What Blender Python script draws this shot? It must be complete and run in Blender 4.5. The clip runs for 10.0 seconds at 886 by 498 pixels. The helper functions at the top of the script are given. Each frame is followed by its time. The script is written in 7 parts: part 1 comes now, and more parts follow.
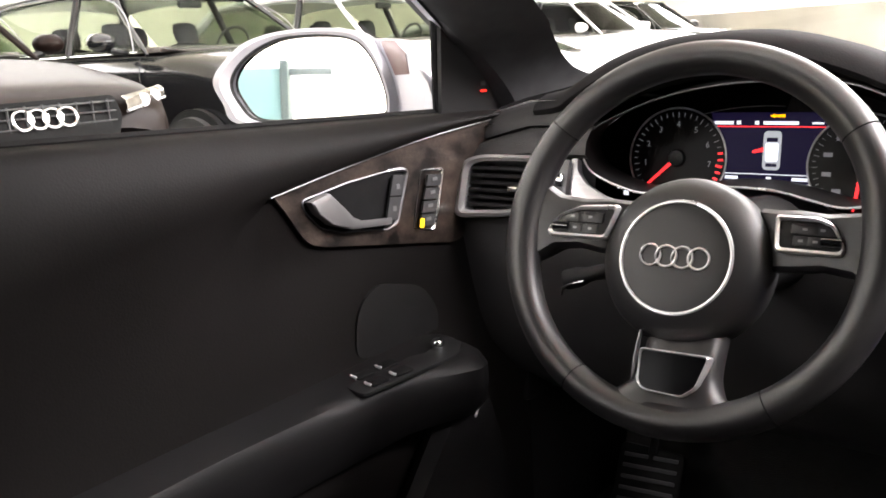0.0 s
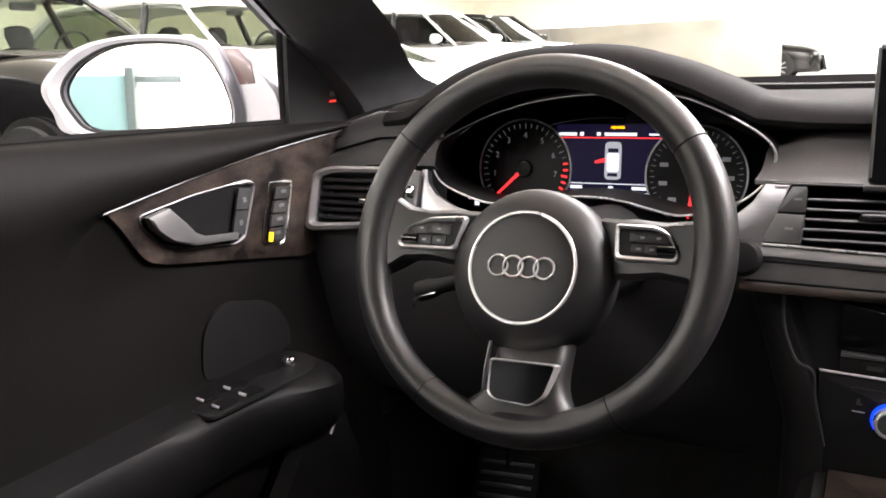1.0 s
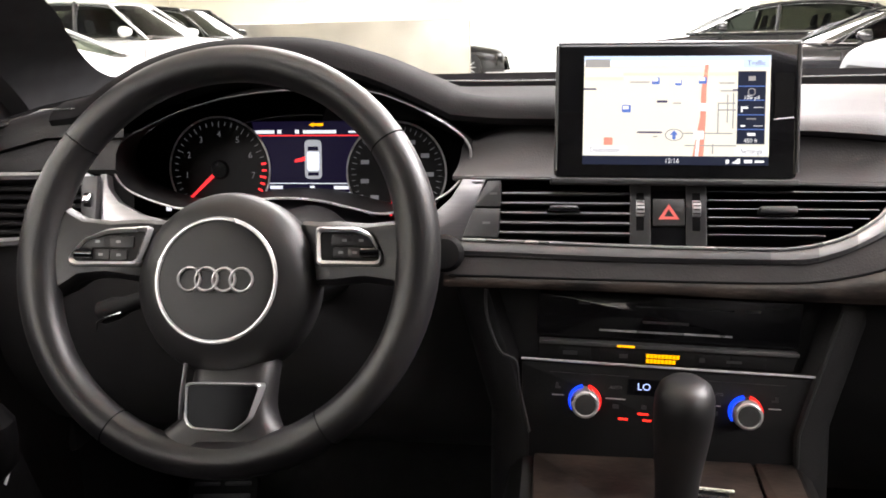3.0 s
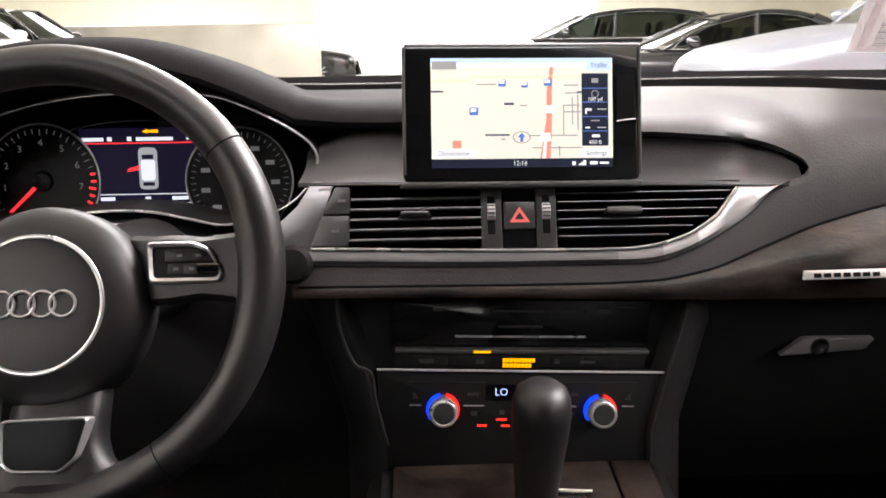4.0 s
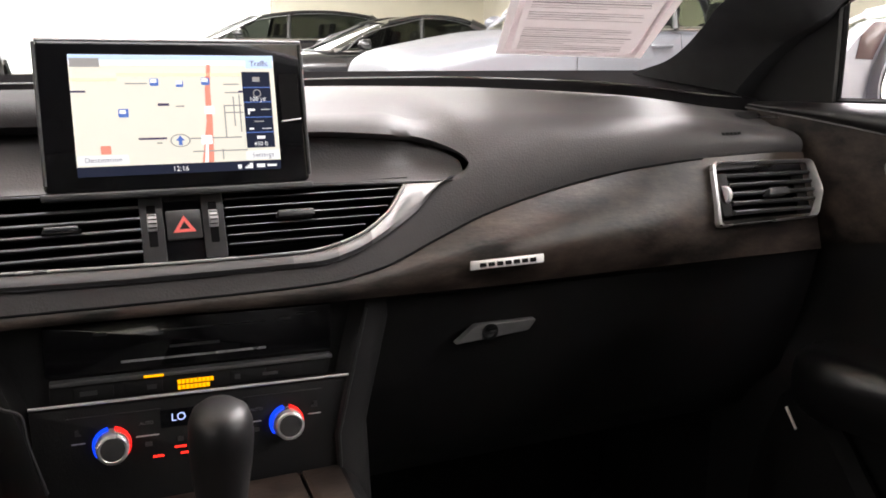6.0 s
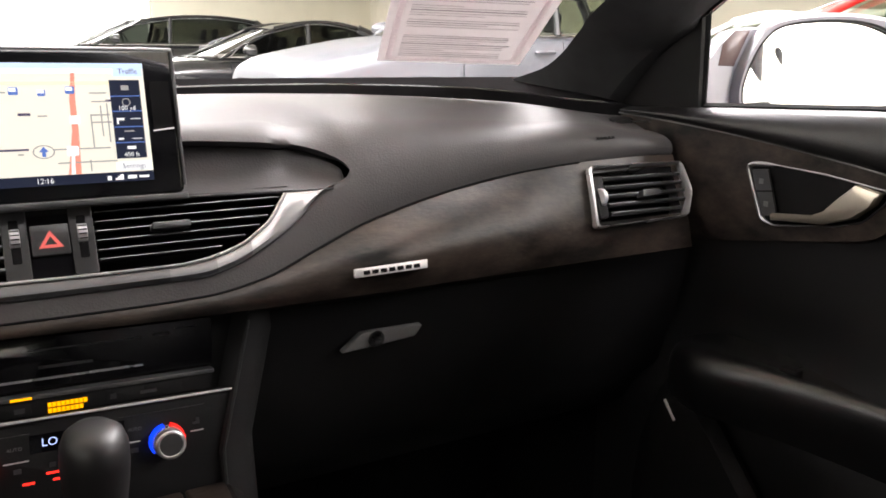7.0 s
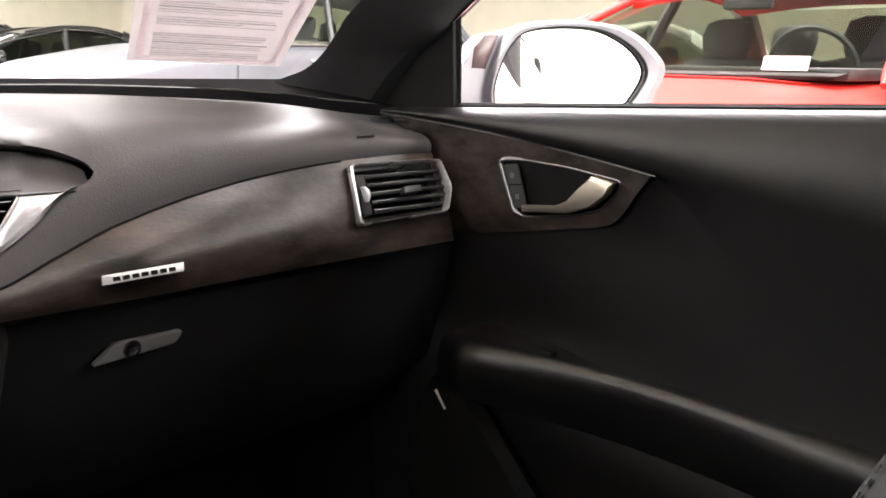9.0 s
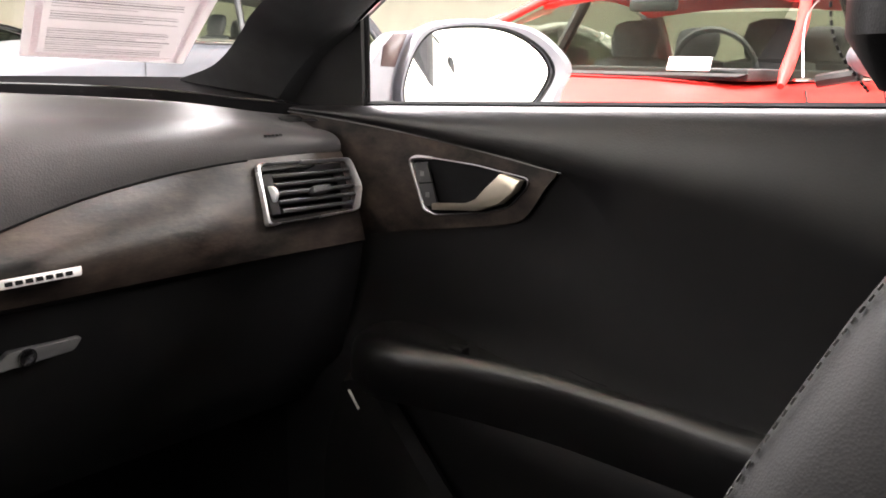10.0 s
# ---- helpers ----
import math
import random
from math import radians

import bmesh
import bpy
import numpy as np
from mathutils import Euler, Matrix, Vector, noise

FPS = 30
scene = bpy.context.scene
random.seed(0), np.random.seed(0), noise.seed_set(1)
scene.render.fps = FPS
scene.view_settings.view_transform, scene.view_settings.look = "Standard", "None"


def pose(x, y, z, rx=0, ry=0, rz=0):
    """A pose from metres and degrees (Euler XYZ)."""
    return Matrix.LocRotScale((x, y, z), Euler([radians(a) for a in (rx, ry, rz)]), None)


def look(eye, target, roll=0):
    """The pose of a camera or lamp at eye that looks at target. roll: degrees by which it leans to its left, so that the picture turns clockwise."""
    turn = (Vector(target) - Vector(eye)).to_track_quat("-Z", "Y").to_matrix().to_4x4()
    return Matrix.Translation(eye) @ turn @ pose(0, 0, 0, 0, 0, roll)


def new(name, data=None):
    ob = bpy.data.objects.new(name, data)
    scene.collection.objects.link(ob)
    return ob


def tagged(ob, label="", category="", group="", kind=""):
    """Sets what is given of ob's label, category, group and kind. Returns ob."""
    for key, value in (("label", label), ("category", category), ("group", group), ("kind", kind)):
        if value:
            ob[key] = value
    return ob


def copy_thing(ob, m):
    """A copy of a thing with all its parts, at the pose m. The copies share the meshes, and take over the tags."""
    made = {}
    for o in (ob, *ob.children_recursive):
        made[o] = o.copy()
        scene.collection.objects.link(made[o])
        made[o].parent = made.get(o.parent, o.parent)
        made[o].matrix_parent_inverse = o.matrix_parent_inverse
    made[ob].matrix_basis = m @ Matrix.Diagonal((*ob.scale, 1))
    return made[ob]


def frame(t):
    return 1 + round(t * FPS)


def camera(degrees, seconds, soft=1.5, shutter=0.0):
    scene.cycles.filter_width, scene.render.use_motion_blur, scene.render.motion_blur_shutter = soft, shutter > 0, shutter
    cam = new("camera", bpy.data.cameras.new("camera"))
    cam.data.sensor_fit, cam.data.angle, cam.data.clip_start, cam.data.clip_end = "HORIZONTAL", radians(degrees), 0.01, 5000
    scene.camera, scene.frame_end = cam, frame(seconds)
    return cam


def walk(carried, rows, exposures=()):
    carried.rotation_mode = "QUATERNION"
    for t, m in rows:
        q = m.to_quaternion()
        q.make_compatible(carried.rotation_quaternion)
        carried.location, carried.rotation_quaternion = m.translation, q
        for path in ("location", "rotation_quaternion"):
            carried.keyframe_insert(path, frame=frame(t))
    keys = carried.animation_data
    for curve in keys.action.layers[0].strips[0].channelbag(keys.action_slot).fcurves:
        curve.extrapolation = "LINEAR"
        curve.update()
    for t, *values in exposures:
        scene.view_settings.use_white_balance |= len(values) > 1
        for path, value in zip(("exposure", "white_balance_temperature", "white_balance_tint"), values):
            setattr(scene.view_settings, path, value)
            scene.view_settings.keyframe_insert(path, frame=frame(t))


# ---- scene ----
cam = camera(55.0, 10.0, soft=1.75)
PATH = [
    (0, (-0.091, 0.011, 1.099), (-1.276, 1.556, 0.642), -3.3),
    (0.5, (-0.09, 0.019, 1.099), (-1.144, 1.657, 0.645), -3.0),
    (1, (-0.089, 0.028, 1.099), (-1.0, 1.75, 0.648), -2.4),
    (1.5, (-0.09, 0.038, 1.099), (-0.848, 1.832, 0.648), -1.7),
    (2, (-0.093, 0.051, 1.097), (-0.692, 1.9, 0.625), -1.2),
    (2.5, (-0.094, 0.063, 1.096), (-0.534, 1.954, 0.617), -1.2),
    (4, (-0.089, 0.104, 1.091), (-0.035, 2.047, 0.619), -0.8),
    (4.5, (-0.084, 0.114, 1.091), (0.14, 2.045, 0.619), -0.7),
    (5, (-0.082, 0.12, 1.087), (0.33, 2.024, 0.634), -0.5),
    (5.5, (-0.075, 0.129, 1.087), (0.526, 1.979, 0.623), -0.2),
    (7, (-0.06, 0.124, 1.089), (0.918, 1.808, 0.63), 0.3),
    (7.5, (-0.054, 0.118, 1.087), (1.023, 1.741, 0.633), -0.1),
    (8, (-0.049, 0.114, 1.085), (1.132, 1.663, 0.63), 0.0),
    (8.5, (-0.048, 0.11, 1.082), (1.239, 1.575, 0.637), 0.5),
    (9, (-0.043, 0.104, 1.077), (1.332, 1.492, 0.646), 0.9),
    (9.5, (-0.038, 0.099, 1.078), (1.41, 1.413, 0.654), 1.0),
    (10, (-0.036, 0.098, 1.076), (1.468, 1.345, 0.647), 1.2),
]
walk(cam, [(t, look(eye, target, roll)) for t, eye, target, roll in PATH], exposures=((0, 0.4), (1.5, 0.28), (2.5, 0.22), (4.5, -0.06), (7.5, 0.06), (9, 0.3), (10, 0.42)))

# world and light
world = bpy.data.worlds.new("hall_air")
scene.world = world
world.use_nodes = True
world.node_tree.nodes["Background"].inputs["Color"].default_value = (1.0, 0.97, 0.92, 1)
world.node_tree.nodes["Background"].inputs["Strength"].default_value = 0.3


def ceiling_lamp(x, y, z, sx, sy, power):
    lamp = bpy.data.lights.new("ceiling_lamp", "AREA")
    lamp.shape, lamp.size, lamp.size_y, lamp.energy, lamp.color = "RECTANGLE", sx, sy, power, (1.0, 0.945, 0.965)
    ob = new("ceiling_lamp", lamp)
    ob.location = (x, y, z)


# Area lamps stand for the hall's ceiling lights, which are out of view.
for lx, ly, sx, sy, watts in ((-6.0, -3.0, 3.6, 6.6, 280), (0.0, -4.0, 3.6, 6.6, 580), (6.0, -3.0, 3.6, 6.6, 580), (-6.0, 4.0, 3.6, 6.6, 230), (0.0, 6.6, 3.6, 5.0, 1100), (3.4, 2.9, 2.0, 4.6, 1350), (0.0, 11.0, 3.6, 6.6, 1700)):
    ceiling_lamp(lx, ly, 4.3, sx, sy, watts)
# Added lamps with no known source; they brighten the rear, west and far walls.
ceiling_lamp(-2.0, -9.5, 4.3, 9.0, 3.0, 2200)
ceiling_lamp(-13.0, 6.0, 4.3, 3.0, 14.0, 1150)
for lx in (-9.0, 4.0):
    ceiling_lamp(lx, 25.0, 4.3, 4.0, 8.0, 1900)

# materials
def mat(name, base, rough=0.5, metal=0.0, vary=0.15, scale=40.0, bump=0.0, bscale=None, base2=None, coat=0.0, spec=0.5, detail=6.0, stretch=(1, 1, 1), rvary=0.1, harsh=0.5, span=(0.3, 0.7)):
    m = bpy.data.materials.new(name)
    m.use_nodes = True
    nt = m.node_tree
    b = nt.nodes["Principled BSDF"]
    b.inputs["Roughness"].default_value, b.inputs["Metallic"].default_value = rough, metal
    b.inputs["Specular IOR Level"].default_value = spec
    b.inputs["Coat Weight"].default_value = coat
    co = nt.nodes.new("ShaderNodeTexCoord")
    mp = nt.nodes.new("ShaderNodeMapping")
    mp.inputs["Scale"].default_value = stretch
    nt.links.new(co.outputs["Object"], mp.inputs["Vector"])
    n1 = nt.nodes.new("ShaderNodeTexNoise")
    n1.inputs["Scale"].default_value, n1.inputs["Detail"].default_value, n1.inputs["Roughness"].default_value = scale, detail, harsh
    nt.links.new(mp.outputs["Vector"], n1.inputs["Vector"])
    ramp = nt.nodes.new("ShaderNodeMix")
    ramp.data_type = "RGBA"
    lo = base2 or tuple(c * (1 - vary) for c in base)
    ramp.inputs["A"].default_value, ramp.inputs["B"].default_value = (*lo, 1), (*[min(1, c * (1 + (0 if base2 else vary))) for c in base], 1)
    sharp = nt.nodes.new("ShaderNodeMapRange")
    sharp.inputs["From Min"].default_value, sharp.inputs["From Max"].default_value = span
    nt.links.new(n1.outputs["Fac"], sharp.inputs["Value"])
    nt.links.new(sharp.outputs["Result"], ramp.inputs["Factor"])
    nt.links.new(ramp.outputs["Result"], b.inputs["Base Color"])
    if rvary:
        n3 = nt.nodes.new("ShaderNodeTexNoise")
        n3.inputs["Scale"].default_value = scale * 0.3
        nt.links.new(mp.outputs["Vector"], n3.inputs["Vector"])
        rr = nt.nodes.new("ShaderNodeMapRange")
        rr.inputs["To Min"].default_value, rr.inputs["To Max"].default_value = max(0.0, rough - rvary), min(1.0, rough + rvary)
        nt.links.new(n3.outputs["Fac"], rr.inputs["Value"])
        nt.links.new(rr.outputs["Result"], b.inputs["Roughness"])
    if bump:
        n2 = nt.nodes.new("ShaderNodeTexVoronoi" if bscale and bscale < 0 else "ShaderNodeTexNoise")
        n2.inputs["Scale"].default_value = abs(bscale or scale * 4)
        nt.links.new(mp.outputs["Vector"], n2.inputs["Vector"])
        bp = nt.nodes.new("ShaderNodeBump")
        bp.inputs["Strength"].default_value, bp.inputs["Distance"].default_value = bump, 0.001
        nt.links.new(n2.outputs[0], bp.inputs["Height"])
        nt.links.new(bp.outputs["Normal"], b.inputs["Normal"])
    return m


def glow(name, colour, strength):
    m = bpy.data.materials.new(name)
    m.use_nodes = True
    b = m.node_tree.nodes["Principled BSDF"]
    b.inputs["Base Color"].default_value = (*[c * 0.3 for c in colour], 1)
    b.inputs["Specular IOR Level"].default_value = 0.12
    b.inputs["Emission Color"].default_value, b.inputs["Emission Strength"].default_value = (*colour, 1), strength
    return m


def glass(name, tint=(1, 1, 1), rough=0.0, ior=1.35):
    """Thin pane: mostly clear, with a Fresnel gloss."""
    m = bpy.data.materials.new(name)
    m.use_nodes = True
    nt = m.node_tree
    nt.nodes.remove(nt.nodes["Principled BSDF"])
    clear, shine, mix, fr = (nt.nodes.new("ShaderNode" + k) for k in ("BsdfTransparent", "BsdfGlossy", "MixShader", "Fresnel"))
    clear.inputs["Color"].default_value = (*tint, 1)
    shine.inputs["Roughness"].default_value = rough
    fr.inputs["IOR"].default_value = ior
    nt.links.new(fr.outputs[0], mix.inputs[0])
    nt.links.new(clear.outputs[0], mix.inputs[1])
    nt.links.new(shine.outputs[0], mix.inputs[2])
    nt.links.new(mix.outputs[0], nt.nodes["Material Output"].inputs["Surface"])
    return m


LEATHER = mat("black_leather", (0.017, 0.018, 0.0185), 0.48, bump=0.35, bscale=-420, scale=9, vary=0.2)
SOFT = mat("soft_dash_skin", (0.024, 0.0226, 0.023), 0.55, spec=0.28, bump=0.3, bscale=-500, scale=8, vary=0.15)
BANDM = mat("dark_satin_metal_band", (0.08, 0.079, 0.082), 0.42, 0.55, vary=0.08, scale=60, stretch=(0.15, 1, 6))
GLOSSD = mat("dark_gloss_inlay", (0.005, 0.005, 0.005), 0.3, spec=0.0)
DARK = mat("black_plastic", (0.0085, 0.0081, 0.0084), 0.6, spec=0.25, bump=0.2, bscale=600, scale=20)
LEDGE = mat("matt_black_ledge", (0.009, 0.0085, 0.0088), 0.9, spec=0.0, bump=0.3, bscale=600)
RINGM = mat("pale_metal_ring", (0.62, 0.62, 0.64), 0.5, 0.3)
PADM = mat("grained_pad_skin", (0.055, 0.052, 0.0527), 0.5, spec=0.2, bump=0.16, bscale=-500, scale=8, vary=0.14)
HOODM = mat("dark_hood_and_shaded_pad_skin", (0.014, 0.0132, 0.0136), 0.7, spec=0.025, bump=0.14, bscale=-500, scale=8, vary=0.15)
DEEP = mat("dark_cavity", (0.006, 0.0057, 0.006), 0.8, spec=0.1)
GLOSSB = mat("piano_black", (0.006, 0.006, 0.007), 0.12, rvary=0.04, coat=0.5)
WOOD = mat("fine_grain_ash", (0.06, 0.044, 0.036), 0.37, base2=(0.004, 0.003, 0.0026), harsh=0.66, scale=22, detail=12, stretch=(0.5, 0.8, 1.4), bump=0.25, bscale=260, spec=0.34, rvary=0.18, span=(0.39, 0.7))
CHROME = mat("satin_chrome", (0.75, 0.75, 0.76), 0.18, 1.0, vary=0.05, rvary=0.06)
SILVER = mat("brushed_aluminium", (0.33, 0.325, 0.34), 0.34, 1.0, vary=0.08, scale=60, stretch=(0.15, 1, 6), rvary=0.08)
SATIN = mat("satin_black_metal", (0.08, 0.08, 0.082), 0.4, 0.6)
FABRIC = mat("headliner_cloth", (0.03, 0.03, 0.032), 0.9, bump=0.4, bscale=900)
KNEEM = mat("grey_black_knee_skin", (0.03, 0.0285, 0.029), 0.6, spec=0.3, bump=0.2, bscale=-500, scale=9)
KNOBM = mat("smooth_knob_leather", (0.012, 0.0112, 0.0115), 0.46, bump=0.04, bscale=-700, scale=14, rvary=0.05)
CARPET = mat("black_carpet", (0.05, 0.048, 0.049), 0.95, bump=0.8, bscale=500)
MIRROR = mat("mirror_silver", (0.92, 0.93, 0.93), 0.01, 1.0, vary=0.01, rvary=0.0)
SILVERPAINT = mat("silver_car_paint", (0.25, 0.245, 0.275), 0.36, 0.4, vary=0.04, coat=0.15)
BRIGHT = mat("bright_satin_trim", (0.72, 0.72, 0.73), 0.28, 0.7, vary=0.05, rvary=0.06)
RIML = mat("worn_smooth_leather", (0.0135, 0.0124, 0.0131), 0.41, bump=0.08, bscale=-900, scale=14, vary=0.25, rvary=0.08, spec=0.6)
PAPER = mat("white_paper", (0.78, 0.76, 0.76), 0.8, vary=0.04)
SHEET = mat("thin_white_sheet", (0.74, 0.72, 0.72), 0.8, vary=0.04)


def sheer(m, tint, share=0.35):
    """Let light through a thin sheet or its print."""
    nt = m.node_tree
    through_, both = nt.nodes.new("ShaderNodeBsdfTranslucent"), nt.nodes.new("ShaderNodeMixShader")
    through_.inputs["Color"].default_value = (*tint, 1)
    both.inputs[0].default_value = share
    nt.links.new(nt.nodes["Principled BSDF"].outputs[0], both.inputs[1])
    nt.links.new(through_.outputs[0], both.inputs[2])
    nt.links.new(both.outputs[0], nt.nodes["Material Output"].inputs["Surface"])
    return m


sheer(SHEET, (0.72, 0.69, 0.69))
INK = sheer(mat("grey_print", (0.28, 0.26, 0.27), 0.8), (0.3, 0.28, 0.29))
PANE = glass("window_glass", (0.96, 0.98, 0.97), ior=1.22)
RUBBER = mat("tyre_rubber", (0.02, 0.02, 0.02), 0.7)
WALL = mat("cream_wall_paint", (0.8, 0.77, 0.66), 0.8, vary=0.05, scale=2, bump=0.2, bscale=60)
FLOORM = mat("sealed_concrete", (0.5, 0.49, 0.47), 0.35, vary=0.15, scale=1.5, bump=0.1, bscale=30)
TIPM = mat("lit_brushed_tip", (0.42, 0.415, 0.425), 0.4, 0.75, vary=0.06, scale=60, stretch=(0.15, 1, 6))
TEAL = mat("teal_wall_paint", (0.15, 0.26, 0.27), 0.7, vary=0.06, scale=2)
GREYL = mat("grey_satin_lever", (0.13, 0.127, 0.127), 0.5, 0.25, vary=0.06)
EDGE = mat("slat_edge_grey", (0.2, 0.2, 0.205), 0.4, 0.5)
# building helpers
def thing(name, label, category, at=(0, 0, 0), group=""):
    ob = new(name)
    ob.empty_display_size = 0.05
    ob.location = at
    return tagged(ob, label, category, group)


def mesh_of(bm, name, material, smooth=40):
    bmesh.ops.recalc_face_normals(bm, faces=bm.faces)
    me = bpy.data.meshes.new(name)
    bm.to_mesh(me)
    bm.free()
    for m in material if isinstance(material, (list, tuple)) else [material]:
        me.materials.append(m)
    if smooth:
        me.shade_smooth()
        me.set_sharp_from_angle(angle=radians(smooth))
    return me


def part(name, bm, material, parent=None, label="", smooth=40):
    """One mesh object, in world places, under a thing or part."""
    ob = new(name, mesh_of(bm, name, material, smooth))
    if parent:
        ob.parent = parent
        if parent.type == "EMPTY":
            ob.matrix_parent_inverse = Matrix.Translation(-parent.location)
    if label:
        ob["label"] = label
    return ob


def join(*bms):
    me = bpy.data.meshes.new("tmp")
    out = bmesh.new()
    for b in bms:
        b.to_mesh(me)
        out.from_mesh(me)
        b.free()
    bpy.data.meshes.remove(me)
    return out


def moved(bm, m):
    bmesh.ops.transform(bm, matrix=m, verts=bm.verts)
    return bm


def rbox(x0, x1, y0, y1, z0, z1, bevel=0.003, seg=2):
    bm = bmesh.new()
    bmesh.ops.create_cube(bm, size=1)
    moved(bm, Matrix.Translation(((x0 + x1) / 2, (y0 + y1) / 2, (z0 + z1) / 2)) @ Matrix.Diagonal((x1 - x0, y1 - y0, z1 - z0, 1)))
    b = min(bevel, 0.45 * min(x1 - x0, y1 - y0, z1 - z0))
    if b > 0:
        bmesh.ops.bevel(bm, geom=bm.edges, offset=b, segments=seg, profile=0.5, affect="EDGES")
    return bm


def grid(rows, closed=False, cap=False):
    """A skin over rows of points; closed joins each row's ends."""
    bm = bmesh.new()
    vs = [[bm.verts.new(p) for p in r] for r in rows]
    for a, b in zip(vs, vs[1:]):
        n = len(a)
        for i in range(n if closed else n - 1):
            j = (i + 1) % n
            bm.faces.new((a[i], a[j], b[j], b[i]))
    if cap and closed:
        bm.faces.new(vs[0])
        bm.faces.new(list(reversed(vs[-1])))
    bmesh.ops.remove_doubles(bm, verts=bm.verts, dist=1e-5)
    return bm


def thick(bm, depth):
    """Give a sheet a thickness."""
    bmesh.ops.recalc_face_normals(bm, faces=bm.faces)
    bmesh.ops.solidify(bm, geom=bm.faces, thickness=depth)
    return bm


def spline(pts, n=40, closed=False):
    """Catmull-Rom through points, evenly many steps a piece."""
    p = [Vector(q) for q in pts]
    out = []
    m = len(p) if closed else len(p) - 1
    k = max(2, n // m)
    for i in range(m):
        if closed:
            a, b, c, d = p[i - 1], p[i], p[(i + 1) % len(p)], p[(i + 2) % len(p)]
        else:
            a, b, c, d = p[max(i - 1, 0)], p[i], p[i + 1], p[min(i + 2, m)]
        for s in range(k):
            t = s / k
            out.append(0.5 * (2 * b + (c - a) * t + (2 * a - 5 * b + 4 * c - d) * t * t + (3 * b - a - 3 * c + d) * t**3))
    if not closed:
        out.append(p[-1])
    return out


def tube(path, r, seg=8, closed=False, flat=1.0, up=None):
    """A round bar along a path; r is one radius or one for each point; flat squeezes it along its second axis."""
    path = [Vector(q) for q in path]
    rows = []
    n = len(path)
    prev = None
    for i, q in enumerate(path):
        if closed:
            d = path[(i + 1) % n] - path[i - 1]
        else:
            d = path[min(i + 1, n - 1)] - path[max(i - 1, 0)]
        d.normalize()
        ref = up or prev or (Vector((0, 0, 1)) if abs(d.z) < 0.9 else Vector((0, 1, 0)))
        s = d.cross(Vector(ref)).normalized()
        u = s.cross(d).normalized()
        if not up:
            prev = u
        rad = r[i] if isinstance(r, (list, tuple)) else r
        rows.append([q + rad * (math.cos(a) * s + flat * math.sin(a) * u) for a in (2 * math.pi * k / seg for k in range(seg))])
    if closed:
        rows.append(rows[0])
    return grid(rows, closed=True, cap=not closed)


def lathe(profile, seg=32, m=Matrix()):
    """Spin (radius, height) round z, then place."""
    rows = [[Vector((r * math.cos(2 * math.pi * k / seg), r * math.sin(2 * math.pi * k / seg), h)) for k in range(seg)] for r, h in profile]
    bm = grid(rows, closed=True)
    bmesh.ops.remove_doubles(bm, verts=bm.verts, dist=1e-6)
    return moved(bm, m)


def plate(outline, m, depth, bevel=0.0, seg=2):
    """A flat outline (x, y) in the plane of m, raised along its z by depth, with rounded front edges."""
    bm = bmesh.new()
    vs = [bm.verts.new((x, y, 0)) for x, y in outline]
    f = bm.faces.new(vs)
    if f.normal.z < 0 or (f.normal_update() or f.normal.z < 0):
        f.normal_flip()
    got = bmesh.ops.extrude_face_region(bm, geom=[f])
    top = [v for v in got["geom"] if isinstance(v, bmesh.types.BMVert)]
    bmesh.ops.translate(bm, verts=top, vec=(0, 0, depth))
    if bevel:
        edges = [e for e in bm.edges if all(v in set(top) for v in e.verts)]
        bmesh.ops.bevel(bm, geom=edges, offset=bevel, segments=seg, profile=0.5, affect="EDGES", clamp_overlap=True)
    return moved(bm, m)


def rounded(pts, r, n=4):
    """A polygon with its corners rounded by about r."""
    out = []
    k = len(pts)
    for i in range(k):
        p, a, b = Vector(pts[i]), Vector(pts[i - 1]), Vector(pts[(i + 1) % k])
        ra = min(r, (a - p).length * 0.45)
        rb = min(r, (b - p).length * 0.45)
        s, e = p + (a - p).normalized() * ra, p + (b - p).normalized() * rb
        for j in range(n + 1):
            t = j / n
            out.append(tuple((1 - t) ** 2 * s + 2 * t * (1 - t) * p + t * t * e))
    return out


def plane(origin, right, up):
    """A pose whose x runs right, y up and z out of the plane."""
    r = Vector(right).normalized()
    u = Vector(up)
    u = (u - u.dot(r) * r).normalized()
    m = Matrix((r, u, r.cross(u))).transposed().to_4x4()
    m.translation = origin
    return m


def bend(table, x):
    """Smooth look-up in rows of (x, value): a cubic that never overshoots."""
    if x <= table[0][0]:
        return table[0][1]
    n = len(table)
    slope = lambda k: (table[k + 1][1] - table[k][1]) / (table[k + 1][0] - table[k][0])

    def tangent(k):
        if k == 0:
            return slope(0)
        if k == n - 1:
            return slope(n - 2)
        p, q = slope(k - 1), slope(k)
        return 0.0 if p * q <= 0 else 2 * p * q / (p + q)

    for k in range(n - 1):
        (a, va), (b, vb) = table[k], table[k + 1]
        if x <= b:
            h = b - a
            t = (x - a) / h
            return (1 + 2 * t) * (1 - t) ** 2 * va + t * (1 - t) ** 2 * h * tangent(k) + t * t * (3 - 2 * t) * vb + t * t * (t - 1) * h * tangent(k + 1)
    return table[-1][1]


def steps(a, b, n):
    return [a + (b - a) * i / n for i in range(n + 1)]


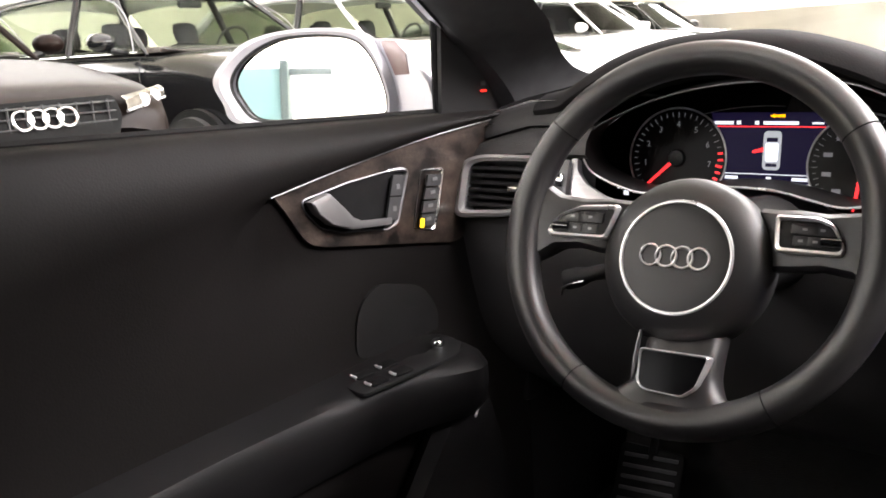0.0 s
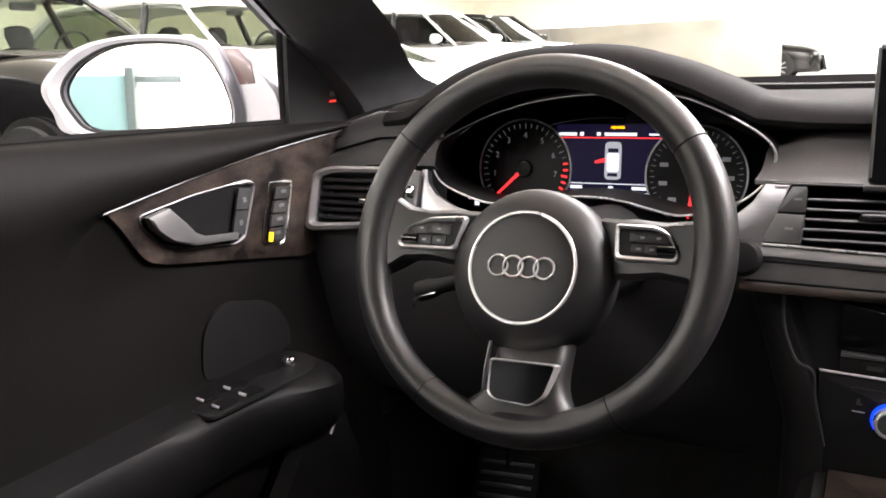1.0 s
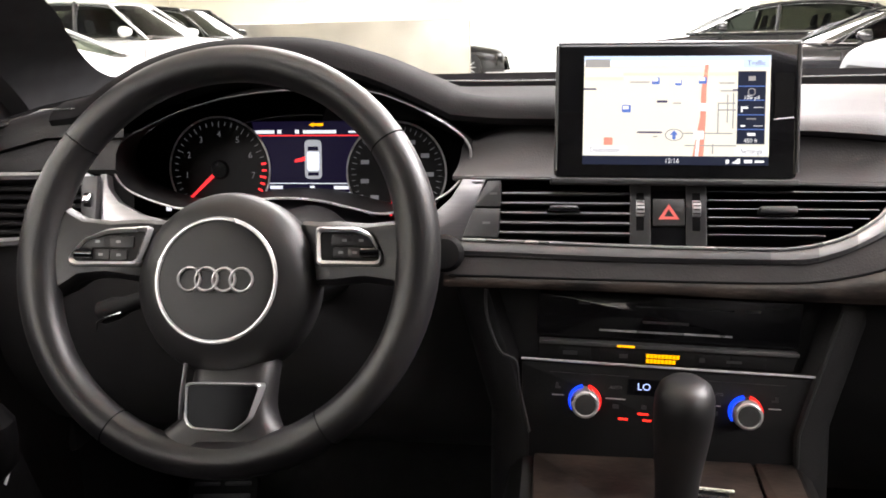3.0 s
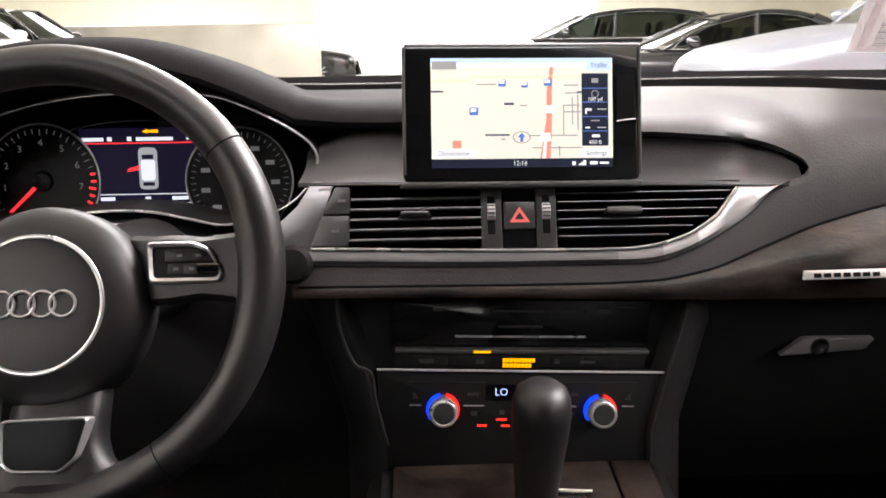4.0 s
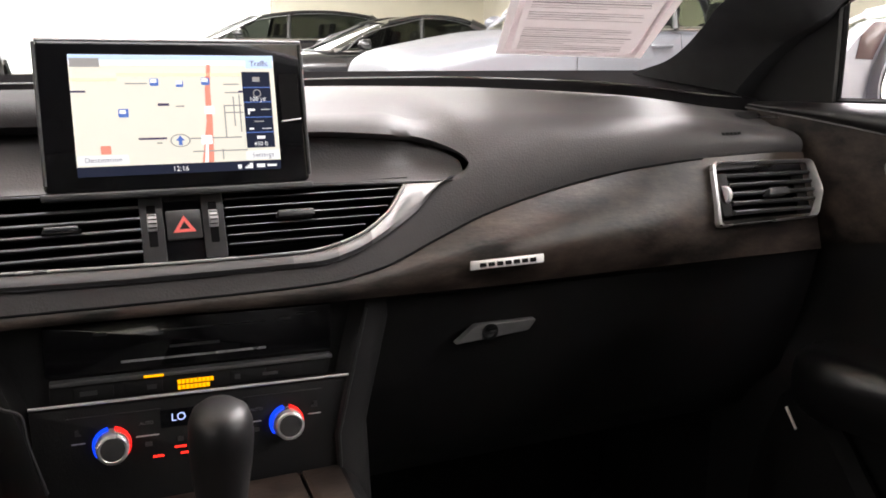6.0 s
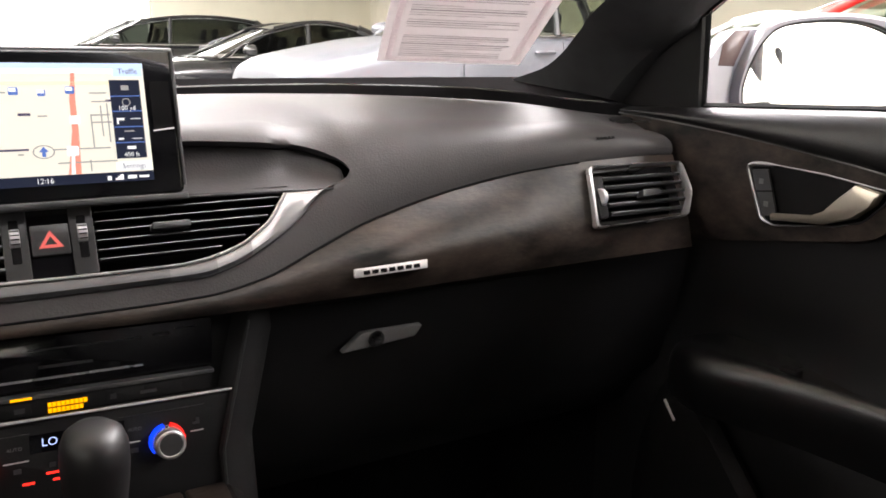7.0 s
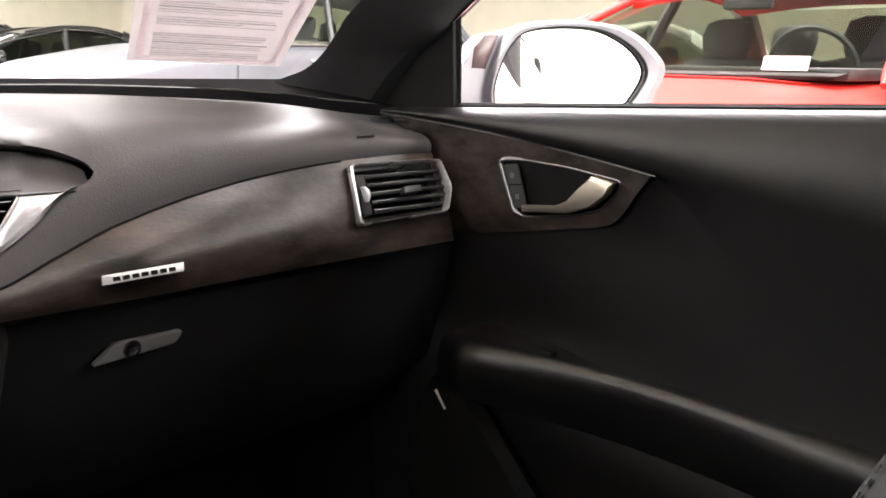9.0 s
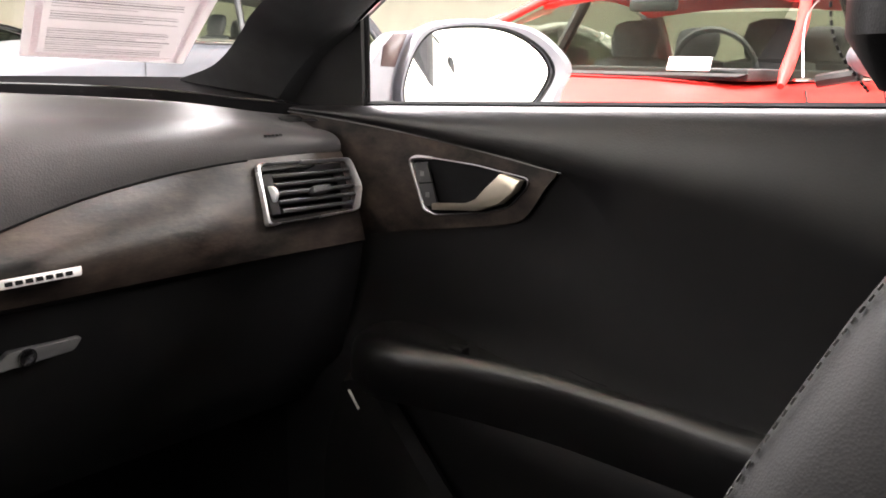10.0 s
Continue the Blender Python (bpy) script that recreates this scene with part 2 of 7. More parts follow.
def pane(name, bm, parent, label, inside, material=None):
    """A window pane whose faces look to the point inside."""
    bmesh.ops.recalc_face_normals(bm, faces=bm.faces)
    flip = [f for f in bm.faces if f.normal.dot(Vector(inside) - f.calc_center_median()) < 0]
    bmesh.ops.reverse_faces(bm, faces=flip)
    me = bpy.data.meshes.new(name)
    bm.to_mesh(me)
    bm.free()
    me.materials.append(material or PANE)
    me.shade_smooth()
    ob = new(name, me)
    ob.parent = parent
    if parent.type == "EMPTY":
        ob.matrix_parent_inverse = Matrix.Translation(-parent.location)
    ob["label"] = label
    ob.visible_shadow = False
    return ob

# the hall
def room_wall(name, x0, x1, y0, y1, z0, z1, m, label):
    return tagged(part(name, rbox(x0, x1, y0, y1, z0, z1, 0.0), m, smooth=0), label, "wall", kind="structure")


tagged(part("floor", rbox(-16, 16, -12, 34, -0.2, 0.0, 0), FLOORM, smooth=0), "pale sealed concrete showroom floor", "floor", kind="structure")
tagged(part("ceiling", rbox(-16, 16, -12, 34, 4.6, 4.8, 0), WALL, smooth=0), "plain cream showroom ceiling", "ceiling", kind="structure")
# north wall with a wide bright opening
room_wall("wall_north", -16, -4.0, 34, 34.3, 0, 4.6, WALL, "bright cream painted showroom wall")
room_wall("wall_north_end", 7.0, 16, 34, 34.3, 0, 4.6, WALL, "bright cream painted showroom wall")
room_wall("wall_north_head", -4.0, 7.0, 34, 34.3, 4.2, 4.6, WALL, "cream wall over the wide doorway")
DAY = glow("daylight_beyond", (1.0, 0.98, 0.95), 1.8)
tagged(part("backdrop", rbox(-8, 11, 36, 36.1, -0.2, 6, 0), DAY, smooth=0), "overexposed daylight outside the wide doorway", "backdrop", kind="structure")
room_wall("wall_south", -16, 16, -12.3, -12, 0, 4.6, WALL, "plain cream painted showroom wall behind the cars")
room_wall("wall_west", -16.3, -16, -12, 34, 0, 4.6, WALL, "bright cream painted showroom side wall")
room_wall("wall_east", 16, 16.3, -12, 34, 0, 4.6, WALL, "bright cream painted showroom side wall")
part_wall = tagged(part("partition", rbox(-9.0, -2.05, 18.0, 18.25, 0, 1.5, 0.02), mat("grey_white_gloss_panel", (0.32, 0.3, 0.25), 0.25, scale=0.7, vary=0.35, rvary=0.12)), "low pale grey glossy partition wall", "partition", kind="structure")
tw = thing("teal_screen", "teal painted screen wall with a dark end post", "screen wall", (-4, -6.5, 0))
part("panel", rbox(-7.0, -2.35, -6.6, -6.45, 0, 1.75, 0.01), TEAL, tw)
part("post", rbox(-2.35, -2.27, -6.65, -6.4, 0, 1.82, 0.01), mat("slate_teal_post", (0.06, 0.085, 0.085), 0.6), tw, "dark end post")
part("arm", rbox(-2.27, -1.85, -6.56, -6.5, 1.68, 1.75, 0.01), mat("grey_arm_paint", (0.13, 0.16, 0.16), 0.6), tw)

# parked cars
DARKGLASS = glass("deep_window_tint", (0.2, 0.215, 0.19), ior=1.12)
CARGLASS = glass("car_window_tint", (0.5, 0.54, 0.47), ior=1.07)
PAINTS = {
    "brown": mat("dark_brown_paint", (0.010, 0.006, 0.0048), 0.35, 0.0, spec=0.1, vary=0.05, rvary=0.02),
    "black": mat("black_car_paint", (0.008, 0.008, 0.009), 0.2, 0.0, coat=0.3, vary=0.05, rvary=0.02),
    "white": mat("white_car_paint", (0.7, 0.7, 0.69), 0.35, 0.0, coat=0.2, vary=0.03, rvary=0.02),
    "silver": mat("blue_silver_paint", (0.13, 0.135, 0.15), 0.35, 0.3, coat=0.1, vary=0.04, rvary=0.02),
    "red": mat("red_car_paint", (0.62, 0.025, 0.02), 0.45, 0.0, coat=0.0, spec=0.2, vary=0.03, rvary=0.02),
}
GRILLM = mat("matt_black_grille", (0.006, 0.006, 0.006), 0.7, spec=0.1)
TRIMB = mat("car_trim_black", (0.01, 0.01, 0.01), 0.4)
LAMPG = mat("clear_headlamp", (0.2, 0.185, 0.16), 0.16, 0.6, scale=14, vary=0.5)
RIMM = mat("alloy_rim", (0.5, 0.5, 0.51), 0.3, 0.9)
CABIN = mat("pale_cabin_trim", (0.16, 0.145, 0.13), 0.8)
CABIN2 = mat("dark_cabin_trim", (0.02, 0.02, 0.02), 0.7)


def parked_car(paint, label, at, heading, suv=False, front=False, wagon=False, rise=0.0):
    """One car; its own +y is ahead. heading: degrees from the world's +y, to the left."""
    m = PAINTS[paint]
    tinted = DARKGLASS if at[1] > 11 else CARGLASS
    L, W, H = (4.85, 0.96, 1.76) if suv else (4.85, 0.93, 1.44 + rise)
    belt = 1.19 if suv else 0.95 + rise
    hoodz = 1.06 if suv else 0.86 + rise * 0.8
    c = thing("parked_car", label, "car", (0, 0, 0), "parked cars")
    nose, tail = L / 2, -L / 2
    cowl, wtop = (0.85, 0.20) if suv else (0.95, 0.15)
    rtop, rbase = (-1.75, -2.15) if (suv or wagon) else (-1.05, -1.75)
    # lower body: stations from tail to nose
    st = [(tail, 0.62, belt - 0.2, 0.42), (tail + 0.06, 0.80, belt - 0.1, 0.34), (tail + 0.3, 0.93, belt - 0.01, 0.28), (rbase, 0.98, belt + 0.01, 0.24), (-0.8, 1.0, belt, 0.22), (0.3, 1.0, belt - 0.01, 0.22), (cowl, 0.985, belt - 0.02, 0.22), (cowl + 0.45, 0.97, hoodz + 0.06 + (0.035 if suv else 0.0), 0.22), (nose - 0.5, 0.95, hoodz - 0.01, 0.22), (nose - 0.2, 0.90, hoodz - 0.08, 0.2), (nose - 0.06, 0.82, hoodz - 0.17, 0.2), (nose, 0.72, hoodz - 0.30, 0.24)]
    rows = []
    prof = spline([(y, w, t) for y, w, t, b in st], 66)
    for p in prof:
        y, w, t = p
        w = min(w, 1.0) * W
        half = [(0.0, t + 0.035), (0.45 * w, t + 0.03), (0.74 * w, t + 0.012), (0.9 * w, t - 0.012), (0.97 * w, t - 0.06), (1.0 * w, t - 0.16), (0.985 * w, t - 0.32), (0.99 * w, 0.45), (0.95 * w, 0.27), (0.8 * w, 0.2)]
        rows.append([Vector((x, y, max(z, 0.2))) for x, z in reversed(half)] + [Vector((-x, y, max(z, 0.2))) for x, z in half[1:]])
    part("body", grid(rows), m, c, "painted lower body")
    # roof and pillars
    wr, wb = 0.66 * W / 0.93, 0.86 * W / 0.93
    rz = H
    bow, mid, half = (0.05, (wtop + rtop) / 2, (wtop - rtop) / 2) if suv else (0.085, (wtop + rtop) / 2 - 0.05, (wtop - rtop) / 2)

    def arch(y):
        """How far the roof has fallen at y."""
        return bow * min(1.0, abs((y - mid) / half) ** 2.2)

    roof = []
    for k, y in enumerate(steps(wtop, rtop, 8)):
        drop = arch(y)
        roof.append([Vector((x * wr, y, rz - drop - 0.05 * x * x)) for x in steps(-1, 1, 8)])
    part("roof", thick(grid(roof), 0.03), m, c, "painted roof")

    def side_pt(s, y, t):
        """A point on the flank of the upper body: t from sill to roof."""
        ez = belt + 0.015 + t * (rz - 0.045 - arch(y) - belt)
        return Vector((s * (wb + (wr - wb) * (max(0.0, t) ** 1.25)), y, ez))

    win = TRIMB
    for s in (-1, 1):
        fr = [side_pt(s, cowl + 0.0, -0.06), side_pt(s, (cowl + wtop) / 2 - 0.05, 0.55), side_pt(s, wtop, 1.0)]
        rr = [side_pt(s, rbase, 0), side_pt(s, (rbase + rtop) / 2 - 0.02, 0.55), side_pt(s, rtop, 1.0)]
        part("pillar", tube(spline(fr, 12), [0.012, 0.018] + [0.024] * 30, 10), m, c)
        part("pillar", tube(spline(rr, 12), 0.07 if not suv else 0.06, 8), TRIMB if paint == "red" else m, c)
        part("roof_rail", tube([side_pt(s, y, 1.0) + Vector((0, 0, 0.012)) for y in steps(wtop, rtop, 8)], 0.03, 8), m, c)
        part("middle_pillar", tube([side_pt(s, -0.25, 0), side_pt(s, -0.32, 1)], 0.035, 8), TRIMB, c)
        part("chrome_strip", tube([side_pt(s, y, 0) + Vector((s * 0.012, 0, 0)) for y in steps(cowl - 0.1, rbase, 6)], 0.006, 6), CHROME, c, "bright window strip")
        part("chrome_strip", tube(spline([side_pt(s, cowl - 0.12, 0.02) + Vector((s * 0.035, 0, 0)), side_pt(s, (cowl + wtop) / 2, 0.6) + Vector((s * 0.04, 0, 0)), side_pt(s, wtop - 0.1, 0.93) + Vector((s * 0.03, 0, 0)), side_pt(s, (wtop + rtop) / 2, 0.97) + Vector((s * 0.03, 0, 0)), side_pt(s, rtop, 0.9) + Vector((s * 0.03, 0, 0)), side_pt(s, rbase + 0.1, 0.05) + Vector((s * 0.04, 0, 0))], 40), 0.0045, 6), SILVER, c, "bright window arch")
        pane("side_window", grid([[side_pt(s, cowl - 0.05 + (wtop - cowl + 0.05) * t, t) for t in steps(0, 1, 4)], [side_pt(s, -0.25, t) for t in steps(0, 1, 4)]]), c, "front side window", (s * 5, 0, 1.2), tinted)
        pane("side_window", grid([[side_pt(s, -0.27, t) for t in steps(0, 1, 4)], [side_pt(s, rbase + (rtop - rbase) * t, t) for t in steps(0, 1, 4)]]), c, "rear side window", (s * 5, 0, 1.2), tinted)
        # wheels, arches, handles, seams, mirror
        for y in (1.42, -1.42):
            a = 0.34 if not suv else 0.36
            part("wheel_arch", lathe([(a + 0.055, 0.0), (a + 0.055, 0.05), (a, 0.055), (0, 0.055)], 32, Matrix.Translation((s * (W * 0.955), y, a)) @ pose(0, 0, 0, 0, s * 90, 0)), TRIMB, c)
            w = part("wheel", lathe([(0.0, 0.0), (a * 0.7, 0.0), (a * 0.72, 0.05), (a * 0.98, 0.05), (a, 0.03), (a, -0.15)], 36, Matrix.Translation((s * (W * 0.955 + 0.045), y, a)) @ pose(0, 0, 0, 0, s * 90, 0)), RUBBER, c, "black tyre")
            for k in range(10):
                part("spoke", moved(rbox(-0.018, 0.018, 0.03, a * 0.72, 0.0, 0.03, 0.006, 1), Matrix.Translation((s * (W * 0.955 + 0.045), y, a)) @ pose(0, 0, 0, 0, s * 90, 0) @ pose(0, 0, 0, 0, 0, 36 * k)), RIMM, w)
        for y in (-0.05, -1.0):
            part("door_handle", tube([Vector((s * (W + 0.012), y - 0.11, belt - 0.13)), Vector((s * (W + 0.03), y - 0.08, belt - 0.13)), Vector((s * (W + 0.03), y + 0.08, belt - 0.13)), Vector((s * (W + 0.012), y + 0.11, belt - 0.13))], 0.014, 8), CHROME if paint == "black" else m, c, "door handle")
        for y in (0.82, -0.28, -1.2):
            part("door_seam", tube([Vector((s * W * (1.001 - (0.03 if z > belt - 0.1 else 0)), y, z)) for z in steps(0.35, belt - 0.02, 6)], 0.004, 4), TRIMB, c)
        mh = part("door_mirror", grid([[Vector((s * (W + 0.02 + 0.13 + 0.11 * k * math.cos(a)), 0.62 + d, belt + 0.10 + 0.075 * k * math.sin(a))) for a in (2 * math.pi * j / 18 for j in range(18))] for k, d in ((0.05, -0.045), (0.95, -0.045), (1.0, -0.03), (0.92, 0.03), (0.6, 0.08), (0.1, 0.10))], closed=True, cap=True), PAINTS["silver"] if paint == "red" else m, c, "door mirror")
        part("mirror_arm", tube([Vector((s * (W - 0.05), 0.62, belt + 0.01)), Vector((s * (W + 0.1), 0.62, belt + 0.04))], 0.025, 8), TRIMB, mh)
        # lamps
        part("tail_lamp", rbox(s * 0.62 - 0.2, s * 0.62 + 0.2, tail + 0.0, tail + 0.25, belt - 0.24, belt - 0.1, 0.03), mat("red_tail_lamp", (0.4, 0.01, 0.01), 0.2), c, "red tail lamp")
        lens = []
        for u in steps(0.5, 0.93, 10):
            back = nose + 0.005 - 0.62 * max(0.0, u - 0.5) ** 1.15
            lift = hoodz - (0.2 if front else 0.34) + 0.11 * (u - 0.5)
            lens.append([Vector((s * W * u, back + d, lift + z)) for d, z in ((-0.03, -0.005), (0.016, 0.004), (0.026, 0.035), (0.012, 0.068), (-0.03, 0.088 - 0.02 * (u - 0.5)))])
        tip = [r[1] + Vector((0, 0.006, 0.004)) for r in lens]
        hl = part("headlamp", grid(lens), LAMPG, c, "clear headlamp")
        if not front:
            continue
        part("lamp_strip", tube(tip, 0.008, 6), BRIGHT, hl, "bright lower lamp strip")
        for f in (0.45, 0.75):
            p = lens[int(f * (len(lens) - 1))][2]
            part("projector", lathe([(0.0, 0.012), (0.025, 0.010), (0.036, 0.004), (0.04, -0.01)], 16, plane(p, (-1, 0, 0), (0, 0, 1))), BRIGHT, hl, "round lamp lens")
    nw = 0.93 * wr
    pane("front_window", grid([[Vector((x * (0.80 * W + (nw - 0.80 * W) * t), cowl + 0.10 - 0.10 * x * x + (wtop - cowl - 0.06) * t, belt + 0.03 + (rz - 0.03 - bow - belt - 0.03) * t)) for x in steps(-1, 1, 8)] for t in steps(0, 1, 4)]), c, "raked windscreen", (0, 8, 1.5), tinted)
    pane("rear_window", grid([[Vector((x * (0.80 * W + (nw - 0.80 * W) * t), rbase - 0.05 + 0.05 * x * x + (rtop - rbase) * t, belt + 0.03 + (rz - 0.03 - bow - belt - 0.03) * t)) for x in steps(-1, 1, 8)] for t in steps(0, 1, 4)]), c, "raked rear window", (0, -8, 1.5), tinted)
    part("scuttle", grid([[Vector((x * 0.80 * W, cowl + 0.10 - 0.10 * x * x + d, belt + z)) for x in steps(-1, 1, 8)] for d, z in ((0.10, 0.022), (0.02, 0.032), (-0.02, 0.028))]), TRIMB, c, "black scuttle")
    part("cabin_tub", rbox(-0.80 * W, 0.80 * W, rbase, cowl, belt + 0.005, belt + 0.05, 0.01), CABIN if paint != "red" else CABIN2, c, "cabin trim")
    sw = part("cabin_wheel", tube([Vector((-0.37 + 0.18 * math.cos(a), 0.35 + 0.06 * math.sin(a), belt + 0.05 + 0.16 * math.sin(a))) for a in (2 * math.pi * k / 24 for k in range(24))], 0.014, 6, closed=True), CABIN2, c)
    for x in (-0.37, 0.37):
        for y in (-0.28, -1.1):
            st2 = part("cabin_seat", grid([[Vector((x + 0.21 * k * math.cos(a), y + 0.07 * k * math.sin(a) - 0.2 * (z - belt), z)) for a in (2 * math.pi * j / 16 for j in range(16))] for z, k in ((belt + 0.0, 1.15), (belt + 0.08, 1.05), (belt + 0.10, 0.55), (belt + 0.13, 0.62), (belt + 0.2, 0.68), (belt + 0.27, 0.6), (belt + 0.29, 0.3))], closed=True, cap=True), CABIN2, c, "seat back with headrest")
    part("rear_view_mirror", rbox(-0.12, 0.12, wtop + 0.05, wtop + 0.10, rz - 0.19, rz - 0.12, 0.02), CABIN2, c)
    # grille
    gz, gw = hoodz - 0.22 - (0.0 if front else 0.14), 0.42
    part("grille", plate(rounded([(-gw, 0.12), (gw, 0.12), (gw * 1.05, 0.0), (gw * 0.75, -0.28), (-gw * 0.75, -0.28), (-gw * 1.05, 0.0)], 0.04), plane((0, nose + 0.01, gz), (-1, 0, 0), (0, -0.25, 1)), 0.03, 0.008), GRILLM, c, "black grille")
    if front:
        GP = plane((0, nose + 0.042, gz), (-1, 0, 0), (0, -0.25, 1))
        for k in range(7):
            part("grille_bar", rbox(-gw * 0.95, gw * 0.95, nose + 0.03, nose + 0.05, gz + 0.085 - 0.05 * k, gz + 0.093 - 0.05 * k, 0.003, 1), SATIN, c)
        for k in range(9):
            part("grille_bar", rbox(-0.36 + 0.09 * k, -0.354 + 0.09 * k, nose + 0.028, nose + 0.047, gz - 0.2, gz + 0.1, 0.002, 1), SATIN, c)
        for k in range(4):
            part("emblem_ring", moved(grid([[Vector(((k - 1.5) * 0.078 + math.cos(a) * (0.05 + 0.009 * math.cos(b)), 0.03 + math.sin(a) * (0.05 + 0.009 * math.cos(b)), 0.012 + 0.008 * math.sin(b) + 0.002 * (k % 2))) for b in (2 * math.pi * j / 8 for j in range(8))] for a in (2 * math.pi * k2 / 28 for k2 in range(29))], closed=True), GP), CHROME, c, "chrome ring")
    c.matrix_basis = pose(at[0], at[1], 0, 0, 0, heading)
    return c


parked_car("brown", "dark brown parked crossover with chrome rings on its grille", (-6.75, 2.26), -90, suv=True, front=True)
parked_car("black", "black parked crossover beside a brown one", (-6.75, 4.9), -90, suv=True)
parked_car("white", "white parked crossover in the row", (-6.75, 7.5), -90, suv=True)
parked_car("white", "white parked saloon in the row", (-6.75, 10.1), -90)
parked_car("white", "white parked crossover farther along the row", (-6.75, 12.6), -90, suv=True)
parked_car("black", "dark parked crossover at the end of the row", (-6.9, 15.2), -90, suv=True)
parked_car("red", "red parked saloon with a white card in its windscreen", (3.95, 1.98), 90, rise=0.075)
parked_car("white", "white parked saloon beside a red one", (6.3, 5.0), 90)
parked_car("silver", "silver parked crossover facing the aisle", (4.75, 7.6), 90, suv=True)
parked_car("black", "black parked saloon seen from the side", (4.0, 12.0), 90)
parked_car("black", "black parked crossover behind a black saloon", (3.0, 15.6), 90, wagon=True, rise=0.16)
parked_car("black", "black car half hidden behind the partition", (-4.2, 25.0), -90)
card = thing("window_card", "small white card behind the red car's windscreen", "card", (3.0, 1.6, 1.0))
part("sheet", plate([(-0.08, 0), (0.08, 0), (0.08, 0.05), (-0.08, 0.05)], plane((2.86, 1.40, 1.065), (0, -1, 0), (0.4, 0, 1)), 0.002), PAPER, card)

# dashboard
dash = thing("dashboard", "black soft-skinned car dashboard with dark ash inlay", "dashboard", (0.0, 1.1, 0.9))


def face_y(x, z):
    """How far ahead the dashboard's front stands."""
    return 0.872 + (z - 0.94) * 0.4 + max(0.0, x - 0.3) * 0.06


WOOD_TOP = [(-0.21, 0.878), (0.064, 0.876), (0.118, 0.877), (0.173, 0.885), (0.227, 0.904), (0.281, 0.923), (0.34, 0.937), (0.405, 0.948), (0.476, 0.956), (0.57, 0.961), (0.68, 0.962), (0.73, 0.96)]
WOOD_LOW = [(-0.21, 0.868), (-0.04, 0.866), (0.117, 0.861), (0.25, 0.859), (0.4, 0.857), (0.56, 0.854), (0.73, 0.85)]
ARC_OUT = [(-0.21, 0.896), (0.0, 0.892), (0.117, 0.892), (0.15, 0.899), (0.172, 0.908), (0.214, 0.931), (0.248, 0.958), (0.262, 0.962)]
LIP_X = 0.277
PAD_LOW = [(-0.2, 1.006), (0.122, 1.006), (0.178, 1.003), (0.225, 0.998), (0.25, 0.992), (0.266, 0.985), (0.274, 0.979), (LIP_X, 0.973)]
BAND_TOP = ARC_OUT[:-1] + [(0.258, 0.9605), (0.266, 0.9625), (0.273, 0.967), (LIP_X, 0.973)]
FAR_Y = [(-0.36, 1.24), (0.2, 1.245), (0.376, 1.24), (0.468, 1.235), (0.552, 1.215), (0.60, 1.185), (0.635, 1.14), (0.66, 1.09), (0.68, 1.04), (0.70, 0.998), (0.73, 0.985)]
FAR_Z = [(-0.36, 1.03), (0.2, 1.03), (0.376, 1.0265), (0.468, 1.022), (0.552, 1.017), (0.62, 1.012), (0.655, 1.007), (0.68, 1.002), (0.73, 0.997)]


def far_rows(x):
    """The pad's top, from its far edge to the crest."""
    yf, zf = bend(FAR_Y, x), bend(FAR_Z, x)
    yn = min(0.985, yf - 0.012)
    return [(yf + 0.003, zf - 0.04), (yf + 0.003, zf - 0.004), (yf, zf), (yf + (yn - yf) * 0.35, zf + 0.005), (yf + (yn - yf) * 0.7, zf + 0.003), (yn, zf - 0.003)]


def swell(x, zl, yl, lip):
    """Control points of the pad's rounded front."""
    yf, zf = bend(FAR_Y, x), bend(FAR_Z, x)
    a = Vector((min(0.955, yf - 0.025), min(zf - 0.010, zl + 0.095)))
    c = Vector((0.876 + 0.018 * min(1.0, max(0.0, x - 0.3) / 0.25) + 0.045 * lip, min(zf - 0.012, zl + 0.07)))
    return a, c, Vector((yl, zl))


def bez(q, t):
    a, c, b = q
    return (1 - t) ** 2 * a + 2 * t * (1 - t) * c + t * t * b


def full_swell(x):
    zl = bend(WOOD_TOP, x)
    return swell(x, zl, face_y(x, zl), 0.0)


def at_height(q, z):
    """Where along the front's curve it stands z high."""
    lo, hi = 0.0, 1.0
    for _ in range(30):
        m = (lo + hi) / 2
        if bez(q, m).y > z:
            lo = m
        else:
            hi = m
    return lo


SPLIT = at_height(full_swell(LIP_X), 0.973)


def pad_full(x):
    q = full_swell(x)
    rows = far_rows(x) + [tuple(bez(q, SPLIT * t)) for t in steps(0, 1, 6)] + [tuple(bez(q, SPLIT + (1 - SPLIT) * t)) for t in steps(0, 1, 8)[1:]]
    zl = bend(WOOD_TOP, x)
    rows += [(face_y(x, zl) + 0.010, zl - 0.003)]
    return [Vector((x, y, z)) for y, z in rows]


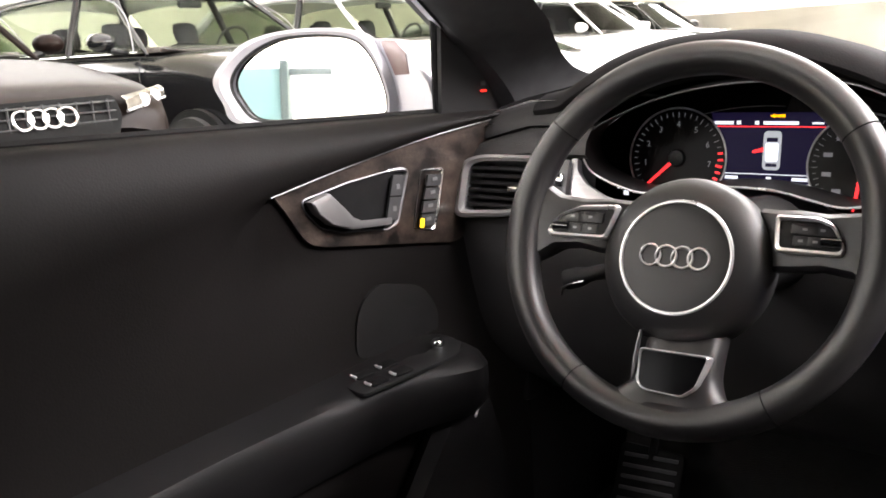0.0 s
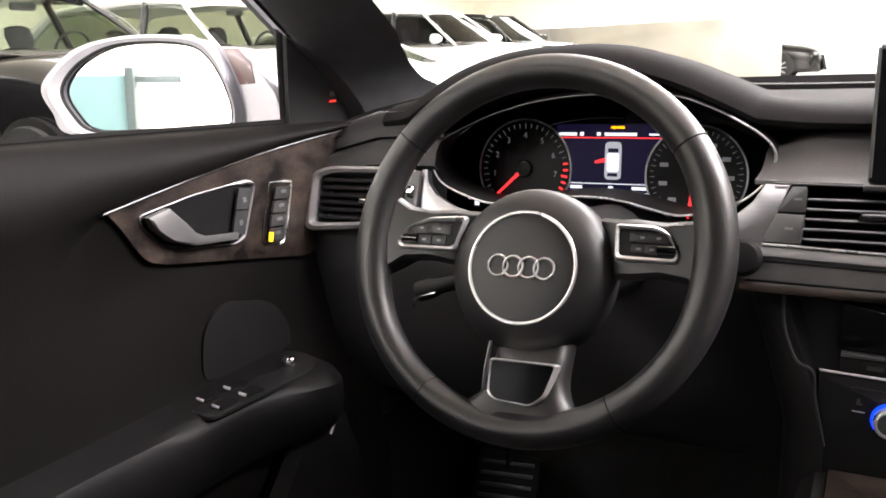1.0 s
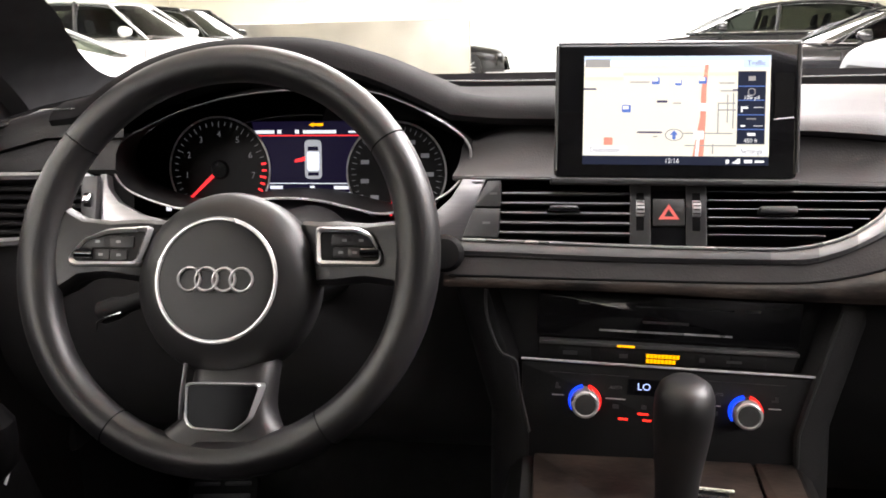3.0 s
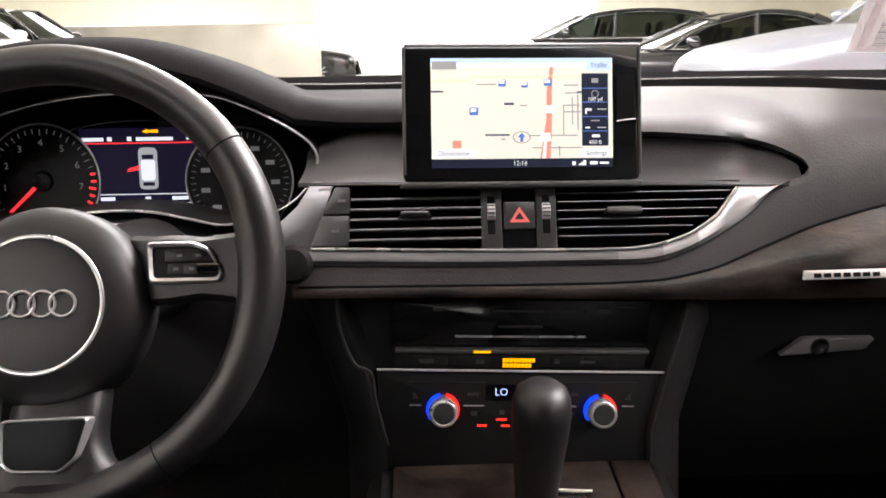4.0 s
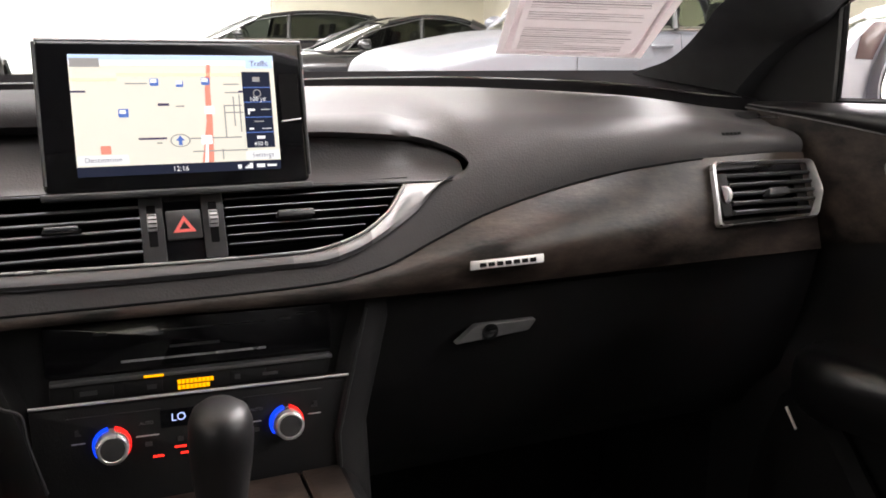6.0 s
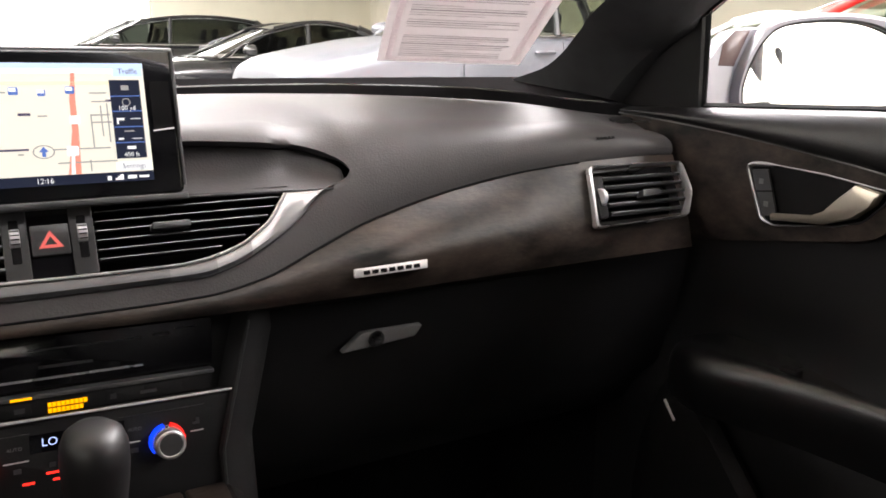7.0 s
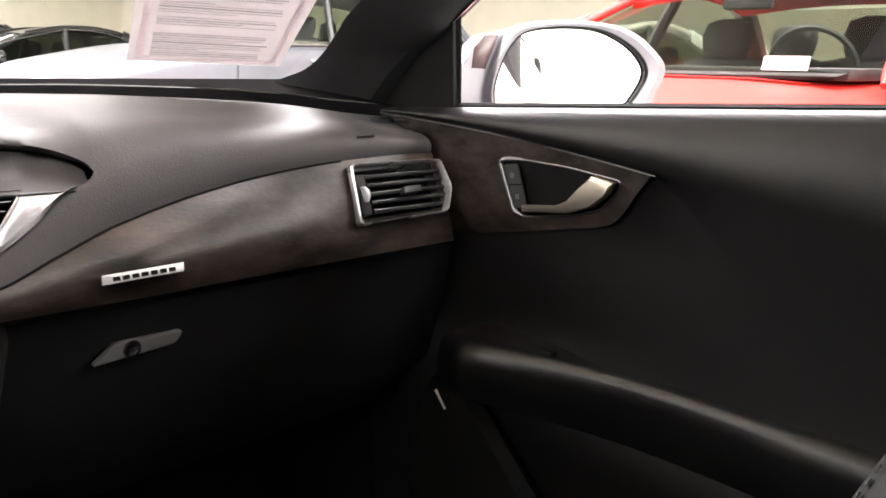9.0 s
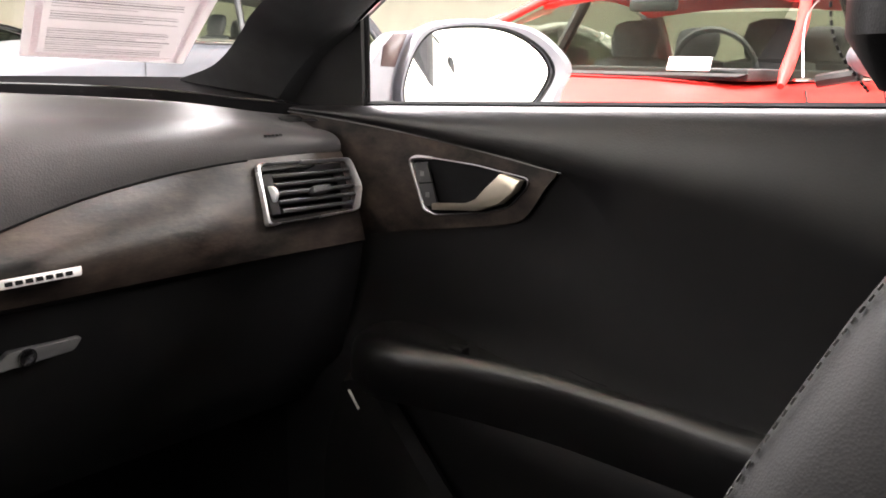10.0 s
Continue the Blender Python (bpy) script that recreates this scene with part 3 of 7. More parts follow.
def pad_upper(x):
    """Left of the bin's corner the pad ends in an overhanging lip."""
    w = min(1.0, (LIP_X - x) / 0.075)
    w = w * w * (3 - 2 * w)
    zl = bend(PAD_LOW, x)
    q = full_swell(x)
    te = at_height(q, zl)
    p = swell(x, zl, face_y(x, zl) + 0.012, 1.0)
    rows = far_rows(x) + [tuple(bez(q, te * t).lerp(bez(p, t), w)) for t in steps(0, 1, 6)]
    back = min(1.0, max(0.0, (-0.01 - x) / 0.17))
    back = back * back * (3 - 2 * back)
    rows = rows[:6] + [(y + 0.055 * back, z - 0.006 * back) for y, z in rows[6:]]
    y, z = rows[-1]
    k = min(1.0, (LIP_X - x) / 0.02)
    rows += [(y + 0.003 * k, z - 0.004 * k), (y + 0.012 * k, z - 0.006 * k), (y + 0.06 * k, z - 0.004 * k)]
    return [Vector((x, y, z)) for y, z in rows]


def pad_band(x):
    """Below the silver frame the skin runs on down to the inlay."""
    zt, zl = bend(BAND_TOP, x), bend(WOOD_TOP, x)
    q = full_swell(x)
    tt = at_height(q, zt)
    pts = [bez(q, tt + (1 - tt) * t) for t in steps(0, 1, 8)]
    k = min(1.0, (LIP_X - x) / 0.02)
    rows = [(pts[0].x + 0.012 * k, pts[0].y - 0.001 * k)] + [tuple(p) for p in pts] + [(face_y(x, zl) + 0.010, zl - 0.003)]
    return [Vector((x, y, z)) for y, z in rows]


near = [LIP_X - 0.045 * (1 - t) ** 2 for t in steps(0, 1, 14)]
right = grid([pad_full(x) for x in [LIP_X + 0.02 * t for t in steps(0, 1, 4)] + steps(0.305, 0.725, 34)])
left = grid([pad_upper(x) for x in steps(0.0, 0.225, 20) + near])
band = grid([pad_band(x) for x in steps(-0.205, 0.225, 40) + near])
skin_bm = join(right, left, band)
bmesh.ops.remove_doubles(skin_bm, verts=skin_bm.verts, dist=0.0002)
# Shade on the pad's driver side is painted: darker skin left of the display.
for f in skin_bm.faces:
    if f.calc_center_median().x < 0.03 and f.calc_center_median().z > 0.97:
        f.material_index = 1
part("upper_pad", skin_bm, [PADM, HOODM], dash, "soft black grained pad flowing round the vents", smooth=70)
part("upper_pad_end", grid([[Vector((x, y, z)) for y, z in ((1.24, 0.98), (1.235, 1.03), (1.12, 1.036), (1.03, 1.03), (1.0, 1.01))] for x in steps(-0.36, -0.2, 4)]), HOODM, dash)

mark = pad_full(0.615)
MARK = plane(mark[13].lerp(mark[14], 0.2) + Vector((0, -0.0012, 0.0006)), (1, 0.05, 0), mark[13] - mark[14])
for k in range(5):
    part("pressed_mark", plate([(-0.014 + 0.006 * k, 0.0), (-0.0095 + 0.006 * k, 0.0), (-0.0095 + 0.006 * k, 0.003), (-0.014 + 0.006 * k, 0.003)], MARK, 0.0004), DEEP, dash, smooth=0)

# leather band under the vent frame, and the ash inlay
def strip_rows(top, low, x0, x1, n, lift, bulge=0.004, curl=0.01):
    rows = []
    full = bulge
    for x in steps(x0, x1, n):
        a, b = bend(top, x), bend(low, x)
        bulge = full * min(1.0, max(0.25, (0.60 - x) / 0.12)) * min(1.0, max(0.08, (a - b) / 0.07) ** 1.3)
        r = [Vector((x, face_y(x, a) + curl, a))]
        for t in steps(0, 1, 8):
            z = a + (b - a) * t
            r.append(Vector((x, face_y(x, z) - lift - bulge * math.sin(math.pi * t), z)))
        r.append(Vector((x, face_y(x, b) + curl, b)))
        rows.append(r)
    return rows


RV = plane((0.583, 0.891, 0.955), (0.158, 0.010, -0.004), (-0.015, 0.03, 0.06))
inlay_bm = grid(strip_rows(WOOD_TOP, WOOD_LOW, -0.205, 0.728, 90, 0.0, 0.017))
into = RV.inverted()
hole = [f for f in inlay_bm.faces if 0.004 < (into @ f.calc_center_median()).x < 0.138 and -0.066 < (into @ f.calc_center_median()).y < -0.006]
bmesh.ops.delete(inlay_bm, geom=hole, context="FACES")
inlay = part("inlay", inlay_bm, WOOD, dash, "dark brown open-grain ash inlay")
part("trim_line", tube([(x, face_y(x, bend(WOOD_TOP, x)) - 0.001, bend(WOOD_TOP, x)) for x in steps(-0.2, 0.57, 80)], 0.0011, 6), DEEP, inlay, "dark joint above the inlay")

# lower dashboard with the glove box
def low_row(x):
    zt = bend(WOOD_LOW, x)
    return [Vector((x, y, z)) for y, z in ((face_y(x, zt) + 0.004, zt), (0.868, zt - 0.012), (0.872, 0.81), (0.885, 0.76), (0.91, 0.68), (0.95, 0.62), (1.05, 0.58), (1.25, 0.56), (1.3, 0.2))]


part("glove_box_panel", grid([low_row(x) for x in steps(0.16, 0.728, 24)]), DARK, dash, "black plastic glove box lid")


# defroster ledge at the foot of the windscreen, and the left part of the pad
def ledge_row(x):
    yf, zf = bend(FAR_Y, abs(x)), bend(FAR_Z, abs(x))
    zb = zf + 0.008 + 0.012 * min(1.0, max(0.0, abs(x) - 0.2) / 0.45)
    yg = 1.36 - 0.10 * (x / 0.7) ** 2
    zg = 1.046
    pts = [(yf - 0.004, zf - 0.022), (yf + 0.004, zf - 0.012), (yf + 0.007, zb - 0.004), (yf + 0.010, zb)]
    for t in (0.1, 0.35, 0.7, 1.0):
        pts.append((yf + 0.012 + (yg - yf - 0.012) * t, zb + (zg - zb) * t))
    return [Vector((x, y, z)) for y, z in pts + [(yg + 0.03, zg - 0.03)]]


part("defroster_ledge", grid([ledge_row(x) for x in steps(-0.735, 0.735, 70)]), LEDGE, dash, "black ledge below the windscreen")
part("defroster_lip", tube([ledge_row(x)[3] + Vector((0, 0.002, 0.0004)) for x in steps(-0.715, 0.715, 70)], 0.0018, 6), GLOSSB, dash, "glossy black edge")


def left_row(x):
    drop = max(0.0, -x - 0.66) * 0.25
    return [Vector((x, y, z - drop)) for y, z in ((1.24, 0.99), (1.22, 1.012), (1.1, 1.026), (1.02, 1.032), (0.98, 1.03), (0.962, 1.022), (0.952, 1.008), (0.95, 0.998), (0.958, 0.995), (0.94, 0.992), (0.93, 0.982), (0.925, 0.966), (0.935, 0.96))]


part("side_pad", grid([left_row(x) for x in steps(-0.755, -0.57, 14)]), SOFT, dash, "soft black pad beside the instruments")
part("pad_chrome_line", tube([(x, 0.956, 1.0285 - max(0.0, -x - 0.66) * 0.25) for x in steps(-0.72, -0.575, 10)], 0.0012, 6), CHROME, dash)

# hood over the instruments
CREST = [(-0.655, 1.020), (-0.63, 1.036), (-0.567, 1.074), (-0.495, 1.096), (-0.427, 1.1015), (-0.361, 1.098), (-0.297, 1.0815), (-0.234, 1.054), (-0.19, 1.031), (-0.165, 1.0195), (-0.14, 1.0145), (-0.10, 1.012), (-0.05, 1.0105), (-0.01, 1.009), (0.03, 1.008)]
CREST_S = [tuple(p) for p in spline([(x, z, 0) for x, z in CREST], 60)]


def crest(x):
    return bend([(p[0], p[1]) for p in CREST_S], x)


def hood_row(x):
    c = crest(x)
    h = max(0.0, c - 1.012)
    k = min(1.0, h / 0.03)
    s = 0.025 * (1 - k)
    return [Vector((x, y, z)) for y, z in (
        (1.243, 0.985), (1.24, max(1.0325, min(c, 1.03))), (1.13, max(c - 0.25 * h, 1.0375)), (1.06, max(c - 0.05 * h, 1.0365)), (1.01, max(c, min(1.0345, c + s))), (0.985, c - 0.001 + s * 0.85), (0.965, c - 0.006 + s * 0.85), (0.953, c - 0.014 + s * 0.9),
        (0.949, c - 0.022 + s), (0.953, c - 0.028 + s), (0.965, c - 0.031 + s), (0.985, c - 0.030 - 0.006 * k + s), (1.0, c - 0.031 - 0.014 * k + s), (1.03, c - 0.035 - 0.02 * k + s))]


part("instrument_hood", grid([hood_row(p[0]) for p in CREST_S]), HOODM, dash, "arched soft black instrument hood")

# shelf behind the vents and the bright line along its edge
def shelf_row(x):
    e = bend([(-0.2, 0.967), (0.0, 0.965), (0.12, 0.962), (0.25, 0.958), (0.27, 0.957)], x)
    y = face_y(x, e)
    lip = pad_upper(max(x, 0.0))[12]
    b = Vector((x, lip.y + 0.010, lip.z - 0.007)) if x > 0 else Vector((x, 0.965, 0.984 + 0.019 * min(1.0, max(0.0, (x + 0.2) / 0.05))))
    a = Vector((x, y + 0.001, e))
    row = [Vector((x, y + 0.01, e - 0.006)), Vector((x, y, e - 0.003))]
    for t in steps(0, 1, 6):
        row.append(a.lerp(b, t) + Vector((0, 0.012, -0.004)) * math.sin(math.pi * t) * min(1.0, (0.285 - x) / 0.06))
    return row + [b + Vector((0, 0.03, 0.004))]


shelf_bm = grid([shelf_row(x) for x in steps(-0.2, 0.24, 40) + steps(0.243, 0.274, 16)])
for f in shelf_bm.faces:
    if f.calc_center_median().x < 0.02:
        f.material_index = 1
part("shelf", shelf_bm, [PADM, PADM], dash, "soft black shelf under the pad")
part("shelf_line", tube([(x, face_y(x, 0.96) - 0.001, bend([(-0.2, 0.9655), (0.0, 0.9635), (0.12, 0.9605), (0.25, 0.9575)], x)) for x in steps(-0.182, 0.256, 40)], 0.0011, 8), BANDM, dash, "thin chrome line")

# centre vents
CF = plane((0, 0.870, 0.935), (1, 0, 0), (0, 0.4, 1))


def cf(x, z, out=0.0):
    return CF @ Vector((x, (z - 0.935) / 0.9285, out))


def cf2(pts):
    return [(x, (z - 0.935) / 0.9285) for x, z in pts]


V_LOW = [(-0.19, 0.9095), (0.063, 0.9045), (0.1, 0.9045), (0.125, 0.907), (0.145, 0.9115), (0.163, 0.918), (0.187, 0.933), (0.205, 0.9535)]
vent = part("vent_cavity", grid([[cf(x, 0.9635, -0.004), cf(x, 0.9635, -0.04), cf(x, bend(V_LOW, x), -0.04), cf(x, bend(V_LOW, x), -0.004)] for x in steps(-0.19, 0.212, 40)]), DEEP, dash, "dark opening behind the vent slats")
rows = []
for x in steps(-0.215, 0.2, 50) + steps(0.205, 0.258, 20):
    a = bend(ARC_OUT, x)
    b = bend(V_LOW + [(0.212, 0.9565), (0.235, 0.957), (0.262, 0.962)], x) if x > -0.19 else 0.9095
    if x > 0.205:
        b = max(0.957, a)
    b = max(b, a + 0.0003)
    rows.append([cf(x, a, -0.006), cf(x, a, 0.001), cf(x, a + (b - a) * 0.25, 0.004), cf(x, a + (b - a) * 0.75, 0.003), cf(x, b, 0.0), cf(x, b, -0.012)])
# One metal band; its brightening towards the tip is painted in four tones.
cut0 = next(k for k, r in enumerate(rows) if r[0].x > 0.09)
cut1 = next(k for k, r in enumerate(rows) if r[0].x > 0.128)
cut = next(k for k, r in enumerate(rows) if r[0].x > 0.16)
part("vent_frame", grid(rows[:cut0 + 1]), BANDM, dash, "satin vent frame band in a shaded tone")
part("vent_frame_bend", grid(rows[cut0:cut1 + 1]), mat("shaded_brushed_bend", (0.125, 0.123, 0.127), 0.42, 0.6, vary=0.08), dash, "brushed part of the frame in a shaded tone")
part("vent_frame_bend", grid(rows[cut1:cut + 1]), mat("half_lit_brushed_bend", (0.22, 0.217, 0.223), 0.41, 0.7, vary=0.08), dash, "brushed part of the frame in a half-lit tone")
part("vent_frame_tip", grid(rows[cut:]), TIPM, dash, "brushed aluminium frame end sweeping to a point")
edge = [(x, bend(V_LOW, x)) for x in steps(-0.188, 0.163, 30)] + [(0.175, 0.925), (0.187, 0.933), (0.197, 0.9445), (0.206, 0.956)]
part("frame_edge", tube([cf(x, z, 0.002) for x, z in edge], 0.0014, 8), BRIGHT, dash, "bright chrome edge")
part("frame_groove", tube([cf(x, bend(ARC_OUT, x) + 0.0012, 0.001) for x in steps(-0.2, 0.24, 60)], 0.0009, 6), SILVER, dash)


def slat(x0, x1, z, deep=0.016, tall=0.0022, m=DARK, tip=None, name="slat", parent=None):
    bm = grid([[cf(x, z, -0.003), cf(x, z + tall * 0.8, -0.004), cf(x, z + tall, -0.003 - deep), cf(x, z - tall * 0.5, -0.003 - deep), cf(x, z - tall * 0.5, -0.004)] for x in steps(x0, x1, 2)], closed=True, cap=True)
    return part(name, bm, m, parent or dash, smooth=20)


for k in range(5):
    z = 0.9515 - 0.0088 * k
    s = slat(-0.152 - 0.0012 * k, -0.031, z, tall=0.0026)
    part("edge", tube([cf(-0.1515 - 0.0012 * k, z + 0.0006, -0.0028), cf(-0.0315, z + 0.0006, -0.0028)], 0.0013, 6), EDGE, s)
for k in range(6):
    z = 0.954 - 0.0075 * k
    x1 = 0.204 - bend([(0, 0.0), (1, 0.006), (2, 0.013), (3, 0.022), (4, 0.037), (5, 0.06)], k) - 0.002
    s = slat(0.039, x1, z, tall=0.0016)
    part("edge", tube([cf(0.0395, z + 0.0004, -0.0028), cf(x1 - 0.001, z + 0.0004, -0.0028)], 0.0005, 6), SILVER, s)
part("vent_slider", plate(rounded([(-0.109, -0.0006), (-0.077, -0.0006), (-0.081, 0.0052), (-0.105, 0.0052)], 0.001), CF @ pose(0, 0, -0.004), 0.010, 0.001), GLOSSB, dash)
part("vent_slider", plate(rounded([(0.082, -0.0006), (0.116, -0.0006), (0.115, 0.0058), (0.083, 0.0058)], 0.002), CF @ pose(0, 0, -0.004), 0.012, 0.0015), SATIN, dash)
# switch pair beside the vents
for z0, z1, xa, xb, xc, xd in ((0.939, 0.9625, -0.166, -0.1525, -0.1525, -0.1775), (0.9115, 0.9375, -0.178, -0.1525, -0.1545, -0.1885)):
    b = part("switch", plate(rounded(cf2([(xa, z1), (xb, z1), (xc, z0), (xd, z0)]), 0.002), CF @ pose(0, 0, -0.01), 0.012, 0.001), SATIN, dash, "grey rocker switch")
    part("symbol", plate(cf2([((xa + xb) / 2 - 0.004, (z0 + z1) / 2 + 0.001), ((xa + xb) / 2 + 0.003, (z0 + z1) / 2 + 0.001), ((xa + xb) / 2 + 0.003, (z0 + z1) / 2 - 0.001), ((xa + xb) / 2 - 0.004, (z0 + z1) / 2 - 0.001)]), CF @ pose(0, 0, 0.002), 0.0003), EDGE, b)
# centre block with hazard switch
for x0 in (-0.032, 0.0185):
    b = part("vent_post", plate(rounded(cf2([(x0, 0.9625), (x0 + 0.0185, 0.9625), (x0 + 0.0185, 0.9065), (x0, 0.9065)]), 0.0015), CF @ pose(0, 0, -0.012), 0.0135, 0.001), SATIN, dash, "grey metal-look post")
    part("thumb_slot", plate(rounded(cf2([(x0 + 0.0055, 0.952), (x0 + 0.0125, 0.952), (x0 + 0.0125, 0.919), (x0 + 0.0055, 0.919)]), 0.001), CF @ pose(0, 0, 0.0012), 0.0006), DEEP, b)
    rim = [(0.0, -0.0037), (0.0078, -0.0037), (0.0084, -0.003), (0.0084, 0.003), (0.0078, 0.0037), (0.0, 0.0037)]
    part("thumbwheel", lathe(rim, 24, Matrix.Translation(cf(x0 + 0.009, 0.9385, -0.0015)) @ CF.to_3x3().to_4x4() @ pose(0, 0, 0, 0, 90, 0)), RINGM, b, "ribbed chrome thumbwheel")
    for dz in (-0.0048, -0.0016, 0.0016, 0.0048):
        part("rib", plate(cf2([(x0 + 0.0058, 0.9385 + dz - 0.0005), (x0 + 0.0122, 0.9385 + dz - 0.0005), (x0 + 0.0122, 0.9385 + dz + 0.0005), (x0 + 0.0058, 0.9385 + dz + 0.0005)]), CF @ pose(0, 0, math.sqrt(0.0084**2 - (dz / 0.9285) ** 2) - 0.0016), 0.0003), DEEP, b, smooth=0)
part("switch_back", plate(cf2([(-0.013, 0.9625), (0.0185, 0.9625), (0.0185, 0.9065), (-0.013, 0.9065)]), CF @ pose(0, 0, -0.012), 0.011), GLOSSB, dash)
hz = part("hazard_switch", plate(rounded(cf2([(-0.0115, 0.947), (0.0175, 0.947), (0.0175, 0.9235), (-0.0115, 0.9235)]), 0.0015), CF @ pose(0, 0, -0.004), 0.0055, 0.0012), SATIN, dash, "hazard switch with red triangle")
HAZ = glow("hazard_red", (0.85, 0.16, 0.14), 0.75)
tri = [(-0.0065, 0.929), (0.0125, 0.929), (0.003, 0.9425)]
tin = [(-0.0015, 0.9315), (0.0075, 0.9315), (0.003, 0.9378)]
part("triangle", grid([[CF @ Vector((x, (z - 0.935) / 0.9285, 0.0019)) for x, z in tri], [CF @ Vector((x, (z - 0.935) / 0.9285, 0.0019)) for x, z in tin]], closed=True), HAZ, hz, "glowing red warning triangle", smooth=0)

# passenger vent
SLATM = mat("satin_slat_plastic", (0.03, 0.0292, 0.03), 0.42, spec=0.5)
OUT_L = rounded([(-0.008, 0.0005), (0.150, -0.0005), (0.1545, -0.04), (0.134, -0.0715), (-0.0205, -0.0745)], 0.008, 5)
IN_L = rounded([(-0.0035, -0.0022), (0.1472, -0.0026), (0.1515, -0.04), (0.1318, -0.0695), (-0.016, -0.0725)], 0.007, 5)
pv = part("side_vent", grid([[RV @ Vector((*p, 0.0)) for p in OUT_L], [RV @ Vector((*p, 0.006)) for p in OUT_L], [RV @ Vector((p[0] * 0.5 + q[0] * 0.5, p[1] * 0.5 + q[1] * 0.5, 0.0075)) for p, q in zip(OUT_L, IN_L)], [RV @ Vector((*q, 0.004)) for q in IN_L], [RV @ Vector((*q, -0.03)) for q in IN_L]], closed=True), BRIGHT, dash, "satin silver passenger vent frame")
part("cavity", plate([(-0.006, -0.005), (0.14, -0.005), (0.14, -0.066), (-0.01, -0.066)], RV @ pose(0, 0, -0.03), 0.003), DEEP, pv)
for k in range(5):
    v = -0.0155 - 0.0108 * k
    part("slat", grid([[RV @ Vector((x, v + 0.0006, 0.002)), RV @ Vector((x, v + 0.0026, 0.0006)), RV @ Vector((x, v + 0.0052, -0.018)), RV @ Vector((x, v + 0.002, -0.02)), RV @ Vector((x, v - 0.0022, -0.001)), RV @ Vector((x, v - 0.0016, 0.001))] for x in (0.014 - 0.17 * (0 - v) * 0.2, 0.145 + min(0, (v + 0.045) * 0.9))], closed=True, cap=True), SLATM, pv)
part("slider", plate(rounded([(0.062, -0.0435), (0.094, -0.0425), (0.093, -0.034), (0.064, -0.035)], 0.002), RV @ pose(0, 0, -0.002), 0.012, 0.0015), SATIN, pv)
part("side_block", plate(rounded([(-0.001, -0.012), (0.014, -0.012), (0.008, -0.062), (-0.006, -0.062)], 0.002), RV @ pose(0, 0, -0.006), 0.007, 0.001), DARK, pv)
part("thumbwheel", lathe([(0, -0.003), (0.009, -0.003), (0.010, -0.002), (0.010, 0.002), (0.009, 0.003), (0, 0.003)], 20, RV @ pose(0.004, -0.037, 0.0, 0, 90, 0)), RINGM, pv)

# driver's vent
LV = plane((-0.66, 0.905, 0.925), (1, 0.02, 0), (0, 0.35, 1))
OUT_D = rounded([(-0.083, 0.031), (-0.055, 0.0405), (0.07, 0.0415), (0.07, -0.020), (-0.005, -0.037), (-0.083, -0.043)], 0.014, 6)
IN_D = rounded([(-0.070, 0.026), (-0.05, 0.033), (0.058, 0.034), (0.058, -0.012), (-0.008, -0.029), (-0.070, -0.033)], 0.010, 6)
dv = part("side_vent", grid([[LV @ Vector((*p, -0.006)) for p in OUT_D], [LV @ Vector((*p, 0.003)) for p in OUT_D], [LV @ Vector((p[0] * 0.5 + q[0] * 0.5, p[1] * 0.5 + q[1] * 0.5, 0.005)) for p, q in zip(OUT_D, IN_D)], [LV @ Vector((*q, 0.001)) for q in IN_D], [LV @ Vector((*q, -0.035)) for q in IN_D]], closed=True), mat("bright_satin_vent", (0.6, 0.6, 0.61), 0.32, 0.85, vary=0.06), dash, "satin silver driver vent frame")
part("cavity", plate([(-0.072, 0.036), (0.06, 0.036), (0.06, -0.03), (-0.072, -0.034)], LV @ pose(0, 0, -0.035), 0.002), DEEP, dv)
for k in range(6):
    v = 0.024 - 0.0095 * k
    part("slat", grid([[LV @ Vector((x, v + 0.001, -0.003)), LV @ Vector((x, v + 0.0025, -0.004)), LV @ Vector((x, v + 0.003, -0.02)), LV @ Vector((x, v - 0.002, -0.02)), LV @ Vector((x, v - 0.002, -0.004))] for x in (-0.069, 0.057 - max(0, -0.012 - v) * 2.2)], closed=True, cap=True), DARK, dv)
part("slider", plate(rounded([(-0.005, -0.006), (0.02, -0.006), (0.02, 0.0), (-0.005, 0.0)], 0.001), LV @ pose(0, 0, -0.004), 0.01, 0.001), CHROME, dv)
part("side_block", plate(rounded([(0.057, 0.036), (0.076, 0.037), (0.076, -0.016), (0.060, -0.014)], 0.002), LV @ pose(0, 0, -0.004), 0.009, 0.001), SATIN, dv)
part("thumbwheel", lathe([(0, -0.004), (0.009, -0.004), (0.010, -0.003), (0.010, 0.003), (0.009, 0.004), (0, 0.004)], 20, LV @ pose(0.067, 0.011, 0.001, 0, 90, 0)), CHROME, dv, "chrome thumbwheel")

# aluminium surround under the instruments
part("surround", plate(rounded([(0.074, 0.040), (0.082, 0.0405), (0.085, 0.024), (0.097, 0.010), (0.123, -0.003), (0.155, -0.011), (0.155, -0.03), (0.10, -0.024), (0.078, -0.02)], 0.003), LV @ pose(0, 0, -0.014), 0.012, 0.002), SILVER, dash, "brushed aluminium surround")
part("surround", plate(rounded(cf2([(-0.188, 0.9685), (-0.166, 0.967), (-0.178, 0.935), (-0.19, 0.909), (-0.225, 0.9), (-0.25, 0.905), (-0.225, 0.926), (-0.2, 0.948)]), 0.003), CF @ pose(0, 0, -0.014), 0.0125, 0.002), SILVER, dash, "brushed aluminium surround")
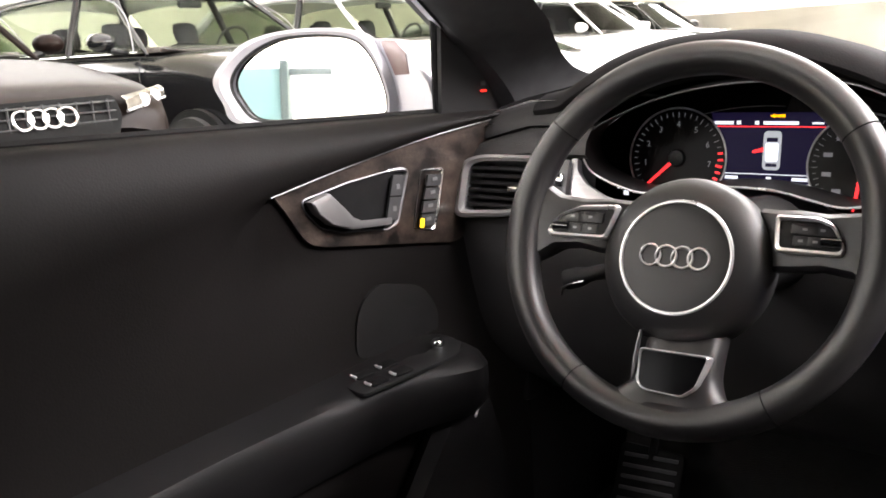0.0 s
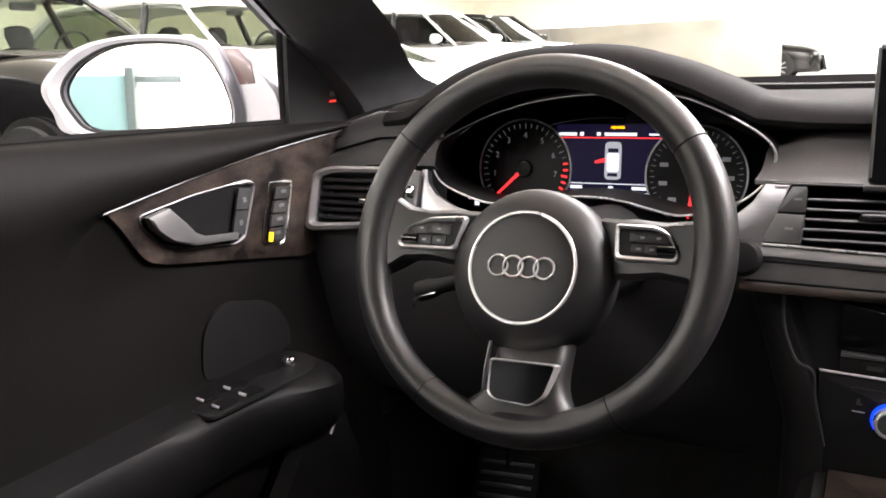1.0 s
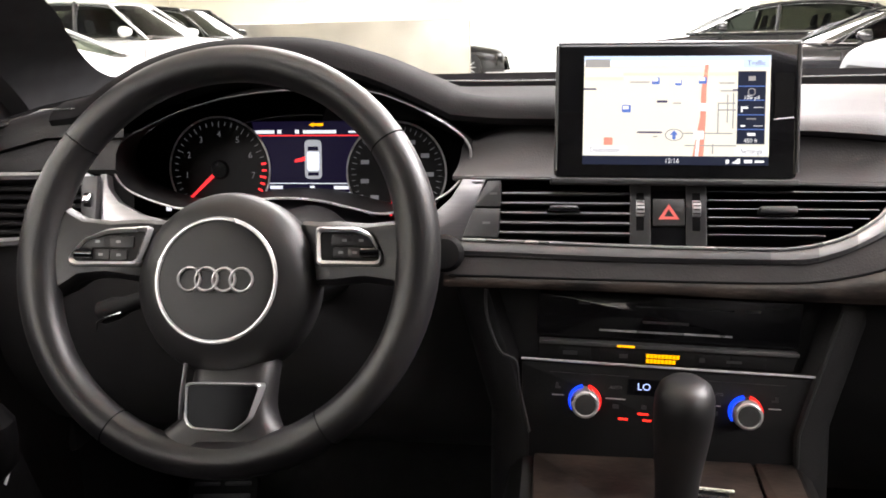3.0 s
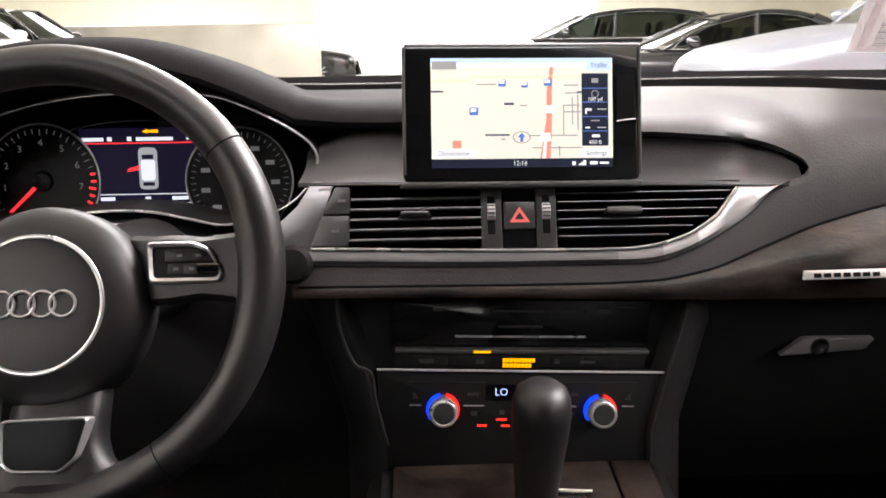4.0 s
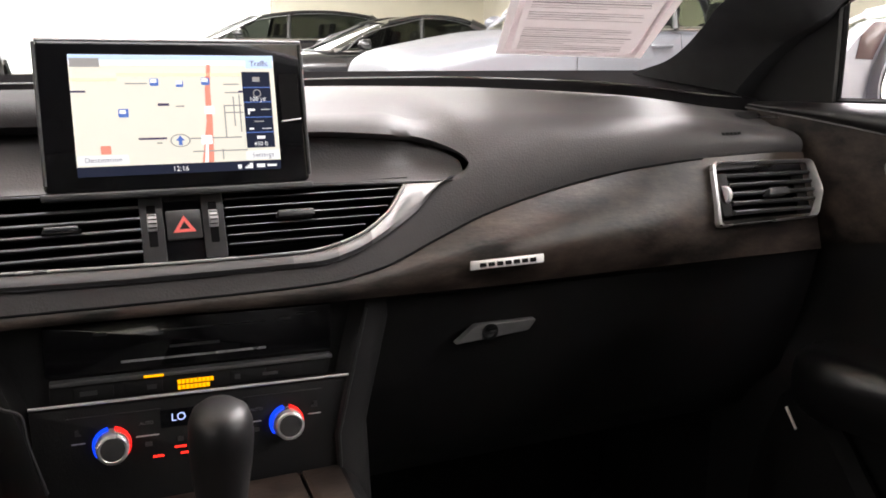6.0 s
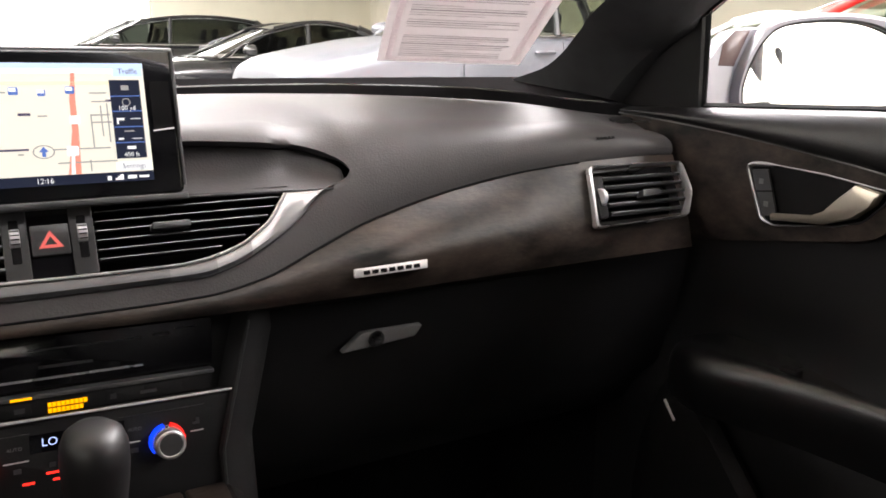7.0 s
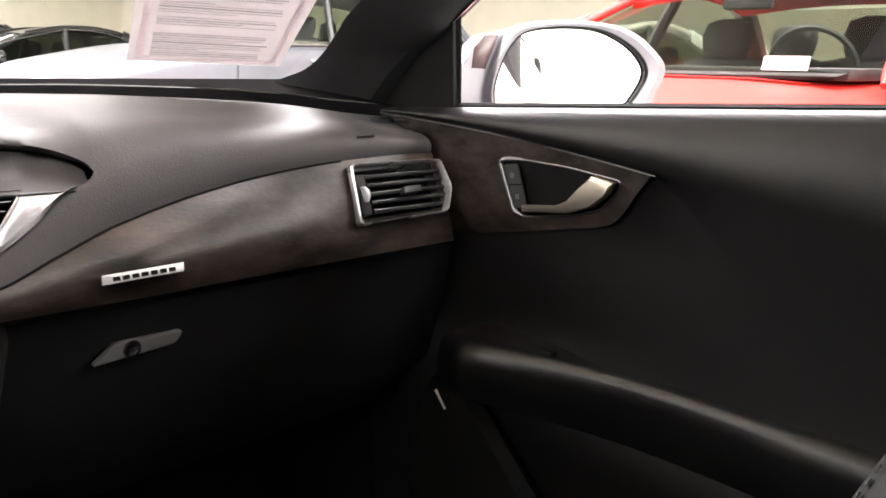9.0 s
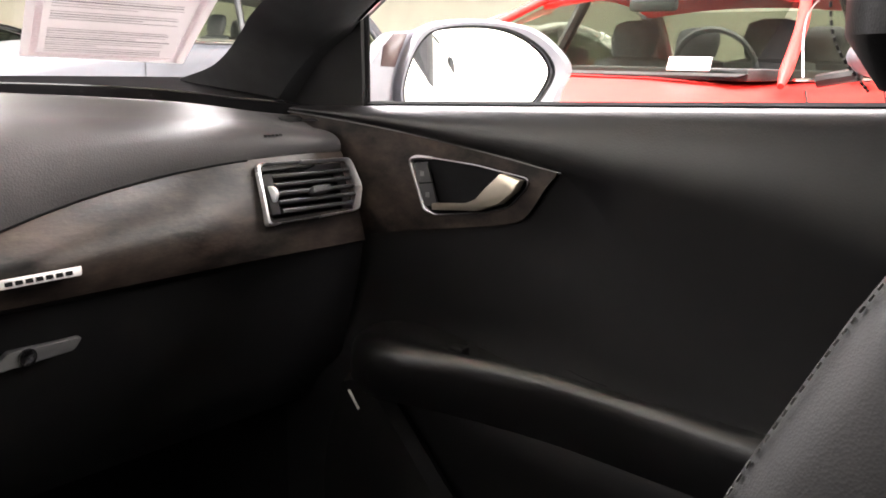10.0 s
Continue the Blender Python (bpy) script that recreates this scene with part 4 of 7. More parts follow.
under = [(-0.46, 0.93, 0.922), (-0.42, 0.935, 0.9215), (-0.375, 0.935, 0.92), (-0.335, 0.935, 0.912), (-0.30, 0.93, 0.903), (-0.268, 0.925, 0.902), (-0.235, 0.915, 0.905)]
part("surround", thick(grid([[Vector(p) + Vector((0, 0.05, 0.002)), Vector(p) + Vector((0, 0.0, 0.001)), Vector(p) + Vector((0, -0.008, -0.009)), Vector(p) + Vector((0, 0.01, -0.016))] for p in spline(under, 24)]), 0.001), SILVER, dash, "brushed aluminium surround")

# lower left panel, knee roll and column
def knee_row(x):
    return [Vector((x, y, z)) for y, z in ((0.935, 0.905), (0.915, 0.893), (0.905, 0.875), (0.915, 0.82), (0.93, 0.74), (0.96, 0.66), (1.05, 0.6), (1.2, 0.56))]


part("knee_panel", grid([knee_row(x) for x in steps(-0.755, -0.155, 20)]), KNEEM, dash, "black plastic knee panel")
part("column_shroud", grid([[Vector((-0.35, 0.74 + 0.17 * t, 0.91 - 0.03 * t)) + Vector((math.cos(a) * 0.047, 0.0, math.sin(a) * (0.04 + 0.012 * t))) for a in (2 * math.pi * k / 24 for k in range(24))] for t in (0, 0.1, 0.5, 1.0)], closed=True, cap=True), DARK, dash, "black steering column shroud")
for path, rad in (([(-0.39, 0.78, 0.885), (-0.47, 0.785, 0.868), (-0.52, 0.785, 0.852)], [0.007, 0.008, 0.011]), ([(-0.40, 0.80, 0.93), (-0.50, 0.80, 0.90), (-0.575, 0.80, 0.868)], [0.006, 0.007, 0.009])):
    part("stalk", tube(spline(path, 10), [rad[min(2, k * 3 // 11)] for k in range(11)], 12), DARK, dash, "black column stalk with bright tip")
part("stalk_tip", lathe([(0, 0), (0.003, 0.0), (0.0035, 0.006), (0, 0.007)], 12, plane((-0.571, 0.789, 0.868), (1, 0, 0), (0, 0, 1))), CHROME, dash)
part("stalk_tip", tube([(-0.522, 0.775, 0.838), (-0.52, 0.774, 0.846), (-0.512, 0.774, 0.851), (-0.495, 0.774, 0.856)], 0.0012, 6), CHROME, dash)
part("column_knob", lathe([(0, 0), (0.016, 0), (0.018, 0.006), (0.014, 0.014), (0, 0.016)], 20, plane((-0.203, 0.852, 0.898), (1, 0, 0), (0, 0.2, 1))), DARK, dash, "round black knob")

# badge plate and glove box lever
BADGEM = mat("frosted_badge_metal", (0.66, 0.65, 0.65), 0.45, 0.25, vary=0.05)
bd = part("badge", plate(rounded([(-0.002, -0.008), (0.0755, -0.008), (0.0768, 0.0005), (-0.001, 0.0005)], 0.001), plane((0.256, 0.8330, 0.8865), (1, -0.02, 0.012), (0, 0.35, 1)), 0.0015, 0.0006), BADGEM, dash, "bright metal badge plate")
for k in range(7):
    part("badge_bar", plate([(0.008 + 0.0088 * k, -0.0058), (0.0145 + 0.0088 * k, -0.0058), (0.0145 + 0.0088 * k, -0.0018), (0.008 + 0.0088 * k, -0.0018)], plane((0.256, 0.8314, 0.8865), (1, -0.02, 0.012), (0, 0.35, 1)), 0.0005), DEEP, bd)
GL = plane((0.3, 0.869, 0.803), (1, 0, 0), (0, -0.1, 1))
gv = part("glove_box_lever", plate(rounded([(-0.047, -0.0085), (-0.025, 0.0095), (0.0445, 0.0085), (0.036, -0.003), (-0.005, -0.006)], 0.003), GL, 0.007, 0.002), GREYL, dash, "grey glove box lever with lock")
part("lock", lathe([(0.0085, 0.0), (0.009, 0.001), (0.007, 0.0015), (0.0055, 0.0008), (0, 0.0008)], 20, GL @ pose(-0.009, 0.0015, 0.007)), CHROME, gv)
# steering wheel
WHEEL = plane((-0.3558, 0.69, 0.9343), (1, 0, 0), (0, math.sin(radians(22)), math.cos(radians(22))))
wheel = thing("steering_wheel", "black leather three-spoke steering wheel with chrome ring on the hub", "steering wheel", WHEEL.translation)
RIM, TUBE = 0.156, 0.0147
RIM_EDGE = RIM - 0.004
INNER = pose(0.0063, 0.0017, 0)


def rim_bm():
    rows = []
    for k in range(97):
        a = 2 * math.pi * k / 96
        c = Vector((math.cos(a), math.sin(a), 0))
        fat = 1 + 0.16 * max(0.0, math.cos(2 * a - 0.12)) ** 3
        rows.append([c * (RIM - TUBE * (fat - 1) * 0.6 + TUBE * fat * math.cos(b)) + Vector((0, 0, TUBE * 1.05 * math.sin(b))) for b in (2 * math.pi * j / 20 for j in range(20))])
    return moved(grid(rows, closed=True), WHEEL)


part("rim", rim_bm(), RIML, wheel, "worn smooth black leather rim")



def on_wheel(pts, out=0.0):
    return [WHEEL @ INNER @ Vector((x, y, out)) for x, y in pts]


FLKEY = mat("satin_black_key", (0.022, 0.0215, 0.022), 0.4, 0.1)
HUB = WHEEL @ pose(0.0, -0.0203, -0.0108)
STITCH = mat("black_airbag_skin", (0.015, 0.0142, 0.0148), 0.48, bump=0.08, bscale=-900, scale=12)
part("hub", lathe([(0.050, -0.05), (0.067, -0.04), (0.0735, -0.02), (0.0725, 0.0), (0.068, 0.011), (0.060, 0.0165), (0.052, 0.0205), (0.046, 0.022), (0.03, 0.0225), (0.0, 0.0225)], 56, HUB), STITCH, wheel, "domed black airbag cover")
part("hub_ring", moved(grid([[Vector((math.cos(a) * (0.0475 + 0.0016 * math.cos(b)), math.sin(a) * (0.0475 + 0.0016 * math.cos(b)), 0.0225 + 0.0014 * math.sin(b))) for b in (2 * math.pi * j / 8 for j in range(8))] for a in (2 * math.pi * k / 64 for k in range(65))], closed=True), HUB), BRIGHT, wheel, "thin chrome ring")
for k in range(4):
    cx = (k - 1.5) * 0.0139
    part("emblem_ring", moved(grid([[Vector((cx + math.cos(a) * (0.0088 + 0.0012 * math.cos(b)), 0.0 + math.sin(a) * (0.0088 + 0.0012 * math.cos(b)), 0.0235 + 0.0014 * math.sin(b) + 0.0003 * (k % 2))) for b in (2 * math.pi * j / 8 for j in range(8))] for a in (2 * math.pi * k2 / 32 for k2 in range(33))], closed=True), HUB), BRIGHT, wheel, "small chrome ring")


def spoke(side):
    rows = []
    for u, v0, v1, w in ((0.050, 0.028, -0.024, -0.020), (0.068, 0.026, -0.022, -0.013), (0.082, 0.026, -0.022, -0.0075), (0.105, 0.024, -0.019, -0.006), (0.128, 0.026, -0.022, -0.003), (0.146, 0.036, -0.036, 0.0), (0.155, 0.05, -0.05, 0.0)):
        v0, v1 = v0 + 0.002, v1
        rows.append([Vector((side * u, v, w + d)) for v, d in ((v0, -0.012), (v0, -0.002), (v0 - 0.004, 0.003), ((v0 + v1) / 2, 0.005), (v1 + 0.004, 0.003), (v1, -0.002), (v1, -0.012))])
    return moved(grid(rows, closed=True, cap=True), WHEEL @ INNER)


for side in (-1, 1):
    sp = part("spoke", spoke(side), RIML, wheel, "leather spoke with switch pad")
    if side < 0:
        o = [(-0.1355, -0.0075), (-0.124, 0.009), (-0.103, 0.018), (-0.066, 0.021), (-0.0745, -0.0115), (-0.131, -0.0125)]
    else:
        o = [(0.0675, 0.0215), (0.100, 0.0215), (0.111, 0.017), (0.1215, -0.002), (0.1195, -0.0085), (0.0695, -0.0085)]
    o = rounded(o, 0.004, 4)
    cx, cy = sum(p[0] for p in o) / len(o), sum(p[1] for p in o) / len(o)
    ins = [(cx + (x - cx) * 0.89, cy + (y - cy) * 0.75) for x, y in o]
    mid = [(cx + (x - cx) * 0.955, cy + (y - cy) * 0.90) for x, y in o]
    part("pad_frame", grid([on_wheel(o, -0.002), on_wheel(o, 0.0025), on_wheel(mid, 0.0045), on_wheel(ins, 0.0025), on_wheel(ins, -0.001)], closed=True), BRIGHT, sp, "chrome switch frame")
    part("switch_pad", plate(ins, WHEEL @ INNER @ pose(0, 0, -0.002), 0.0025), DARK, sp)
    # two broad keys above, two small keys and a ribbed roller below
    keys = [(-0.30, 0.40, 0.30, 0.40), (0.36, 0.40, 0.30, 0.40), (0.05 * side - 0.02, -0.44, 0.17, 0.36), (-0.37 * side - 0.02 * side, -0.44, 0.17, 0.36)]
    wide, tall = max(p[0] for p in ins) - min(p[0] for p in ins), max(p[1] for p in ins) - min(p[1] for p in ins)
    for ku, kv, kw, kh in keys:
        bx, by, hw, hh = cx + ku * wide / 2 * 1.1, cy + kv * tall / 2, kw * wide * 0.72, kh * tall / 2 * 0.95
        if kv > 0 and ku * side > 0:
            bx, hw = bx - side * 0.004, hw * 0.85
        b = part("button", plate(rounded([(bx - hw, by - hh), (bx + hw, by - hh), (bx + hw, by + hh), (bx - hw, by + hh)], 0.0012), WHEEL @ INNER @ pose(0, 0, 0.0), 0.0016, 0.0005), FLKEY, sp)
        part("symbol", plate([(bx - 0.0018, by - 0.001), (bx + 0.0018, by - 0.001), (bx + 0.0018, by + 0.001), (bx - 0.0018, by + 0.001)], WHEEL @ INNER @ pose(0, 0, 0.0016), 0.0002), EDGE, b)
    rx, ry = cx + side * 0.27 * wide, cy - 0.2 * tall
    part("roller", tube([WHEEL @ INNER @ Vector((rx - 0.0075, ry, 0.0008)), WHEEL @ INNER @ Vector((rx + 0.0075, ry, 0.0008))], 0.0042, 14), GLOSSB, sp, "ribbed black roller")
# lower spoke
rows = []
LOW_L = [(-0.160, -0.085), (-0.152, -0.068), (-0.145, -0.052), (-0.138, -0.045), (-0.128, -0.034), (-0.112, -0.0285), (-0.09, -0.0275), (-0.07, -0.028)]
LOW_R = [(-0.160, 0.094), (-0.152, 0.078), (-0.145, 0.063), (-0.138, 0.053), (-0.128, 0.043), (-0.112, 0.038), (-0.09, 0.0375), (-0.07, 0.036)]
for v in steps(-0.152, -0.07, 22):
    u0, u1 = bend(LOW_L, v), bend(LOW_R, v)
    w = bend([(-0.152, 0.009), (-0.145, 0.0068), (-0.135, 0.0042), (-0.12, 0.001), (-0.1, -0.002), (-0.07, -0.014)], v)
    arc = [(u0 + (u1 - u0) * t, 0.0035 * (1 - (2 * t - 1) ** 4) - 0.006 * abs(2 * t - 1) ** 8) for t in steps(0, 1, 16)]
    held = lambda u: max(v, -math.sqrt(RIM_EDGE**2 - (u + 0.0063) ** 2) - 0.0017)
    rows.append([Vector((u0, held(u0), w - 0.02))] + [Vector((u, held(u), w + d)) for u, d in arc] + [Vector((u1, held(u1), w - 0.02))])
ls = part("spoke", moved(grid(rows, closed=True, cap=True), WHEEL @ INNER), RIML, wheel, "lower leather spoke flaring into the rim", smooth=60)
o = rounded([(-0.0245, -0.1), (0.0355, -0.0985), (0.0275, -0.126), (0.0165, -0.1355), (-0.0175, -0.1345), (-0.0235, -0.129)], 0.004, 4)
cx, cy = sum(p[0] for p in o) / len(o), sum(p[1] for p in o) / len(o)
ins = [(cx + (x - cx) * 0.93, cy + (y - cy) * 0.9) for x, y in o]
part("spoke_frame", grid([on_wheel(o, 0.0), on_wheel(o, 0.0115), on_wheel([((a[0] + b[0]) / 2, (a[1] + b[1]) / 2) for a, b in zip(o, ins)], 0.013), on_wheel(ins, 0.0115), on_wheel(ins, 0.006)], closed=True), BRIGHT, ls, "chrome bezel")
INLB = mat("dim_gloss_black", (0.005, 0.005, 0.0055), 0.1, spec=0.012, rvary=0.03)
part("spoke_inlay", plate(ins, WHEEL @ INNER @ pose(0, 0, 0.0), 0.0105), INLB, ls, "gloss black inlay")
part("spoke_strip", tube([WHEEL @ INNER @ Vector(p) for p in ((-0.0295, -0.086, 0.002), (-0.0295, -0.11, 0.0055), (-0.0285, -0.128, 0.008))], [0.0016, 0.002, 0.0012], 8), SILVER, ls, "satin metal edge strip")
# stitched seams across the rim
for ang in (144.8, 35.5, 239.7, 304.8):
    a = radians(ang)
    c = Vector((math.cos(a), math.sin(a), 0))
    part("seam", moved(tube([c * (RIM + (TUBE + 0.0001) * math.cos(b)) + Vector((0, 0, (TUBE * 1.05 + 0.0001) * math.sin(b))) for b in steps(-0.6, 3.6, 20)], 0.0006, 5), WHEEL), DEEP, wheel)
# instruments
def lettering(text, m, size, material, parent, name="lettering", align="CENTER"):
    cu = bpy.data.curves.new(name, "FONT")
    cu.body, cu.size, cu.align_x, cu.align_y, cu.resolution_u = text, size, align, "CENTER", 3
    tmp = new(name, cu)
    me = bpy.data.meshes.new_from_object(tmp.evaluated_get(bpy.context.evaluated_depsgraph_get()))
    bpy.data.objects.remove(tmp)
    bm = bmesh.new()
    bm.from_mesh(me)
    bpy.data.meshes.remove(me)
    return part(name, moved(bm, m), material, parent, smooth=0)


def bar(x0, x1, y0, y1, m, material, parent, name="bar", h=0.0003):
    return part(name, plate([(x0, y0), (x1, y0), (x1, y1), (x0, y1)], m, h), material, parent, smooth=0)


RING = [(-0.609, 0.967), (-0.596, 0.987), (-0.569, 1.002), (-0.517, 1.023), (-0.461, 1.037), (-0.393, 1.044), (-0.308, 1.042), (-0.264, 1.029), (-0.221, 1.007), (-0.198, 0.988), (-0.194, 0.969), (-0.208, 0.942), (-0.233, 0.923), (-0.269, 0.911), (-0.298, 0.907), (-0.331, 0.914), (-0.371, 0.9225), (-0.42, 0.924), (-0.475, 0.917), (-0.526, 0.911), (-0.562, 0.919), (-0.594, 0.933), (-0.607, 0.95)]
ring3 = spline([(-0.094 + (x + 0.094) * 0.951, 0.945, 1.096 + (z - 1.096) * 0.951) for x, z in RING], 92, closed=True)
cluster = thing("instrument_cluster", "lit instrument cluster with two round dials and a colour screen", "instrument cluster", (-0.39, 1.07, 0.95))
part("bezel", tube(ring3[30:] + ring3[:3], 0.0014, 8), BRIGHT, cluster, "thin chrome bezel")
# Same ring; its dimmer top is painted as a darker, thinner line.
part("bezel_top", tube(ring3[2:31], 0.0009, 8), SATIN, cluster, "upper bezel line with its dimness painted in")
tunnel = [[p + Vector((0, -0.004, 0)) for p in ring3]]
for t in (0.0, 0.35, 0.7, 1.0):
    tunnel.append([Vector((-0.378 + (p.x + 0.378) * (1.0 + 0.12 * t) - 0.014 * t, 0.947 + 0.13 * t, 0.97 + (p.z - 0.97) * (1.0 + 0.12 * t) - 0.006 * t)) for p in ring3])
part("tunnel", grid(tunnel, closed=True), KNEEM, cluster, "black shroud round the dials")
CLU = plane((-0.392, 1.066, 0.945), (1, 0, 0), (0, 0.12, 1))
part("dial_plate", plate([(-0.235, -0.06), (0.19, -0.06), (0.19, 0.03), (0.15, 0.06), (0.08, 0.088), (-0.10, 0.09), (-0.19, 0.06), (-0.235, 0.03)], CLU @ pose(0, 0, -0.006), 0.004), GLOSSD, cluster, "gloss black dial plate")
DIALT = glow("dial_white", (0.7, 0.7, 0.75), 0.11)
DIALR = glow("needle_red", (1.0, 0.035, 0.04), 1.5)
SCRB = glow("cluster_screen_blue", (0.006, 0.004, 0.019), 0.9)
WHITE = glow("cluster_white", (0.8, 0.82, 0.9), 1.1)


def dial(cx, cz, r, name):
    m = CLU @ pose(cx + 0.392, (cz - 0.945), 0)
    d = part("dial", lathe([(0, -0.002), (r, -0.002), (r, 0.001), (0, 0.001)], 48, m), DARK, cluster, name)
    part("dial_ring", moved(grid([[Vector((math.cos(a) * (r + 0.0012 * math.cos(b)), math.sin(a) * (r + 0.0012 * math.cos(b)), 0.002 + 0.0012 * math.sin(b))) for b in (2 * math.pi * j / 6 for j in range(6))] for a in (2 * math.pi * k / 56 for k in range(57))], closed=True), m), RINGM, d, "chrome dial ring")
    return d, m


tach, MT = dial(-0.511, 0.945, 0.064, "rev counter dial")
sped, MS = dial(-0.291, 0.942, 0.060, "speedometer dial")
for k in range(33):
    a = radians(222 - k * 8.25)
    big = k % 4 == 0
    red = k >= 26
    m = MT @ Matrix.Translation((0.0555 * math.cos(a), 0.0555 * math.sin(a), 0.0011)) @ pose(0, 0, 0, 0, 0, math.degrees(a))
    bar(-0.004 if big else -0.002, 0.004 if red else 0.003, -0.0012 if red else -0.0004, 0.0012 if red else 0.0004, m, DIALR if red else DIALT, tach, "tick")
for k in range(1, 8):
    a = radians(222 - k * 33)
    lettering(str(k), MT @ pose(0.043 * math.cos(a), 0.043 * math.sin(a), 0.0012), 0.0105, DIALT, tach, "numeral")
for k in range(37):
    a = radians(228 - k * 7.5)
    m = MS @ Matrix.Translation((0.052 * math.cos(a), 0.052 * math.sin(a), 0.0011)) @ pose(0, 0, 0, 0, 0, math.degrees(a))
    bar(-0.003 if k % 2 == 0 else -0.001, 0.003, -0.0004, 0.0004, m, DIALT, sped, "tick")
for k in range(0, 9):
    a = radians(228 - k * 33)
    bar(-0.005, 0.005, -0.0025, 0.0025, MS @ pose(0.04 * math.cos(a), 0.04 * math.sin(a), 0.0012), DIALT, sped, "numeral_bar")


def needle(m, ang, r0, r1, parent):
    q = m @ pose(0, 0, 0.004, 0, 0, ang)
    return part("needle", plate([(r0, -0.0022), (r1, -0.0011), (r1, 0.0011), (r0, 0.0022)], q, 0.0015), DIALR, parent, "glowing red needle")


needle(MT, 223, -0.004, 0.058, tach)
part("needle_cap", lathe([(0, 0.006), (0.010, 0.006), (0.012, 0.002), (0.012, 0.001)], 24, MT), GLOSSB, tach)
needle(MS, 263, 0.018, 0.052, sped)
part("needle_cap", lathe([(0, 0.006), (0.010, 0.006), (0.012, 0.002), (0.012, 0.001)], 24, MS), GLOSSB, sped)
cs = part("cluster_screen", plate([(-0.064, -0.032), (0.047, -0.032), (0.055, 0.02), (0.062, 0.058), (-0.077, 0.058), (-0.07, 0.02)], CLU @ pose(0, 0, -0.001), 0.0012), SCRB, cluster, "dark blue colour screen")
bar(-0.077, 0.06, 0.0405, 0.0417, CLU @ pose(0, 0, 0.0003), DIALR, cs, "red_line")
bar(-0.06, 0.042, -0.0168, -0.0158, CLU @ pose(0, 0, 0.0003), WHITE, cs, "white_line")
for x0, x1, y0, y1 in ((-0.073, -0.049, 0.0435, 0.0475), (-0.045, -0.04, 0.0435, 0.048), (-0.023, -0.018, 0.0435, 0.048), (-0.013, 0.028, 0.0435, 0.0475), (0.043, 0.056, 0.0443, 0.0466), (-0.056, -0.04, -0.0232, -0.0193), (-0.006, 0.0, -0.0238, -0.0192), (0.024, 0.042, -0.0232, -0.0193), (-0.056, -0.024, -0.0305, -0.0265), (-0.008, 0.0, -0.0305, -0.0265), (0.02, 0.045, -0.0305, -0.0265)):
    bar(x0, x1, y0, y1, CLU @ pose(0, 0, 0.0003), WHITE, cs, "text_bar")
part("warning_mark", plate([(0.005, -0.0308), (0.015, -0.0308), (0.010, -0.0245)], CLU @ pose(0, 0, 0.0003), 0.0003), DIALR, cs, smooth=0)
AMBER = glow("lamp_amber", (1.0, 0.42, 0.0), 1.5)
part("belt_mark", plate([(-0.006, 0.054), (0.000, 0.0565), (0.000, 0.0553), (0.012, 0.0558), (0.012, 0.0522), (0.000, 0.0527), (0.000, 0.0515)], CLU @ pose(0, 0, 0.0003), 0.0003), AMBER, cs, smooth=0)
# car seen from above, one door open
CARI = glow("icon_grey", (0.45, 0.46, 0.5), 0.8)
ic = part("car_icon", plate(rounded([(-0.0105, -0.011), (0.0105, -0.011), (0.0105, 0.036), (-0.0105, 0.036)], 0.006), CLU @ pose(-0.001, 0, 0.0003), 0.0004), CARI, cs, smooth=0)
part("icon_roof", plate(rounded([(-0.0075, -0.001), (0.0075, -0.001), (0.008, 0.022), (-0.008, 0.022)], 0.003), CLU @ pose(-0.001, 0, 0.0008), 0.0003), WHITE, ic, smooth=0)
for y0, y1 in ((0.023, 0.028), (-0.007, -0.003)):
    bar(-0.0075, 0.0055, y0, y1, CLU @ pose(0, 0, 0.0008), SCRB, ic, "icon_glass")
part("icon_door", plate([(-0.011, 0.016), (-0.024, 0.012), (-0.024, 0.009), (-0.011, 0.011)], CLU @ pose(0, 0, 0.0008), 0.0003), DIALR, ic, smooth=0)
part("arch_line", tube([CLU @ Vector((x, 0.066 - 1.6 * (x + 0.01) ** 2, 0.0)) for x in steps(-0.135, 0.012, 20)], 0.0009, 6), CHROME, cluster, "thin chrome arch")
for k in range(2):
    bar(-0.2 + 0.009 * k, -0.193 + 0.009 * k, -0.043 - 0.008 * k, -0.037 - 0.008 * k, CLU @ pose(0, 0, 0.0005), WHITE, cluster, "lamp_glint")

# pop-up display
SCREEN = plane((0.0065, 0.884, 1.032), (1, 0.03, -0.012), (0, 0.22, 1))
screen = thing("infotainment_display", "pop-up navigation display showing a street map above the dashboard", "display", SCREEN.translation)
HO = rounded([(-0.109, -0.066), (0.1085, -0.066), (0.1095, 0.0575), (-0.1065, 0.0575)], 0.006, 5)
part("housing", plate(HO, SCREEN @ pose(0, 0, -0.016), 0.0155, 0.002), GLOSSB, screen, "gloss black display housing")
part("top_edge", plate(rounded([(-0.1065, 0.0555), (0.1095, 0.0555), (0.1095, 0.0590), (-0.1065, 0.0590)], 0.001), SCREEN @ pose(0, 0, -0.017), 0.017, 0.001), SILVER, screen, "satin silver top edge")
part("foot", plate(rounded([(-0.112, -0.0725), (0.1105, -0.0725), (0.1105, -0.0665), (-0.112, -0.0665)], 0.002), SCREEN @ pose(0, 0, -0.02), 0.022, 0.002), SATIN, screen, "grey sliding foot")
part("side_frame", tube([SCREEN @ Vector((0.1085, y, 0.0002)) for y in (-0.06, 0.055)], 0.0015, 8), SATIN, screen)
